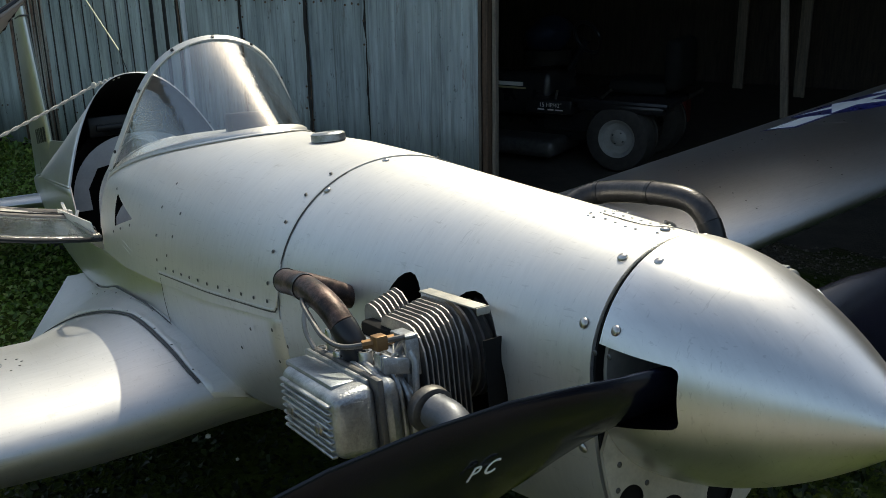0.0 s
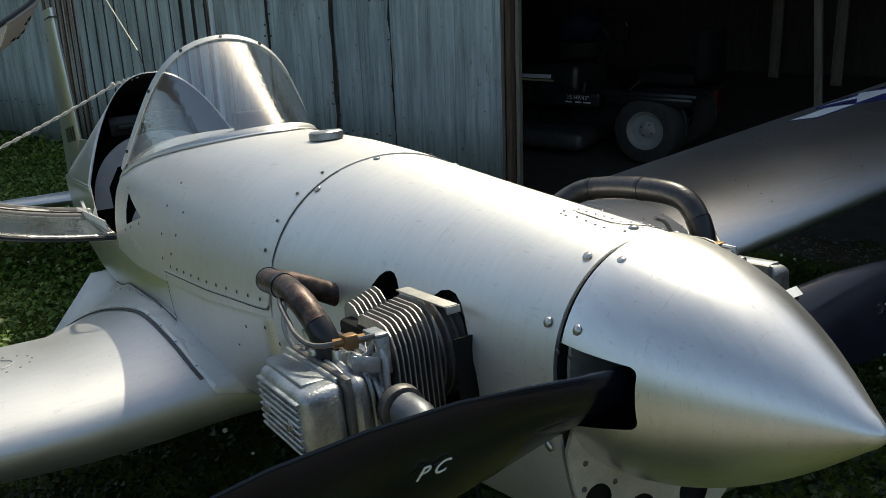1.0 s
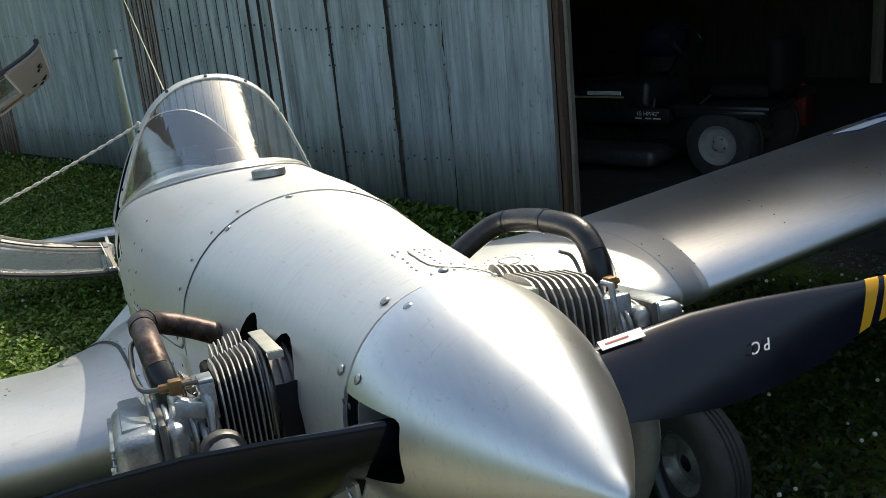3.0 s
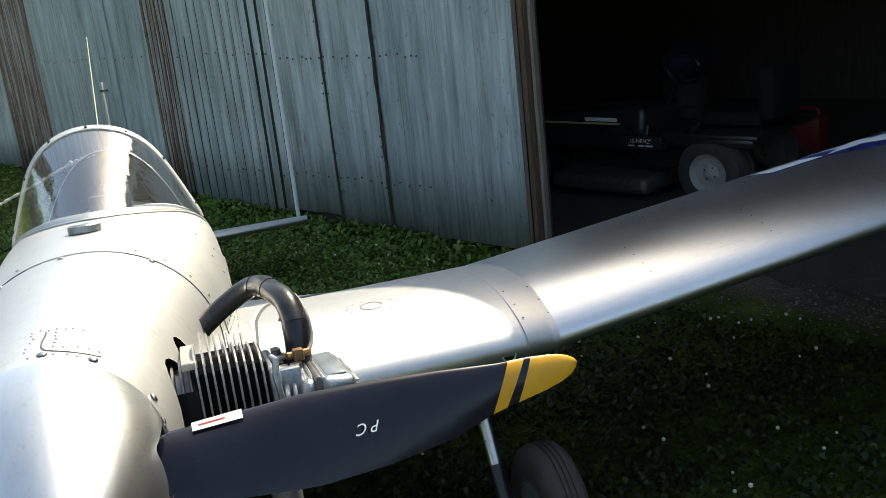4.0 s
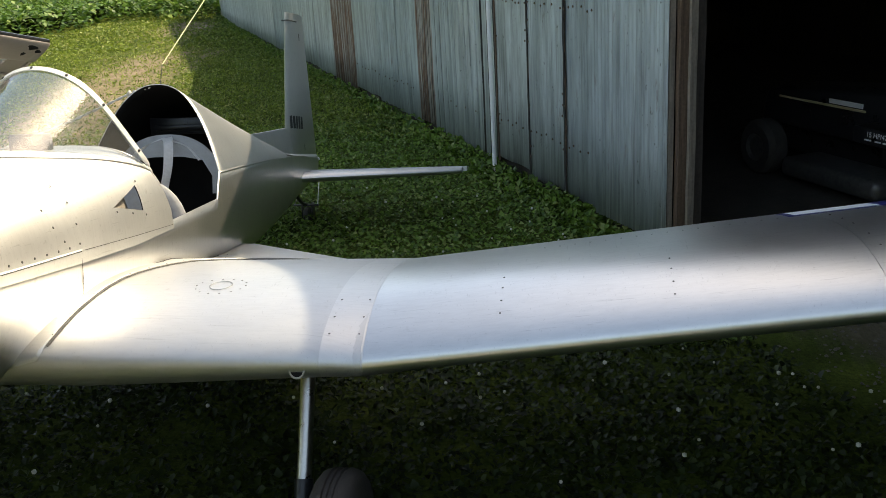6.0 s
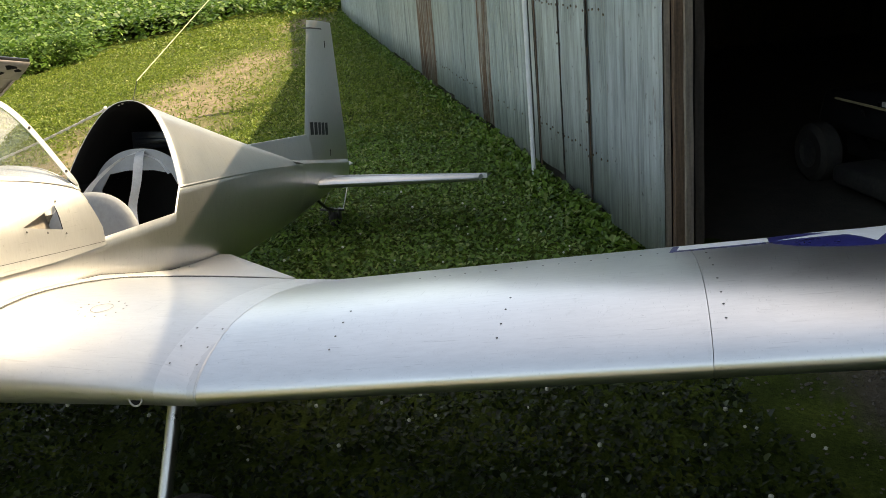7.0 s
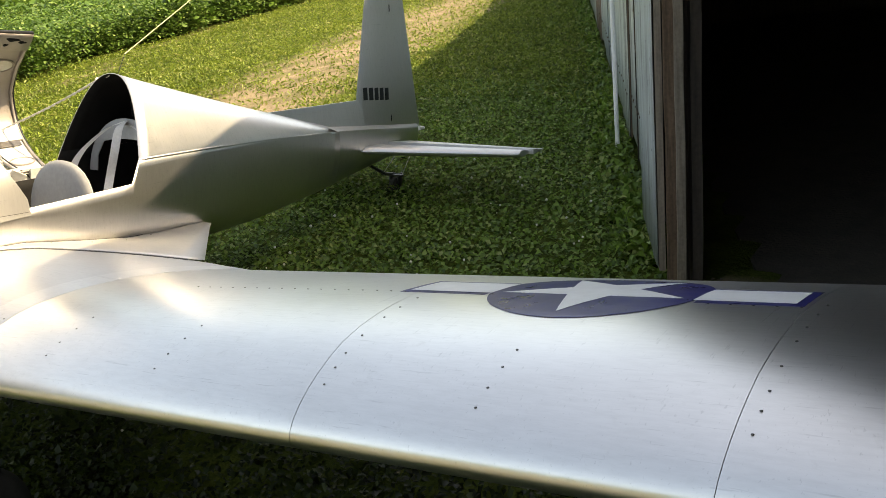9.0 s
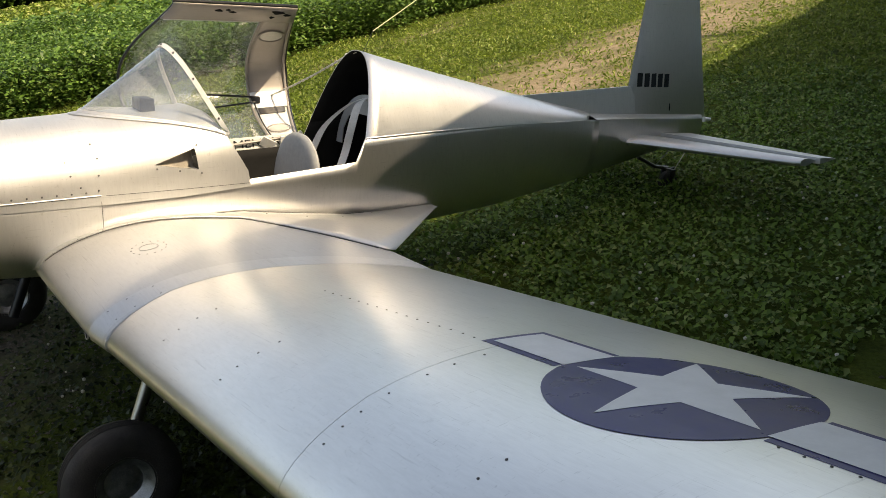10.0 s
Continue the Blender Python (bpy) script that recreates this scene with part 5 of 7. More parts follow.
def build_engine():
    for side in (-1, 1):
        head = empty("cylinder_head")
        head.parent = plane
        tagged(head, "greasy finned air-cooled cylinder head")

        def add(name, bm, m, label="", smooth=True, angle=35):
            if side < 0 and name not in ("intake_elbow", "intake_boot", "hose_clamp", "fuel_line", "brass_fitting", "barrel", "cooling_tin", "exhaust_pipe", "exhaust_flange"):
                for v in bm.verts:
                    x, s, h = v.co
                    if name not in ("rocker_cover", "cover_rib", "cover_bolt", "gasket_flange", "rocker_box"):
                        s += 0.016
                    x = x if x < 0.16 else 0.16 + (x - 0.16) * 0.62 if x < 0.24 else x - 0.0304
                    v.co = (x, 0.315 + (s - 0.297) * 0.93, h - (0.012 if x < 0.24 else 0.001))
            for v in bm.verts:
                v.co.x *= side
            return part(name, bm, m, head, label, smooth, angle)
        # finned barrel inside the cowl opening
        bm = bmesh.new()
        prof = []
        for k in range(8):
            x = 0.095 + 0.0105 * k
            prof += [(0.048, x), (0.060, x + 0.001), (0.060, x + 0.004), (0.048, x + 0.005)]
        lathe(bm, prof, 28, "x", (0, 0.398 if side < 0 else 0.385, -0.015))
        add("barrel", bm, M_FIN, "dark finned cylinder barrel")
        # head fins, two banks
        for k in range(9):
            bm = bmesh.new()
            fin_plate(bm, 0.160 + 0.0100 * k, 0.298, 0.402, -0.105, 0.062 - 0.0015 * k, 0.0026)
            add("cooling_fin", bm, M_FINL, smooth=False)
        for k in range(7):
            bm = bmesh.new()
            fin_plate(bm, 0.170 + 0.0095 * k, 0.408, 0.466, -0.06, 0.064 - 0.002 * k, 0.0025)
            add("cooling_fin", bm, M_FINL, smooth=False)
        # near-black core, so the shade between the fins is in its colour
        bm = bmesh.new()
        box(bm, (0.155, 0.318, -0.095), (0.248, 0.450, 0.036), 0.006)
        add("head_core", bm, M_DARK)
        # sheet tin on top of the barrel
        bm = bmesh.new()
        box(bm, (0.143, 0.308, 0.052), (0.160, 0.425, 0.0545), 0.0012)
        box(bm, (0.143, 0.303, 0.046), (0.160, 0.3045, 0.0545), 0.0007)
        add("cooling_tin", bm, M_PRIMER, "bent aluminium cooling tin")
        # near-black plate standing for the shaded gap beside the fins
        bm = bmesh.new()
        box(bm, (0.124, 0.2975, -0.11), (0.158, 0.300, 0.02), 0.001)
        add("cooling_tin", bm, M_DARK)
        # casting between fins and rocker box
        bm = bmesh.new()
        box(bm, (0.246, 0.305, -0.10), (0.262, 0.450, 0.022), 0.006)
        box(bm, (0.258, 0.312, -0.10), (0.288, 0.330, 0.020), 0.004)
        box(bm, (0.258, 0.352, -0.10), (0.288, 0.366, 0.008), 0.004)
        box(bm, (0.258, 0.425, -0.10), (0.288, 0.445, 0.014), 0.004)
        box(bm, (0.246, 0.315, -0.06), (0.292, 0.445, -0.035), 0.005)
        add("casting", bm, M_CAST, "cast aluminium head webbing")
        for k, (x0, w0) in enumerate(((0.266, 0.004), (0.276, 0.003), (0.291, 0.004), (0.299, 0.003))):
            bm = bmesh.new()
            path = [(x0, 0.44, 0.000), (x0, 0.37, 0.004), (x0, 0.320, 0.000), (x0 - 0.001, 0.302, -0.014), (x0 - 0.002, 0.297, -0.045), (x0 - 0.002, 0.297, -0.11)]
            tube(bm, curve_pts(path, 6), w0, 8)
            add("casting_ridge", bm, M_CAST)
        bm = bmesh.new()
        ring = [(0.332, -0.024), (0.328, 0.026), (0.318, 0.038), (0.306, 0.036), (0.298, 0.018), (0.296, -0.026)]
        tube(bm, [(0.254 + 0.004 * (i % 2), a, b) for i, (a, b) in enumerate(ring + ring[:1])], 0.0042, 8, False)
        tube(bm, [(0.254, 0.332, -0.020), (0.272, 0.318, -0.006), (0.254, 0.297, -0.022)], 0.0038, 8)
        tube(bm, [(0.254, 0.330, 0.022), (0.276, 0.320, 0.010), (0.280, 0.316, -0.030)], 0.0036, 8)
        add("casting_lug", bm, M_CAST, "cast lug with a triangular web")
        for s0, x0, h0, r0 in ((0.352, 0.286, 0.014, 0.0085), (0.392, 0.300, 0.010, 0.0075), (0.430, 0.292, 0.026, 0.0075), (0.446, 0.300, 0.004, 0.006)):
            bm = bmesh.new()
            lathe(bm, [(r0, -0.03), (r0, 0.0), (r0 * 0.9, 0.002), (r0 * 0.55, 0.002), (r0 * 0.5, -0.003), (0.0004, -0.003)], 14, "z", (x0, s0, h0))
            add("stud_cap", bm, M_STEEL)
        # ignition lead and small drain pipe
        bm = bmesh.new()
        tube(bm, curve_pts([(0.235, 0.355, 0.020), (0.262, 0.372, 0.014), (0.282, 0.395, 0.000), (0.288, 0.43, -0.004), (0.270, 0.47, 0.004)], 6), 0.0042, 8)
        add("ignition_lead", bm, M_BLACK, "black rubber ignition lead")
        bm = bmesh.new()
        tube(bm, curve_pts([(0.30, 0.455, -0.01), (0.308, 0.470, 0.02), (0.302, 0.478, 0.045), (0.285, 0.480, 0.055)], 6), 0.0030, 8)
        add("drain_pipe", bm, M_FINL)
        for s0, h0 in ((0.335, 0.012), (0.405, 0.020), (0.435, 0.016)):
            bm = bmesh.new()
            cyl(bm, (0.268, s0, -0.03), (0.268, s0, h0), 0.011, 16, bevel=0.002)
            cyl(bm, (0.268, s0, h0), (0.268, s0, h0 + 0.008), 0.0065, 6)
            add("head_stud", bm, M_STEEL)
        # rocker box and cover with ribs
        bm = bmesh.new()
        box(bm, (0.282, 0.295, -0.076), (0.306, 0.462, 0.002), 0.012, seg=3)
        add("rocker_box", bm, M_CAST)
        bm = bmesh.new()
        box(bm, (0.302, 0.292, -0.079), (0.310, 0.465, 0.006), 0.003)
        add("gasket_flange", bm, M_CASTD)
        bm = bmesh.new()
        vs = box(bm, (0.309, 0.297, -0.075), (0.356, 0.460, 0.001), 0.012, seg=4)
        for v in vs:
            k = max(0.0, (v.co.x - 0.315) / 0.041)
            v.co.z = -0.040 + (v.co.z + 0.040) * (1 - 0.13 * k)
            v.co.y = 0.3785 + (v.co.y - 0.3785) * (1 - 0.05 * k)
        cover = add("rocker_cover", bm, M_CAST, "ribbed cast aluminium rocker cover", angle=50)
        for k in range(8):
            bm = bmesh.new()
            h0 = -0.0690 + 0.0076 * k
            box(bm, (0.353, 0.310, h0), (0.3602, 0.447, h0 + 0.0036), 0.0017, seg=3)
            add("cover_rib", bm, M_CAST)
        for s0 in (0.338, 0.420):
            bm = bmesh.new()
            cyl(bm, (0.352, s0, -0.043), (0.3605, s0, -0.043), 0.0080, 16, bevel=0.002)
            cyl(bm, (0.3605, s0, -0.043), (0.3635, s0, -0.043), 0.0050, 6)
            add("cover_bolt", bm, M_STEEL)
        # recessed plate on the upper face of the cover, stiffening lip round its foot
        bm = bmesh.new()
        box(bm, (0.318, 0.312, -0.006), (0.346, 0.446, 0.0012), 0.003)
        add("cover_plate", bm, M_CASTM)
        bm = bmesh.new()
        box(bm, (0.3095, 0.2945, -0.0785), (0.3155, 0.4625, 0.0038), 0.0028)
        add("cover_lip", bm, M_CAST)
        # intake elbow
        bm = bmesh.new()
        if side < 0:
            path = curve_pts([(0.150, 0.585, 0.010), (0.205, 0.592, 0.040), (0.252, 0.586, 0.060), (0.270, 0.548, 0.069), (0.270, 0.490, 0.070), (0.268, 0.438, 0.058), (0.263, 0.405, 0.030), (0.254, 0.395, -0.012)], 7)
        else:
            path = curve_pts([(0.160, 0.645, 0.022), (0.208, 0.640, 0.058), (0.254, 0.622, 0.086), (0.276, 0.580, 0.094), (0.284, 0.490, 0.096), (0.296, 0.432, 0.084), (0.299, 0.405, 0.045), (0.295, 0.398, -0.01)], 7)
        cutk = int(len(path) * 0.80)
        tube(bm, path[:cutk + 1], 0.0150 if side < 0 else 0.0170, 18)
        add("intake_elbow", bm, M_RUST if side < 0 else M_PIPE, "rust-brown steel elbow pipe" if side < 0 else "black steel elbow pipe")
        bm = bmesh.new()
        tube(bm, path[cutk:], 0.0156 if side < 0 else 0.0176, 18)
        add("intake_boot", bm, M_BLACK, "black rubber intake boot")
        if side < 0:
            bm = bmesh.new()
            for p0, p1 in (((0.246, 0.300, 0.005), (0.262, 0.306, 0.046)), ((0.246, 0.330, 0.005), (0.262, 0.336, 0.046)), ((0.246, 0.300, 0.041), (0.262, 0.336, 0.047)), ((0.246, 0.300, 0.002), (0.290, 0.304, 0.020))):
                box(bm, p0, p1, 0.0015)
            add("bracket", bm, M_CAST, "cast lifting bracket on the head")
        for q in (18, 27):
            bm = bmesh.new()
            a, b = path[q], path[q + 1]
            d = (b - a).normalized()
            cyl(bm, a - d * 0.003, a + d * 0.003, 0.0161 if side < 0 else 0.0178, 20)
            add("hose_clamp", bm, M_BLACK)
        # fuel line with brass fitting
        bm = bmesh.new()
        line = [(0.230, 0.335, 0.034), (0.258, 0.350, 0.031), (0.284, 0.372, 0.028), (0.292, 0.402, 0.034), (0.291, 0.432, 0.046), (0.288, 0.462, 0.060), (0.278, 0.485, 0.062)] if side < 0 else [(0.255, 0.375, 0.020), (0.288, 0.366, 0.024), (0.306, 0.378, 0.022), (0.318, 0.400, 0.035), (0.319, 0.425, 0.066), (0.312, 0.46, 0.088), (0.300, 0.500, 0.090)]
        tube(bm, curve_pts(line, 6), 0.0030, 8)
        add("fuel_line", bm, M_CASTD, "thin dull metal fuel line")
        bm = bmesh.new()
        bx, bs, bh = (0.254, 0.348, 0.031) if side < 0 else (0.293, 0.368, 0.023)
        box(bm, (bx - 0.007, bs - 0.008, bh - 0.008), (bx + 0.007, bs + 0.008, bh + 0.008), 0.002)
        cyl(bm, (bx - 0.016, bs - 0.004, bh + 0.001), (bx + 0.016, bs + 0.008, bh - 0.001), 0.0052, 8)
        add("brass_fitting", bm, M_BRASS, "tarnished brass fitting")
        # exhaust from the front of the head
        bm = bmesh.new()
        ex = (0.222, -0.040) if side < 0 else (0.258, -0.052)
        cyl(bm, (ex[0], 0.318, ex[1]), (ex[0], 0.304, ex[1] - 0.002), 0.0255, 24, bevel=0.003)
        add("exhaust_flange", bm, M_CASTD)
        bm = bmesh.new()
        tube(bm, curve_pts([(ex[0], 0.302, ex[1]), (ex[0] - 0.003, 0.268, ex[1] - 0.010), (0.240, 0.244, -0.090), (0.235, 0.245, -0.16), (0.21, 0.29, -0.25), (0.17, 0.42, -0.31), (0.12, 0.58, -0.325), (0.14, 0.67, -0.335), (0.20, 0.70, -0.345), (0.275, 0.712, -0.362)], 6), 0.0190, 16, False)
        add("exhaust_pipe", bm, M_PIPEB, "grey-blue painted exhaust pipe")
        for s0, h0 in ((0.322, -0.028), (0.31, -0.085)):
            bm = bmesh.new()
            cyl(bm, (0.285, s0 - 0.028, h0), (0.285, s0, h0), 0.0065, 6)
            add("bolt", bm, M_STEEL)
    # lower front former with lightening holes
    bm = bmesh.new()
    ring = [(x * (0.90 if h > -0.06 else 1.0), h * 0.90 if h > 0 else h) for x, _, h in sup(0.1215, 0.117, -0.202, -0.006, 64, 2.0, 3.1)]
    loft(bm, [[(x, s, h) for x, h in ring] for s in (0.1630, 0.1675)], True, True, True)
    fo = part("cowl_former", bm, [M_PRIMER, M_DARK], plane, "cream primed former with lightening holes", smooth=False)
    cs = []
    for x0, h0, r in ((-0.088, -0.134, 0.0165), (-0.036, -0.166, 0.020), (0.036, -0.166, 0.020), (0.088, -0.134, 0.0165)):
        bm = bmesh.new()
        cyl(bm, (x0, 0.15, h0), (x0, 0.19, h0), r, 24)
        c = finish("cutter", bm, M_DARK)
        c.matrix_world = PLANE
        cs.append(c)
    cut(fo, cs)
    for x0, h0 in ((-0.100, -0.092), (-0.104, -0.118), (-0.066, -0.122), (-0.062, -0.182), (0.100, -0.092), (0.066, -0.122)):
        stud("rivet", RIVET, Vector((x0, 0.163, h0)), (0, -1, 0))
    # black plate added as the shade behind the former and in the gap round the spinner
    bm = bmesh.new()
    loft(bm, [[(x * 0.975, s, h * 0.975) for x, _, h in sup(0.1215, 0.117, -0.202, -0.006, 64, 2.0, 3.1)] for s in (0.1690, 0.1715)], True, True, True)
    part("cowl_baffle", bm, M_DARK, plane, "added black plate for shade behind the spinner", smooth=False)


M_FINL = plain("fin_edges", (0.36, 0.35, 0.34), 0.5, 0.75, 0.3, 40, 0.0008)
M_CASTM = plain("stained_cast", (0.30, 0.33, 0.35), 0.42, 0.75, 0.35, 30, 0.001)
M_CASTD = plain("dark_cast", (0.16, 0.155, 0.15), 0.5, 0.7, 0.3, 40, 0.001)
M_PIPEB = plain("painted_pipe", (0.16, 0.17, 0.19), 0.45, 0.4, 0.25, 25, 0.0008)
build_engine()


# ---- canopy, cockpit ----
def build_canopy():
    hinge = Vector((-0.268, 0.0, -0.004))
    turn = Matrix.Rotation(radians(-97), 3, "Y")

    def arch(k, s_front, grow=0.0):
        """k runs from the hinge side over the top to the free sill; s_front 0..1 from windshield to seat back."""
        a = math.pi * k
        c = math.cos(a)
        w = 0.268 - 0.026 * s_front + grow
        top = (0.405 * (1 - s_front) + 0.370 * s_front) + grow
        x = -w * c + 0.026 * max(0.0, (k - 0.80) / 0.20) ** 1.5
        h = top * (1 - abs(c) ** 2.35)
        s0 = 1.70 - 0.34 * h
        s1 = 2.155 + 0.37 * h + 0.045 * max(0.0, (k - 0.6) / 0.4)
        p = Vector((x, s0 + (s1 - s0) * s_front, h))
        return hinge + turn @ (p - hinge)

    def shell(name, k0, k1, f0, f1, m, grow=0.0, th=0.004, label="", nf=4):
        bm = bmesh.new()
        loft(bm, [[arch(k, f, grow) for f in np.linspace(f0, f1, nf)] for k in np.linspace(k0, k1, 31)], False)
        o = part(name, bm, m, canopy, label)
        o.modifiers.new("thick", "SOLIDIFY").thickness = th
        return o
    canopy = empty("canopy")
    canopy.parent = plane
    tagged(canopy, "hinged side-opening canopy standing open")
    pane = shell("canopy_window", 0.02, 0.98, 0.03, 0.74, M_PANE, 0.0, 0.0012, "clear acrylic canopy window", 6)
    pane.visible_shadow = False
    shell("rear_band", 0.40, 1.0, 0.73, 0.985, M_ALUIN, 0.002, 0.0015, "dull brownish aluminium upper rear panel", 6)
    shell("lower_band", 0.0, 0.40, 0.73, 0.985, M_PRIMERW, 0.002, 0.0015, "pale painted lower rear panel", 6)

    def rim(name, f, grow, r, m, k0=0.0, k1=1.0, label=""):
        bm = bmesh.new()
        tube(bm, [arch(k, f, grow) for k in np.linspace(k0, k1, 41)], r, 8)
        return part(name, bm, m, canopy, label)
    rim("hoop", 0.735, -0.004, 0.0055, M_ALUIN)
    rim("hoop", 0.975, -0.004, 0.0055, M_ALUIN)
    rim("edge_seal", 0.99, 0.004, 0.0050, M_BLACK, 0.0, 1.0, "black rubber edge seal")
    rim("inner_seal", 0.755, -0.010, 0.0030, M_BLACK, 0.03, 0.38, "black rubber edge seal")
    rim("front_hoop", 0.01, 0.0, 0.006, M_BLACK, 0.0, 1.0, "black edged front hoop")
    for k0, k1, nm in ((0.0, 0.060, "hinge_sill"), (0.860, 1.0, "free_sill")):
        shell(nm, k0, k1, 0.0, 0.99, M_ALUIN, -0.004, 0.006, "riveted inner sill rail", 12)
        kr = k0 + 0.014 if k0 > 0.5 else 0.03
        for f in np.linspace(0.05, 0.95, 22):
            stud2 = new("rivet", RIVET)
            stud2.parent = canopy
            n = (arch(kr, f, -0.02) - arch(kr, f, 0)).normalized()
            stud2.matrix_local = Matrix.Translation(arch(kr, f, -0.0085)) @ n.to_track_quat("Z", "Y").to_matrix().to_4x4()
    # rolled lip and lower bead of the free rail
    bm = bmesh.new()
    tube(bm, [arch(1.0, f, 0.003) for f in np.linspace(0.0, 0.99, 14)], 0.0065, 8)
    part("edge_seal", bm, M_BLACK, canopy, "black rubber edge seal")
    bm = bmesh.new()
    tube(bm, [arch(0.858, f, -0.008) for f in np.linspace(0.02, 0.72, 14)], 0.0035, 8)
    part("bead", bm, M_PRIMERW, canopy)
    # latch hooks, slots and a torn corner on the free rail
    for kc, f, rk, rf, m in ((0.945, 0.36, 0.012, 0.035, M_DARK), (0.955, 0.43, 0.016, 0.022, M_BLACK), (0.935, 0.47, 0.008, 0.030, M_DARK), (0.95, 0.84, 0.020, 0.060, M_DARK), (0.925, 0.92, 0.012, 0.030, M_DARK), (0.90, 0.80, 0.010, 0.018, M_DARK)):
        bm = bmesh.new()
        ring = [arch(kc + rk * math.sin(q) * (1 + 0.3 * math.sin(3 * q + f * 9)), f + rf * math.cos(q) * (1 + 0.25 * math.sin(2 * q + kc * 50)), -0.0115) for q in np.linspace(0, 2 * math.pi, 18, endpoint=False)]
        mid = arch(kc, f, -0.016)
        loft(bm, [ring, [mid + (p - mid) * 0.7 for p in ring], [mid + (p - mid) * 0.05 for p in ring]], True)
        part("latch_slot", bm, m, canopy)
    # ovals with a pressed rim
    for kc, m in ((0.755, M_OVAL), (0.18, M_OVAL)):
        bm = bmesh.new()
        ring = [arch(kc + 0.036 * math.sin(a), 0.858 + 0.092 * math.cos(a), -0.005) for a in np.linspace(0, 2 * math.pi, 32, endpoint=False)]
        inner = [arch(kc + 0.030 * math.sin(a), 0.858 + 0.078 * math.cos(a), -0.006) for a in np.linspace(0, 2 * math.pi, 32, endpoint=False)]
        mid = arch(kc, 0.858, -0.004)
        loft(bm, [inner, [mid + (p - mid) * 0.02 for p in inner]], True)
        oval = part("oval_patch", bm, m, canopy, "light oval patch")
        bm = bmesh.new()
        tube(bm, ring + ring[:1], 0.0024, 6, False)
        part("oval_rim", bm, M_ALUIN, oval)
    # latch plate, its recess, block and rods
    shell("latch_plate", 0.335, 0.43, 0.735, 0.97, M_WHITE, -0.006, 0.003, "white painted latch plate")
    shell("recess", 0.30, 0.335, 0.77, 0.95, M_CASTD, -0.005, 0.002)
    bm = bmesh.new()
    box(bm, (-0.018, -0.016, -0.014), (0.018, 0.016, 0.014), 0.003, Matrix.Translation(arch(0.385, 0.765, -0.014)))
    part("latch", bm, M_BLACK, canopy)
    for k1, k0 in ((0.425, 0.40), (0.33, 0.37)):
        bm = bmesh.new()
        tube(bm, [arch(k0, 0.77, -0.016), arch(k1, 0.44, -0.050)], 0.0042, 8)
        part("latch_rod", bm, M_BLACK, canopy)
    # torn bracket where the band meets the hinge
    bm = bmesh.new()
    for i, (y, w) in enumerate(((0.70, 0.03), (0.86, 0.02), (0.97, 0.035))):
        q = arch(0.004, y, 0.004)
        box(bm, (-0.004, -w, -0.022), (0.004, w, 0.018), 0.001, Matrix.Translation(q) @ Matrix.Rotation(0.5 * (i - 1), 4, "X") @ Matrix.Rotation(0.4 - 0.3 * i, 4, "Y"))
    part("bracket", bm, M_PRIMERW, canopy, "bent pale hinge bracket", smooth=False)
    # placard strip and rivet rail along the hinge
    bm = bmesh.new()
    loft(bm, [[(-0.276, q, -0.010), (-0.286, q, 0.036), (-0.289, q, 0.036), (-0.279, q, -0.010)] for q in (1.72, 1.92, 2.13)], True, True, True)
    strip = part("placard_strip", bm, M_PRIMERW, plane, "cream painted strip with stencilled black lettering", smooth=False)
    cu = bpy.data.curves.new("placard", "FONT")
    cu.body, cu.size, cu.extrude, cu.align_x = "EXPERIMENTAL", 0.044, 0.0003, "RIGHT"
    tmp = new("placard", cu)
    bpy.context.view_layer.update()
    me = bpy.data.meshes.new_from_object(tmp.evaluated_get(bpy.context.evaluated_depsgraph_get()))
    bpy.data.objects.remove(tmp)
    for v in me.vertices:
        x, y, z = v.co
        h = -0.003 + y
        v.co = (-0.2758 - (h + 0.010) * 0.217 + 0.0006 + z, 2.105 + x * 1.36, h)
    me.materials.append(M_BLACK)
    ob = new("lettering", me)
    ob.parent = strip
    tagged(ob, "black stencilled letters")
    bm = bmesh.new()
    loft(bm, [[(-0.262, q, -0.034), (-0.262, q, -0.014), (-0.266, q, -0.012), (-0.266, q, -0.034)] for q in (1.74, 2.14)], True, True, True)
    rail = part("hinge_rail", bm, M_ALUIN, plane, "riveted hinge rail", smooth=False)
    for q in np.arange(1.76, 2.13, 0.022):
        st = stud("rivet", RIVET, Vector((-0.262, q, -0.024)), (1, 0, 0))
        st.parent = rail
    # stay cord
    bm = bmesh.new()
    a = Vector((-0.10, 2.300, 0.352))
    b = arch(0.40, 0.88, -0.015)
    n = 90
    for ph in (0, math.pi):
        pts = []
        for k in range(n + 1):
            u = k / n
            p = a.lerp(b, u) + Vector((0, 0, -0.008 * math.sin(math.pi * u)))
            an = u * 60 + ph
            pts.append(p + Vector((0, 0.0027 * math.cos(an), 0.0027 * math.sin(an))))
        tube(bm, pts, 0.0025, 6)
    part("stay_cord", bm, M_ROPE, plane, "twisted pale cord holding the canopy open")
    bm = bmesh.new()
    tube(bm, [(-0.108 + 0.0032 * k, 2.300 + 0.002 * math.sin(k * 2.1), 0.350 + 0.00085 * k + 0.0035 * math.sin(k * 1.3)) for k in range(25)], 0.0034, 6)
    lathe(bm, [(0.003, -0.007), (0.009, -0.003), (0.010, 0.002), (0.004, 0.007)], 10, "x", (-0.106, 2.298, 0.351))
    part("knot", bm, M_ROPE, plane)


M_ALUIN = mat("canopy_inner_metal", alu_build(0.5, (0.36, 0.325, 0.30), (4, 1, 1), 0.4, 0.1, 0.35, 0.5))
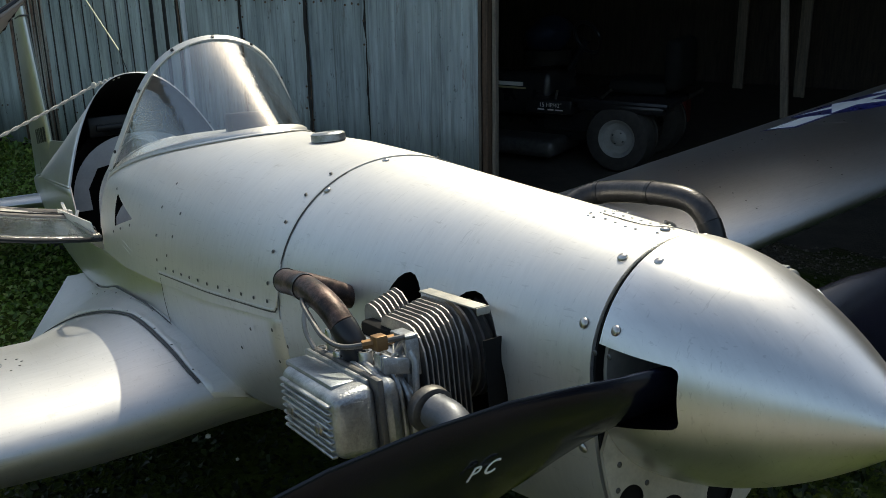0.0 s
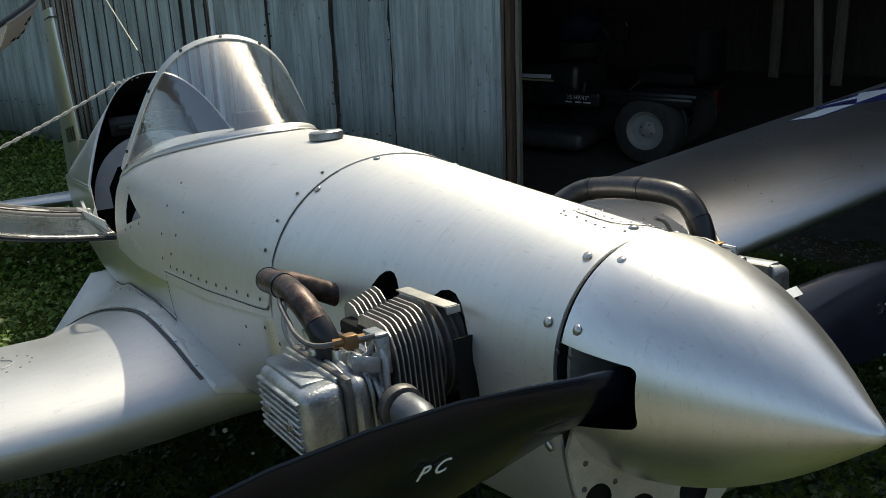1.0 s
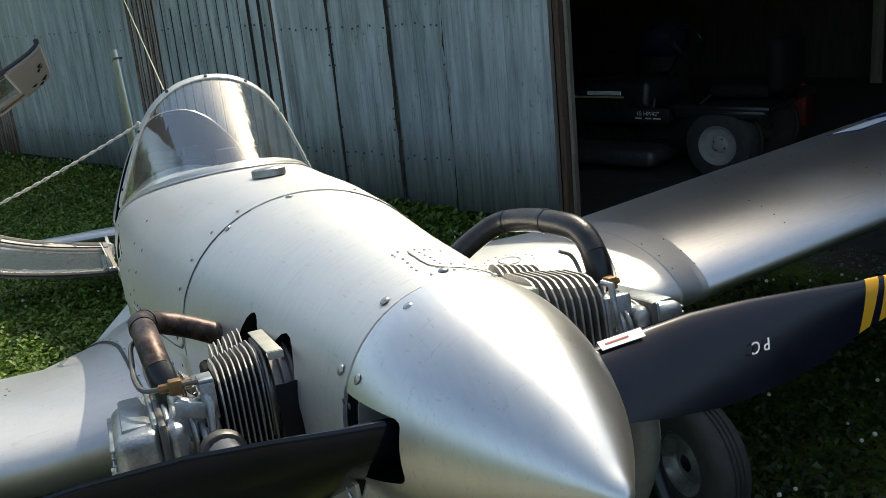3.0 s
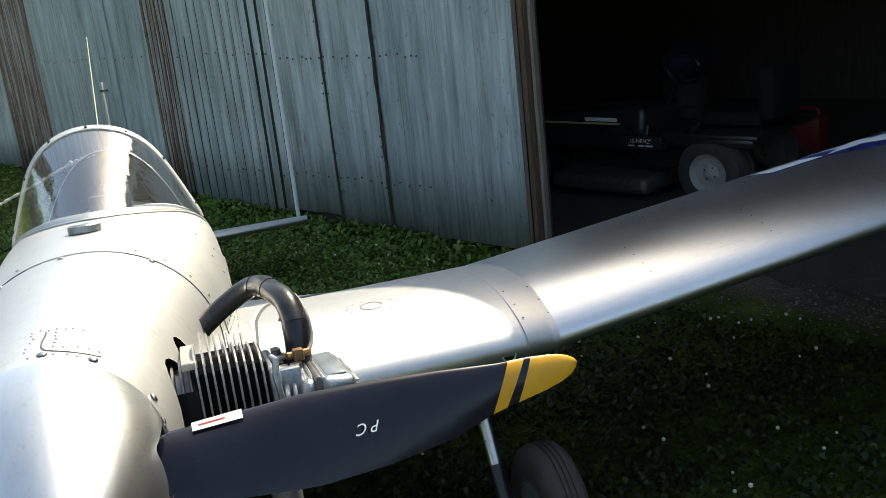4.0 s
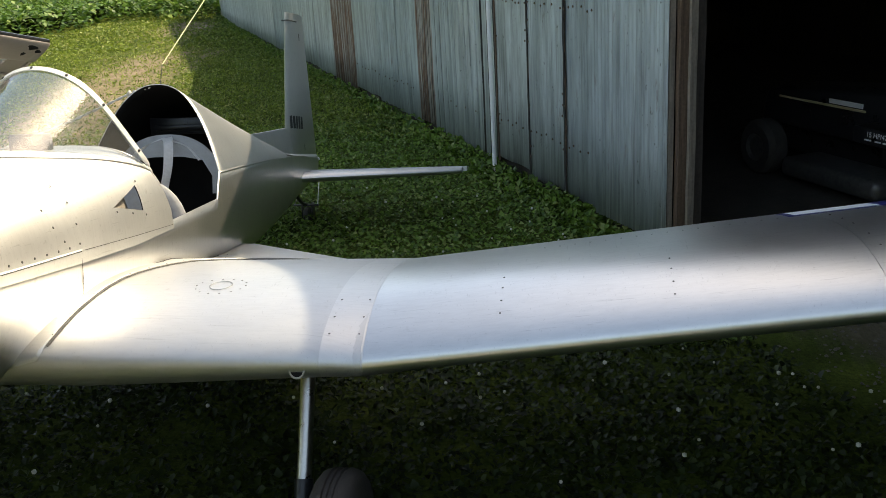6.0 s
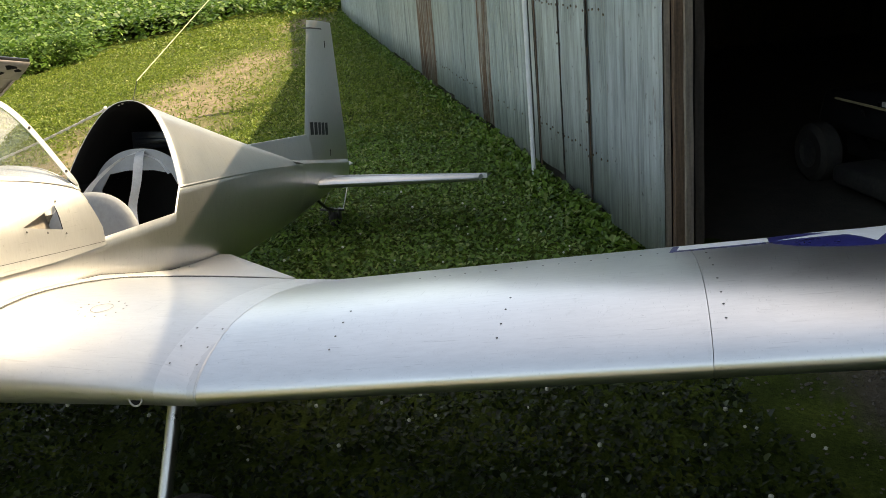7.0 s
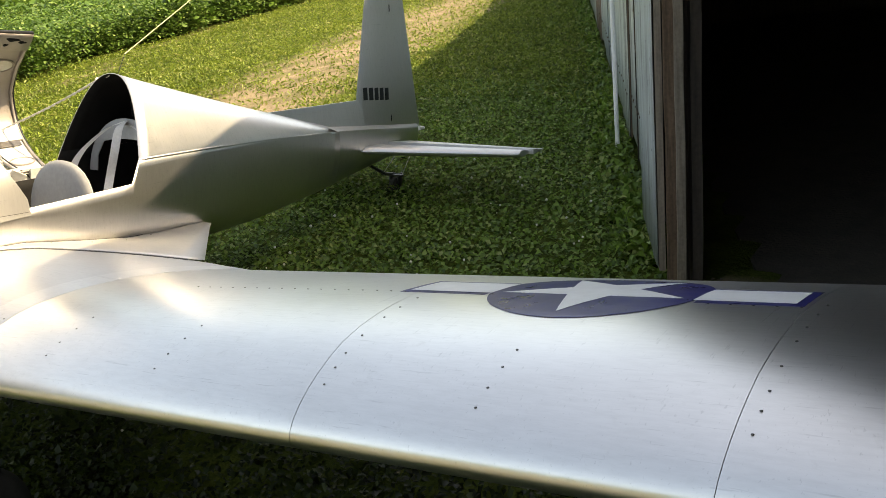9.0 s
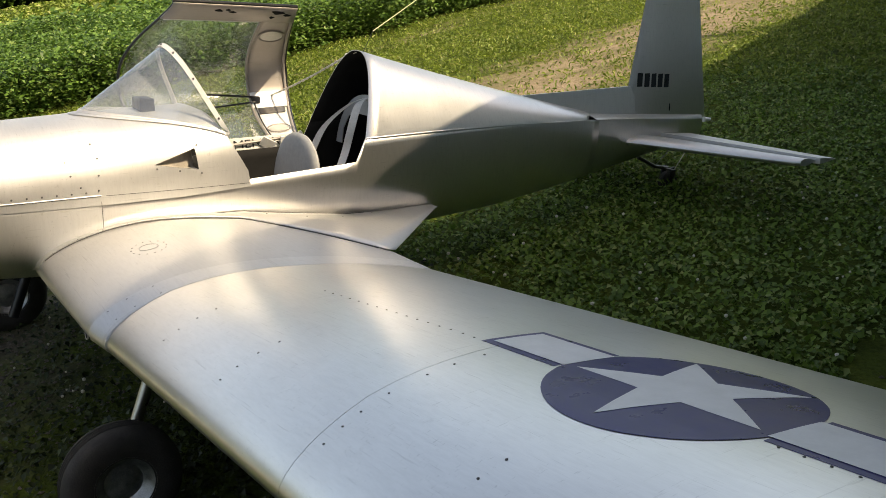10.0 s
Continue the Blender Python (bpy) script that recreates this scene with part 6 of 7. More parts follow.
M_OVAL = plain("oval_patch_paint", (0.52, 0.51, 0.47), 0.5, 0.3, 0.15, 30)
build_canopy()


M_FORMER = plain("former_paint", (0.40, 0.41, 0.42), 0.5, 0.2, 0.12, 25)


def build_cockpit():
    # seat: rounded upholstered back and base
    bm = bmesh.new()
    rings = []
    for k in range(9):
        u = k / 8
        s = 1.985 + 0.055 * u
        g = math.sin(math.pi * (0.12 + 0.76 * u)) ** 0.4
        rings.append([(x * g, s - 0.10 * max(0, -h) * 0.6 + 0.12 * h, -0.10 + h * g) for x, _, h in sup(0.190, 0.185, -0.16, 0.0, 36, 2.2, 3.0)])
    loft(bm, rings, True, True, True)
    part("seat_back", bm, M_FABRIC, plane, "grey upholstered rounded seat back")
    bm = bmesh.new()
    box(bm, (-0.19, 1.62, -0.23), (0.19, 2.02, -0.15), 0.03, seg=3)
    part("seat_cushion", bm, M_FABRIC, plane)
    # white former behind the seat
    bm = bmesh.new()
    outer = sup(0.212, 0.205, -0.10, 0.0, 40, 2.2, 2.4, 2.30, 0, 180, False)
    inner = []
    poly = [(0, 0.165, 0.0), (18, 0.165, 0.06), (45, 0.130, 0.115), (75, 0.055, 0.128), (105, -0.055, 0.128), (135, -0.130, 0.115), (162, -0.165, 0.06), (180, -0.165, 0.0)]
    for k in range(41):
        x, h = lerp_tab(poly, 4.5 * k)
        inner.append((x, 2.30, h))
    loft(bm, [[(x, s + 0.16 * h, h) for x, s, h in outer], [(x, s + 0.16 * h, h) for x, s, h in inner]], False)
    o = part("former", bm, M_FORMER, plane, "white painted former behind the seat", smooth=False)
    o.modifiers.new("thick", "SOLIDIFY").thickness = 0.004
    bm = bmesh.new()
    box(bm, (-0.11, 2.44, 0.20), (0.11, 2.45, 0.26), 0.004)
    box(bm, (-0.09, 2.43, 0.215), (0.09, 2.44, 0.235), 0.004)
    part("shelf", bm, M_BLACK, plane)
    # shoulder straps
    for pts in ([(0.0, 2.33, 0.195), (0.03, 2.27, 0.175), (0.035, 2.235, 0.09), (0.02, 2.215, 0.0), (0.06, 2.16, -0.07)],
                [(0.0, 2.33, 0.195), (-0.05, 2.29, 0.175), (-0.11, 2.24, 0.12), (-0.15, 2.2, 0.06), (-0.17, 2.16, -0.03)],
                [(0.0, 2.33, 0.195), (0.08, 2.33, 0.17), (0.13, 2.32, 0.12)]):
        bm = bmesh.new()
        rows = []
        for i, p in enumerate(curve_pts(pts, 7)):
            w = Vector((0.012, 0.012, 0.006))
            rows.append([p - w, p + w, p + w + Vector((0, 0.002, 0.001)), p - w + Vector((0, 0.002, 0.001))])
        loft(bm, rows, True, True, True)
        part("harness_strap", bm, M_STRAP, plane, "white webbing shoulder strap")
    # instrument panel and glare shield
    bm = bmesh.new()
    loft(bm, [[(x * 0.97, s, h) for x, _, h in sup(0.245, 0.19, -0.16, -0.02, 40, 2.2, 2.6)] for s in (1.36, 1.366)], True, True, True)
    pan = part("instrument_panel", bm, M_BLACK, plane, smooth=False)
    for x0, h0, r in ((-0.12, 0.08, 0.04), (0.0, 0.10, 0.04), (0.12, 0.08, 0.04), (-0.07, 0.0, 0.03), (0.07, 0.0, 0.03)):
        bm = bmesh.new()
        lathe(bm, [(r * 0.85, 1.372), (r, 1.374), (r, 1.366)], 24, "y", (x0, 0, h0), True)
        part("gauge", bm, M_STEEL, pan)
    bm = bmesh.new()
    box(bm, (-0.02, 1.435, 0.190), (0.075, 1.485, 0.252), 0.006, seg=2)
    part("glare_box", bm, M_BLACK, plane)
    # whip antenna
    bm = bmesh.new()
    tube(bm, [(0.0, 2.312, 0.368), (-0.006, 2.36, 0.445)], 0.0012, 6)
    whip_foot = part("whip_antenna", bm, M_BLACK, plane, "thin whip antenna on a dark foot")
    bm = bmesh.new()
    tube(bm, [(-0.006, 2.36, 0.445), (-0.006, 2.69, 0.640), (-0.006, 3.02, 0.835)], [0.0021, 0.0019, 0.0016], 6)
    part("whip", bm, M_WHIP, whip_foot, "pale yellowish whip")


M_WHIP = plain("antenna_cover", (0.56, 0.56, 0.34), 0.5, 0, 0.15, 40)
build_cockpit()


def build_tailwheel():
    bm = bmesh.new()
    c = (0.0, 4.02, -0.335)
    lathe(bm, [(0.02, -0.018), (0.045, -0.02), (0.056, -0.012), (0.058, 0.0), (0.056, 0.012), (0.045, 0.02), (0.02, 0.018)], 28, "x", c, True)
    w = part("tail_wheel", bm, M_RUBBER, plane, "small black tail wheel")
    bm = bmesh.new()
    tube(bm, [(0.0, 3.80, -0.185), (0.0, 3.92, -0.245), (0.0, 4.02, -0.265)], 0.009, 8)
    box(bm, (-0.032, 4.0, -0.345), (-0.024, 4.04, -0.255), 0.002)
    box(bm, (0.024, 4.0, -0.345), (0.032, 4.04, -0.255), 0.002)
    box(bm, (-0.07, 3.98, -0.268), (0.07, 4.0, -0.258), 0.002)
    part("tail_spring", bm, M_BLACK, plane)
    for side in (-1, 1):
        bm = bmesh.new()
        tube(bm, [(side * 0.065, 3.99, -0.262), (side * 0.04, 4.15, -0.11)], 0.003, 6)
        part("steering_spring", bm, M_STEEL, plane)
    bm = bmesh.new()
    cyl(bm, (0, 4.25, -0.035), (0, 4.30, -0.040), 0.014, 12, 0.008)
    part("tail_light", bm, M_WHITE, plane, "small pale tail lamp")


build_tailwheel()


def skew_tail():
    """The rear fuselage is built a little askew, towards the starboard side."""
    def drift(y):
        return -0.026 * max(0.0, y - 1.75)

    def stretch(y):
        return 0.034 * max(0.0, y - 2.4)
    bpy.context.view_layer.update()
    seen = set()
    todo = [o for o in plane.children if o.name != "canopy"]
    while todo:
        ob = todo.pop()
        todo += list(ob.children)
        if ob.type != "MESH":
            continue
        if ob.data.users > 1 or ob.matrix_local.translation.length > 1e-6:
            if ob.parent == plane or ob.parent.matrix_local.translation.length < 1e-6:
                m = ob.matrix_local.copy()
                m.translation.x += drift(m.translation.y)
                m.translation.y += stretch(m.translation.y)
                ob.matrix_local = m
            continue
        if ob.data.name in seen:
            continue
        seen.add(ob.data.name)
        for v in ob.data.vertices:
            v.co.x += drift(v.co.y)
            v.co.y += stretch(v.co.y)


skew_tail()


# ---- barn interior ----
def frame_at(u, out, z):
    p = on_wall(u, out, z)
    return Matrix.Translation(p) @ Matrix.Rotation(math.atan2(WALL_D.y, WALL_D.x), 4, "Z")


M_TRACTOR = plain("tractor_black", (0.02, 0.02, 0.022), 0.3, 0, 0.3, 12)
# Rim, tarp, can and drum colours are dimmed for the unlit barn.
M_RIMW = plain("pale_rim", (0.34, 0.34, 0.32), 0.5, 0, 0.15, 20)
M_GOLD = plain("pale_gold", (0.55, 0.48, 0.28), 0.5, 0, 0.1, 20)
M_BLUE = plain("faded_blue", (0.015, 0.03, 0.07), 0.6, 0, 0.2, 15)
M_RED_DIM = plain("dusty_red", (0.17, 0.015, 0.012), 0.6, 0, 0.3, 20)
M_DRUM = plain("dusty_dark_steel", (0.05, 0.047, 0.043), 0.7, 0.2, 0.4, 15)
FL = -0.055


def build_tractor():
    base = frame_at(-0.357, -1.60, FL)
    tr = tagged(empty("lawn_tractor", base), "black ride-on lawn tractor parked inside the barn", "lawn tractor")

    def add(name, bm, m, parent=None, label="", smooth=True, angle=35):
        return part(name, bm, m, parent or tr, label, smooth, angle)
    # x runs forward, -y is away from the yard, z up; near side at y = +0.28
    for y, nm in ((0.24, "wheel"), (-0.30, "wheel")):
        w = 0.10
        bm = bmesh.new()
        prof = [(0.108, -w), (0.15, -w * 1.05), (0.19, -w * 0.95), (0.208, -w * 0.6)]
        prof += [(0.212, -w * 0.3), (0.205, -w * 0.25), (0.212, 0), (0.205, w * 0.25), (0.212, w * 0.3), (0.208, w * 0.6), (0.19, w * 0.95), (0.15, w * 1.05), (0.108, w)]
        lathe(bm, prof, 40, "y", (0, y, 0.212))
        ty = add("rear_tyre", bm, M_RUBBER, None, "fat black rear tyre")
        bm = bmesh.new()
        e = w if y > 0 else -w
        lathe(bm, [(0.108, e), (0.114, e * 1.02), (0.106, e * 0.9), (0.09, e * 0.72), (0.05, e * 0.66), (0.03, e * 0.8), (0.018, e * 0.85), (0.0005, e * 0.85)], 36, "y", (0, y, 0.212))
        add("rim", bm, M_RIMW, ty, "pale cream steel rim")
        for k in range(4):
            bm = bmesh.new()
            a = k * math.pi / 2 + 0.5
            cyl(bm, (0.035 * math.cos(a), y + e * 0.66, 0.212 + 0.035 * math.sin(a)), (0.035 * math.cos(a), y + e * 0.78, 0.212 + 0.035 * math.sin(a)), 0.006, 6)
            add("lug_nut", bm, M_BLACK, ty)
    for y in (0.28, -0.34):
        bm = bmesh.new()
        w = 0.065
        lathe(bm, [(0.08, -w), (0.13, -w), (0.158, -w * 0.6), (0.163, 0), (0.158, w * 0.6), (0.13, w), (0.08, w)], 32, "y", (1.36, y, 0.163))
        ty = add("front_tyre", bm, M_RUBBER)
        bm = bmesh.new()
        e = w if y > 0 else -w
        lathe(bm, [(0.08, e), (0.06, e * 0.8), (0.02, e * 0.9), (0.0005, e * 0.9)], 28, "y", (1.36, y, 0.163))
        add("rim", bm, M_CASTD, ty)
    bm = bmesh.new()
    vs = box(bm, (0.50, -0.26, 0.28), (1.50, 0.22, 0.56), 0.05, seg=3)
    for v in vs:
        if v.co.z > 0.45:
            v.co.z -= 0.08 * max(0, v.co.x - 0.6) / 0.9
            v.co.y = -0.02 + (v.co.y + 0.02) * 0.9
    hood = add("hood", bm, M_TRACTOR, None, "black sheet metal hood")
    bm = bmesh.new()
    box(bm, (0.66, 0.214, 0.450), (1.32, 0.224, 0.461), 0.001)
    add("stripe", bm, M_GOLD, hood, "pale gold hood stripe", False)
    bm = bmesh.new()
    box(bm, (0.68, 0.214, 0.468), (0.92, 0.223, 0.492), 0.001)
    add("name_bar", bm, M_WHITE, hood, "plain pale lettering bar", False)
    bm = bmesh.new()
    box(bm, (-0.30, -0.40, 0.40), (0.30, 0.34, 0.44), 0.02)
    box(bm, (-0.28, 0.13, 0.36), (0.27, 0.34, 0.43), 0.03)
    add("fender", bm, M_TRACTOR)
    bm = bmesh.new()
    box(bm, (0.20, -0.22, 0.20), (0.55, 0.20, 0.42), 0.02)
    box(bm, (0.10, -0.15, 0.13), (1.36, 0.12, 0.26), 0.02)
    add("chassis", bm, M_TRACTOR)
    bm = bmesh.new()
    box(bm, (0.40, -0.50, 0.05), (1.12, 0.36, 0.16), 0.04, seg=3)
    add("mower_deck", bm, M_CASTD)
    bm = bmesh.new()
    vs = box(bm, (-0.22, -0.20, 0.45), (0.14, 0.16, 0.53), 0.03, seg=3)
    vs = box(bm, (-0.30, -0.20, 0.48), (-0.20, 0.16, 0.78), 0.04, seg=3)
    add("seat", bm, M_DARK, None, "worn black seat")
    bm = bmesh.new()
    tube(bm, [(0.47, -0.02, 0.55), (0.36, -0.02, 0.74)], 0.02, 10)
    add("steering_column", bm, M_BLACK)
    bm = bmesh.new()
    pts = [Vector((0.35, -0.02, 0.76)) + Vector((0.05 * math.cos(a) , 0.17 * math.sin(a), 0.10 * math.cos(a) * 0.9)) for a in np.linspace(0, 2 * math.pi, 33)]
    tube(bm, pts, 0.012, 8, False)
    add("steering_wheel", bm, M_BLACK)
    for x0, z0, x1, z1 in ((0.12, 0.44, 0.05, 0.50), (0.42, 0.40, 0.40, 0.47)):
        bm = bmesh.new()
        tube(bm, [(x0, 0.30, z0), (x1, 0.31, z1)], 0.008, 8)
        add("lever", bm, M_STEEL)
    bm = bmesh.new()
    box(bm, (0.29, 0.15, 0.33), (0.60, 0.3465, 0.415), 0.012, seg=2)
    add("side_panel", bm, M_TRACTOR)
    # small capacity lettering on the side
    cu = bpy.data.curves.new("decal", "FONT")
    cu.body, cu.size, cu.extrude, cu.align_x = '15 HP/42"', 0.036, 0.0004, "CENTER"
    tmp = new("decal", cu)
    bpy.context.view_layer.update()
    me = bpy.data.meshes.new_from_object(tmp.evaluated_get(bpy.context.evaluated_depsgraph_get()))
    bpy.data.objects.remove(tmp)
    for v in me.vertices:
        v.co = Vector((0.43 - v.co.x, 0.3470 + v.co.z, 0.372 + v.co.y))
    me.materials.append(M_WHITE)
    ob = new("lettering", me)
    ob.parent = tr
    for k, wd in enumerate((0.05, 0.04, 0.045)):
        bm = bmesh.new()
        box(bm, (0.345 + 0.062 * k, 0.3470, 0.352), (0.345 + 0.062 * k + wd, 0.3477, 0.360))
        add("decal_bar", bm, M_WHITE, None, "plain pale lettering bar", False)


build_tractor()


def simple_thing(name, bm, m, label, category, mw):
    ob = part(name, bm, m, None, label)
    ob.matrix_world = mw
    tagged(ob, label, category)
    return ob


def build_barn_clutter():
    # red fuel can
    can = tagged(empty("fuel_can", frame_at(-0.13, -3.0, FL)), "red plastic fuel can on the barn floor", "fuel can")
    bm = bmesh.new()
    box(bm, (-0.13, -0.09, 0.0), (0.13, 0.09, 0.25), 0.025, seg=3)
    part("body", bm, M_RED_DIM, can)
    bm = bmesh.new()
    tube(bm, curve_pts([(-0.09, 0, 0.25), (-0.07, 0, 0.29), (0.05, 0, 0.29), (0.08, 0, 0.25)], 5), 0.013, 8)
    part("handle", bm, M_RED_DIM, can)
    bm = bmesh.new()
    cyl(bm, (0.10, 0, 0.24), (0.15, 0, 0.31), 0.02, 12)
    part("spout", bm, M_GOLD, can)
    # leaning boards and studs
    for u, o, lean, w in ((-1.05, -2.6, 0.28, 0.05), (-0.75, -4.6, 0.0, 0.09), (-0.15, -4.9, 0.0, 0.09), (-2.1, -4.8, 0.0, 0.09)):
        bm = bmesh.new()
        loft(bm, [[(-w / 2 + lean * z * 0.3, -0.02, z), (w / 2 + lean * z * 0.3, -0.02, z), (w / 2 + lean * z * 0.3, 0.02, z), (-w / 2 + lean * z * 0.3, 0.02, z)] for z in (0, 1.2, 2.4)], True, True, True)
        ob = simple_thing("timber_post" if lean == 0 else "leaning_board", bm, M_WOODG, "dusty timber post inside the dark barn" if lean == 0 else "grey board leaning inside the dark barn", "post" if lean == 0 else "board", frame_at(u, o, FL))
    bm = bmesh.new()
    box(bm, (-0.75, -0.02, 1.25), (0.75, 0.02, 1.33), 0.003)
    beam = simple_thing("cross_rail", bm, M_WOODG, "rough horizontal rail nailed between barn posts", "rail", frame_at(-0.9, -4.55, FL))
    # drum and blue bundle
    bm = bmesh.new()
    lathe(bm, [(0.0005, 0), (0.2, 0), (0.21, 0.01), (0.205, 0.2), (0.212, 0.21), (0.205, 0.22), (0.205, 0.42), (0.21, 0.44), (0.0005, 0.44)], 28, "z")
    simple_thing("metal_drum", bm, M_DRUM, "dark metal drum standing in the barn", "drum", frame_at(1.19, -3.6, FL))
    bm = bmesh.new()
    bmesh.ops.create_icosphere(bm, subdivisions=3, radius=0.2)
    for v in bm.verts:
        v.co *= 1 + 0.35 * noise.noise(v.co * 6)
        v.co.z = max(-0.12, v.co.z * 0.8)
    simple_thing("folded_tarp", bm, M_BLUE, "crumpled blue tarpaulin lying on a drum", "tarpaulin", frame_at(1.19, -3.6, FL + 0.44 + 0.12))


build_barn_clutter()


# ---- plants ----
def leaf_build(lo, hi, pale_leaf=(0.2, 0.2, 0.05)):
    def build(t, b):
        g = t.nodes.new("ShaderNodeNewGeometry")
        # one leaf in ten is pale, for light markings and painted leaf highlights
        c = ramp(t, g.outputs["Random Per Island"], [(0.0, lo), (0.72, hi), (0.88, hi), (0.90, pale_leaf), (1.0, pale_leaf)])
        f = ramp(t, noise_tex(t, 1.3, 4, 0.6), [(0.3, (0.75, 0.78, 0.7)), (0.7, (1.15, 1.1, 1.0))])
        c = mixc(t, 1.0, c, f, "MULTIPLY")
        t.links.new(c, b.inputs["Base Color"])
        b.inputs["Roughness"].default_value = 0.5
        b.inputs["Specular IOR Level"].default_value = 0.35
        b.inputs["Subsurface Weight"].default_value = 0.0
        tl = t.nodes.new("ShaderNodeBsdfTranslucent")
        t.links.new(c, tl.inputs[0])
        mx = t.nodes.new("ShaderNodeMixShader")
        mx.inputs[0].default_value = 0.3
        t.links.new(b.outputs[0], mx.inputs[1])
        t.links.new(tl.outputs[0], mx.inputs[2])
        t.links.new(mx.outputs[0], t.nodes["Material Output"].inputs[0])
    return build


# Near-black greens put the shade round the wing into the leaf colour.
M_CLOVER_SHADED = mat("clover_leaf", leaf_build((0.008, 0.017, 0.004), (0.030, 0.052, 0.011), (0.075, 0.105, 0.038)))
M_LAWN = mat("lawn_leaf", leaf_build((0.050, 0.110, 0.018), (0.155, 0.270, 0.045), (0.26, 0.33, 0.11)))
# Lighter yellow-greens put sunshine into the colour of the open grass.
M_YARD_SUNLIT = mat("yard_leaf", leaf_build((0.085, 0.140, 0.024), (0.230, 0.315, 0.060), (0.33, 0.36, 0.13)))
M_CROP = mat("bean_leaf", leaf_build((0.032, 0.085, 0.016), (0.115, 0.225, 0.045), (0.22, 0.32, 0.10)))
M_FLOWER = plain("clover_flower", (0.62, 0.60, 0.52), 0.8, 0, 0.15, 200)
rng = np.random.default_rng(7)


def heights(xy):
    return np.array([ground_height(x, y) for x, y in xy])


def quads(name, centre, size, tilt, material, label, category, shape=0.75, fold=0.25):
    """One mesh of many small leaves, each a folded pair of triangles."""
    n = len(centre)
    az = rng.uniform(0, 2 * np.pi, n)
    el = rng.normal(0, tilt, n)
    d = np.stack([np.cos(az) * np.cos(el), np.sin(az) * np.cos(el), np.sin(el)], 1)
    w = np.stack([-np.sin(az), np.cos(az), rng.normal(0, 0.35, n)], 1)
    s = size[:, None]
    up = np.array([0, 0, 1.0]) * s * fold
    v = np.empty((n, 4, 3))
    v[:, 0] = centre - d * s * 0.5
    v[:, 1] = centre + w * s * 0.5 * shape + up
    v[:, 2] = centre + d * s * 0.5
    v[:, 3] = centre - w * s * 0.5 * shape + up
    me = bpy.data.meshes.new(name)
    me.vertices.add(4 * n)
    me.vertices.foreach_set("co", v.ravel())
    idx = np.arange(4 * n).reshape(n, 4)
    tris = np.concatenate([idx[:, [0, 1, 2]], idx[:, [0, 2, 3]]], 1).reshape(-1, 3)
    me.loops.add(tris.size)
    me.loops.foreach_set("vertex_index", tris.ravel().astype(np.int32))
    me.polygons.add(len(tris))
    me.polygons.foreach_set("loop_start", np.arange(0, tris.size, 3, dtype=np.int32))
    me.update(calc_edges=True)
    me.materials.append(material)
    return tagged(new(name, me), label, category, kind="stuff")


def wall_coords(x, y):
    qx, qy = x - WALL_A.x, y - WALL_A.y
    return qx * WALL_D.x + qy * WALL_D.y, qx * WALL_N.x + qy * WALL_N.y


def scatter(n, x0, x1, y0, y1, keep):
    x, y = rng.uniform(x0, x1, n), rng.uniform(y0, y1, n)
    m = np.array([rng.random() < keep(a, b) for a, b in zip(x, y)])
    return np.stack([x[m], y[m]], 1)


def lawn_keep(x, y):
    u, o = wall_coords(x, y)
    if u < -0.15:
        if o < 0.25:
            return 0.0
    elif o < 0.03:
        return 0.0
    clump = 0.55 + 0.6 * noise.noise((x * 2.2, y * 2.2, 3.1))
    return max(0.05, min(1, clump + 0.25)) * (1 - 0.84 * bare(x, y))


def crop_edge(y):
    tab = [(-40.0, -6.2), (2.7, -6.1), (5.2, -6.9), (9.4, -7.8), (15.7, -9.3), (17.5, -8.9), (60.0, -8.9)]
    return lerp_tab(tab, y)[0]


def in_track(x, y):
    """A mown strip that parts the bean field."""
    return y < 12 and -23.0 < x < -13.3 - 0.38 * (y - 3.4)


def in_crop(x, y):
    if in_track(x, y):
        return False
    return x < crop_edge(y) + 0.25 * noise.noise((x, y, 8)) or y > 19.3 + 0.8 * max(0, x + 7) + 0.3 * noise.noise((x, y, 2))


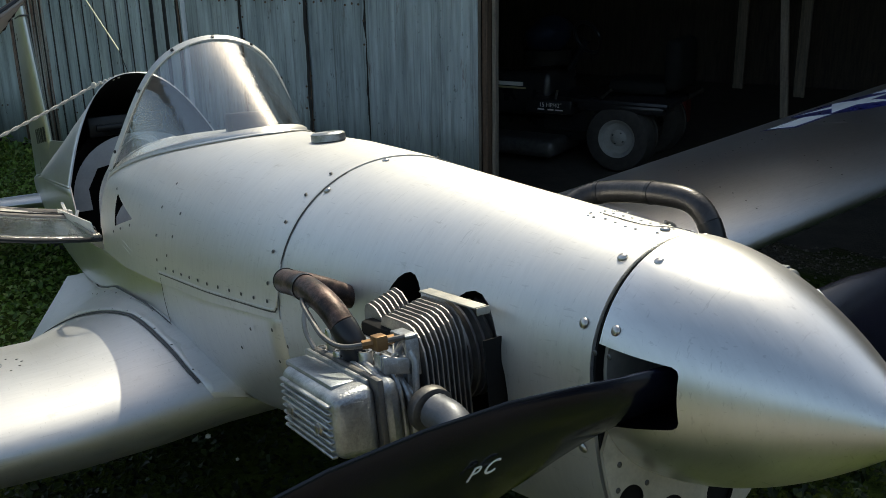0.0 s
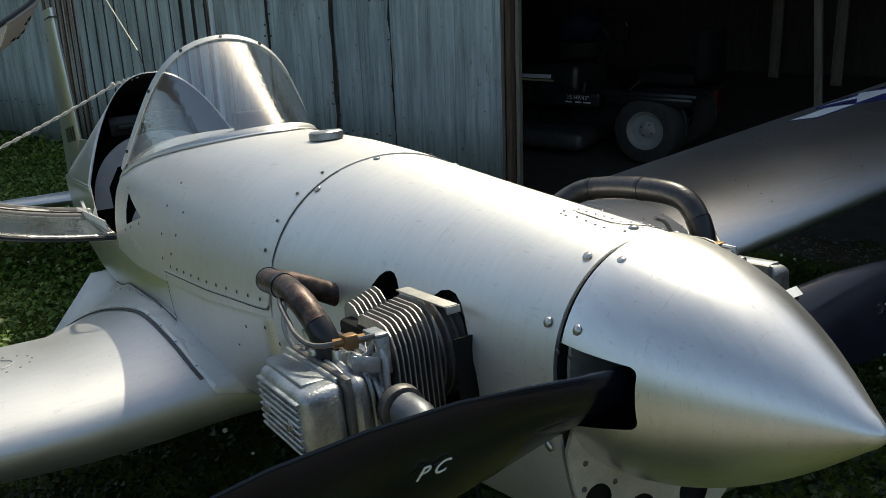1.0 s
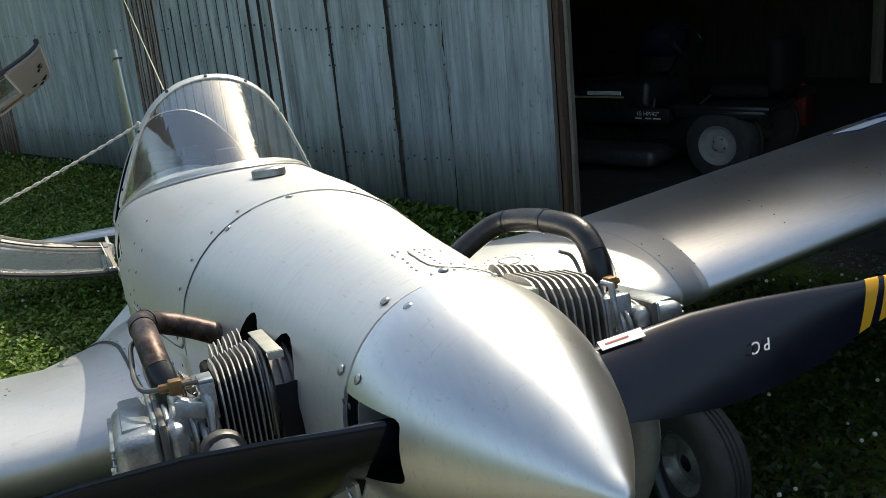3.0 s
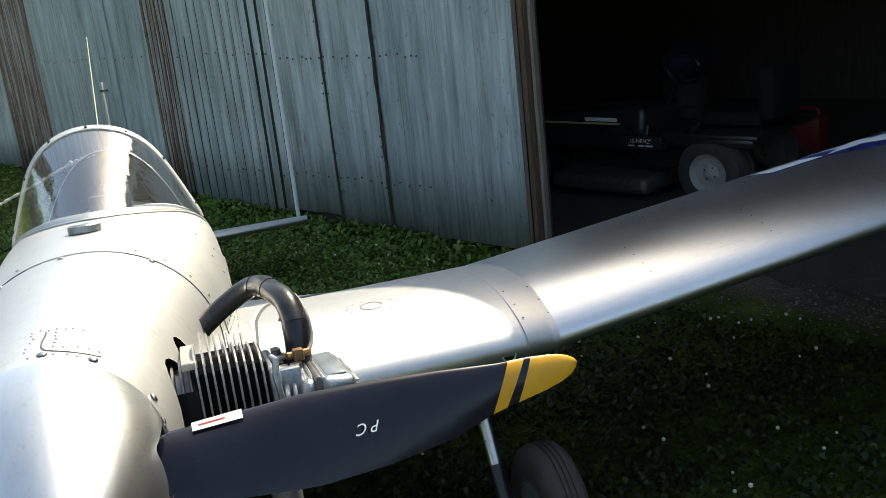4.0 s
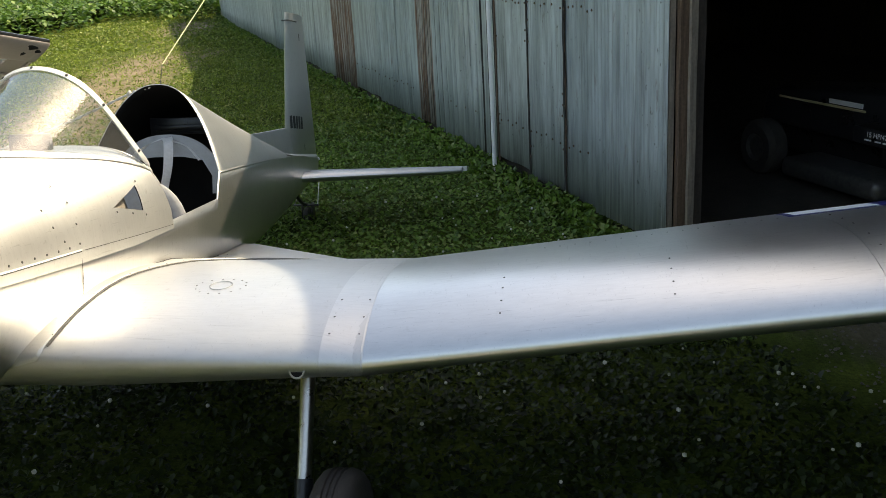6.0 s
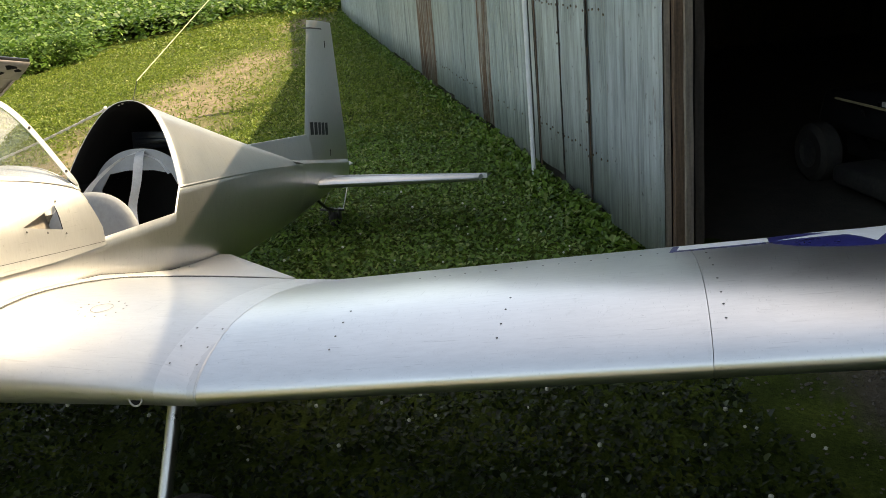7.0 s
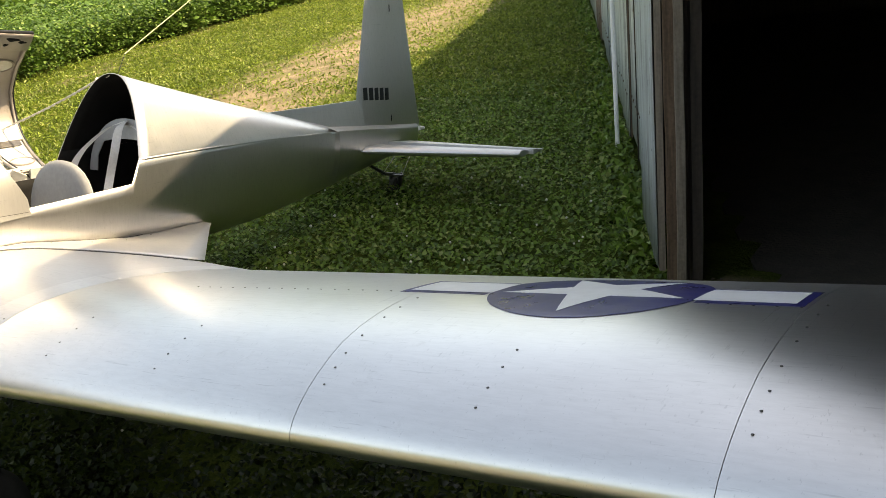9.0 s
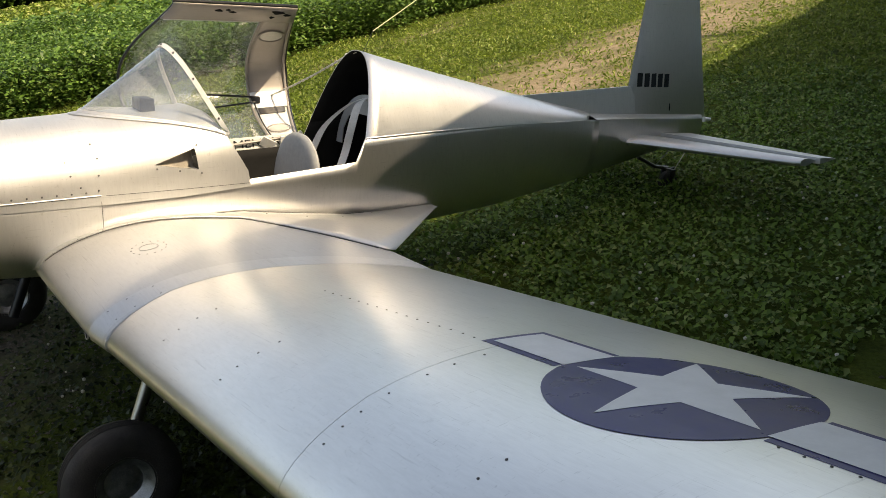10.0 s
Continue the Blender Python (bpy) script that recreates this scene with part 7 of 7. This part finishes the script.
def build_plants():
    # clover and grass in the yard, finer near the airplane and coloured for shade there
    pts = scatter(90000, -1.6, 3.6, 2.3, 6.6, lawn_keep)
    z = heights(pts) + rng.uniform(0.004, 0.045, len(pts))
    quads("clover_lawn", np.column_stack([pts, z]), rng.uniform(0.016, 0.034, len(pts)), 0.5, M_LAWN, "low bright clover and grass beside the barn", "grass")
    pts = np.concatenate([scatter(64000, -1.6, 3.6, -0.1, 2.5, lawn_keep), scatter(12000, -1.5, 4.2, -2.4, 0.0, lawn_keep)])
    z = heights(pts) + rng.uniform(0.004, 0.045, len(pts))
    quads("clover_lawn", np.column_stack([pts, z]), rng.uniform(0.014, 0.030, len(pts)), 0.5, M_CLOVER_SHADED, "dense low clover and grass leaves, darkened as in shade", "grass")
    pts = np.concatenate([scatter(90000, -5.5, 1.2, 6.0, 14.0, lawn_keep), scatter(60000, -6.4, -1.5, -1.0, 6.5, lawn_keep), scatter(70000, -9.8, -5.0, 2.0, 17.0, lambda x, y: 0.0 if in_crop(x, y) else lawn_keep(x, y))])
    z = heights(pts) + rng.uniform(0.0, 0.05, len(pts))
    quads("yard_grass", np.column_stack([pts, z]), rng.uniform(0.03, 0.06, len(pts)), 0.7, M_YARD_SUNLIT, "mown yard grass beyond the airplane", "grass", 0.3)
    pts = scatter(40000, -23.5, -14.0, 0.0, 11.0, lambda x, y: 0.9 if in_track(x, y) else 0.0)
    z = heights(pts) + rng.uniform(0.0, 0.08, len(pts))
    quads("track_grass", np.column_stack([pts, z]), rng.uniform(0.10, 0.18, len(pts)), 0.6, M_YARD_SUNLIT, "pale grass strip across the bean field", "grass", 0.4)
    pts = scatter(36000, -9.0, -3.0, 13.5, 21.0, lambda x, y: 0 if wall_coords(x, y)[1] < 0.05 else 0.8 * (1 - 0.9 * bare(x, y)))
    z = heights(pts) + rng.uniform(0.0, 0.06, len(pts))
    quads("far_grass", np.column_stack([pts, z]), rng.uniform(0.06, 0.11, len(pts)), 0.7, M_YARD_SUNLIT, "rough grass at the end of the yard", "grass", 0.3)
    # loose gravel on the bare patch
    pts = np.concatenate([scatter(9000, -1.8, 1.0, -0.6, 1.6, bare), scatter(9000, 1.6, 4.2, 0.2, 3.6, lambda x, y: bare(x, y) if wall_coords(x, y)[1] > -0.3 else 0.0)])
    octa = np.array([[1, 0, 0], [-1, 0, 0], [0, 1, 0], [0, -1, 0], [0, 0, 1], [0, 0, -1]], float)
    tri = np.array([[0, 2, 4], [2, 1, 4], [1, 3, 4], [3, 0, 4], [2, 0, 5], [1, 2, 5], [3, 1, 5], [0, 3, 5]])
    n = len(pts)
    rad = rng.uniform(0.003, 0.011, n)
    v = octa[None] * rng.uniform(0.5, 1.2, (n, 6, 1)) * rad[:, None, None]
    ang = rng.uniform(0, 6.28, n)
    vx = v[:, :, 0] * np.cos(ang)[:, None] - v[:, :, 1] * np.sin(ang)[:, None]
    vy = v[:, :, 0] * np.sin(ang)[:, None] + v[:, :, 1] * np.cos(ang)[:, None]
    v = np.stack([vx, vy, v[:, :, 2] * 0.7], 2) + np.column_stack([pts, heights(pts) + rad * 0.3])[:, None, :]
    me = bpy.data.meshes.new("gravel")
    me.from_pydata(v.reshape(-1, 3).tolist(), [], (tri[None] + 6 * np.arange(n)[:, None, None]).reshape(-1, 3).tolist())
    me.materials.append(plain("gravel_stone", (0.12, 0.105, 0.088), 0.85, 0, 0.5, 30))
    tagged(new("gravel", me), "loose grey-brown gravel on bare soil", "gravel", kind="stuff")
    # taller weeds along the foot of the wall
    us = np.concatenate([rng.uniform(0.0, 18.3, 5000), rng.uniform(0.1, 3.0, 1200)])
    os_ = np.abs(rng.normal(0, 0.09, len(us))) + 0.03
    p = np.array([on_wall(u, o) for u, o in zip(us, os_)])
    z = heights(p[:, :2]) + rng.uniform(0.01, 0.10, len(us)) * np.exp(-os_ * 4)
    quads("wall_weeds", np.column_stack([p[:, :2], z]), rng.uniform(0.025, 0.06, len(us)), 0.8, M_LAWN, "taller weeds along the foot of the barn wall", "weeds", 0.6)
    # white clover heads
    pts = scatter(420, -1.0, 3.6, -0.6, 4.5, lambda x, y: 0 if wall_coords(x, y)[1] < 0.2 else 0.9)
    bm = bmesh.new()
    for (x, y), h in zip(pts, heights(pts)):
        bmesh.ops.create_icosphere(bm, subdivisions=1, radius=rng.uniform(0.004, 0.008), matrix=Matrix.Translation((x, y, h + rng.uniform(0.04, 0.075))))
    ob = finish("clover_flowers", bm, M_FLOWER)
    tagged(ob, "scattered white clover flower heads", "flowers", kind="stuff")
    # bean field
    def crop(n, x0, x1, y0, y1, step, leaf, per, name):
        pts = scatter(n, x0, x1, y0, y1, lambda x, y: 1.0 if in_crop(x, y) else 0.0)
        row = np.round(pts[:, 0] / step) * step
        pts[:, 0] = row + rng.normal(0, 0.11, len(pts))
        pts = np.array([p for p in pts if in_crop(p[0], p[1])])
        h = heights(pts)
        tall = 0.50 + 0.12 * np.array([noise.noise((x * 0.8, y * 0.8, 6)) for x, y in pts])
        c = np.repeat(np.column_stack([pts, h]), per, 0)
        t = np.repeat(tall, per)
        c[:, :2] += rng.normal(0, 0.10, (len(c), 2))
        c[:, 2] += t * rng.uniform(0.02, 1.08, len(c)) ** 0.75
        quads(name, c, rng.uniform(0.75, 1.25, len(c)) * leaf, 0.45, M_CROP, "leafy green bean crop in rows", "crop field", 0.8, 0.12)
    crop(24000, -12.0, -5.6, -3.0, 14.0, 0.38, 0.047, 22, "bean_field")
    crop(14000, -24.0, -5.0, 9.0, 34.0, 0.45, 0.12, 9, "bean_field")
    crop(12000, -28.0, -11.5, -6.0, 20.0, 0.45, 0.13, 8, "bean_field")
    # closed leaf canopy further out
    xs = np.concatenate([np.linspace(-230, -40, 60), np.linspace(-38, -6.4, 90)])
    ys = np.concatenate([np.linspace(-120, -6, 40), np.linspace(-5, 40, 120), np.linspace(42, 230, 60)])
    verts, faces, idx = [], [], {}
    for j, y in enumerate(ys):
        for i, x in enumerate(xs):
            idx[i, j] = len(verts)
            hh = 0.36 + 0.10 * noise.noise((x * 1.9, y * 1.9, 2)) + 0.06 * noise.noise((x * 5, y * 5, 4))
            verts.append((x, y, ground_height(x, y) + hh))
    for j in range(len(ys) - 1):
        for i in range(len(xs) - 1):
            cx, cy = (xs[i] + xs[i + 1]) / 2, (ys[j] + ys[j + 1]) / 2
            if (cx < crop_edge(cy) - 0.7 or cy > 21.5) and not in_track(cx, cy):
                faces.append((idx[i, j], idx[i + 1, j], idx[i + 1, j + 1], idx[i, j + 1]))
    me = bpy.data.meshes.new("crop_canopy")
    me.from_pydata(verts, [], faces)
    me.materials.append(M_CANOPY)
    tagged(new("crop_canopy", me), "distant leafy bean field", "crop field", kind="stuff")


def canopy_build(t, b):
    c = ramp(t, noise_tex(t, 7, 6, 0.75), [(0.3, (0.035, 0.075, 0.014)), (0.55, (0.10, 0.17, 0.03)), (0.8, (0.19, 0.27, 0.06))])
    c = mixc(t, 0.5, c, ramp(t, noise_tex(t, 0.09, 4, 0.6), [(0.3, (0.75, 0.8, 0.7)), (0.7, (1.15, 1.12, 1.0))]), "MULTIPLY")
    t.links.new(c, b.inputs["Base Color"])
    b.inputs["Roughness"].default_value = 0.8
    bump(t, b, noise_tex(t, 6, 6, 0.75), 1.0, 0.25)


M_CANOPY = mat("crop_canopy", canopy_build)
build_plants()


def build_hills():
    """A wooded rise far beyond the field; its unseen part round the yard is added to darken reflections."""
    hill = plain("woodland", (0.045, 0.075, 0.04), 0.9, 0, 0.5, 0.35)
    base = bmesh.new()
    bmesh.ops.create_icosphere(base, subdivisions=2, radius=1)
    cos = np.array([v.co[:] for v in base.verts])
    tri = np.array([[v.index for v in f.verts] for f in base.faces])
    base.free()
    allv, allf, off = [], [], 0
    for k in range(1700):
        ang = rng.uniform(radians(75), radians(435))
        row = rng.uniform(0, 1)
        # the nearer sweep is out of view, added to darken the reflected horizon
        d = (215 if ang < radians(235) else 110) + 70 * row
        x, y = d * math.cos(ang), d * math.sin(ang)
        r = rng.uniform(5, 9)
        z = ground_height(x, y) + 2 + 26 * row + r * 0.4
        n = np.array([noise.noise(Vector(c) * 2.1 + Vector((k * 3.7, 0, 0))) for c in cos])
        v = cos * (r * (1 + 0.45 * n))[:, None] * [1, 1, 0.9] + [x, y, z]
        allv.append(v)
        allf.append(tri + off)
        off += len(cos)
    me = bpy.data.meshes.new("far_woods")
    me.from_pydata(np.concatenate(allv).tolist(), [], np.concatenate(allf).tolist())
    me.materials.append(hill)
    tagged(new("far_woods", me), "dark wooded hillside, its unseen part added round the yard", "woods", kind="stuff")


build_hills()
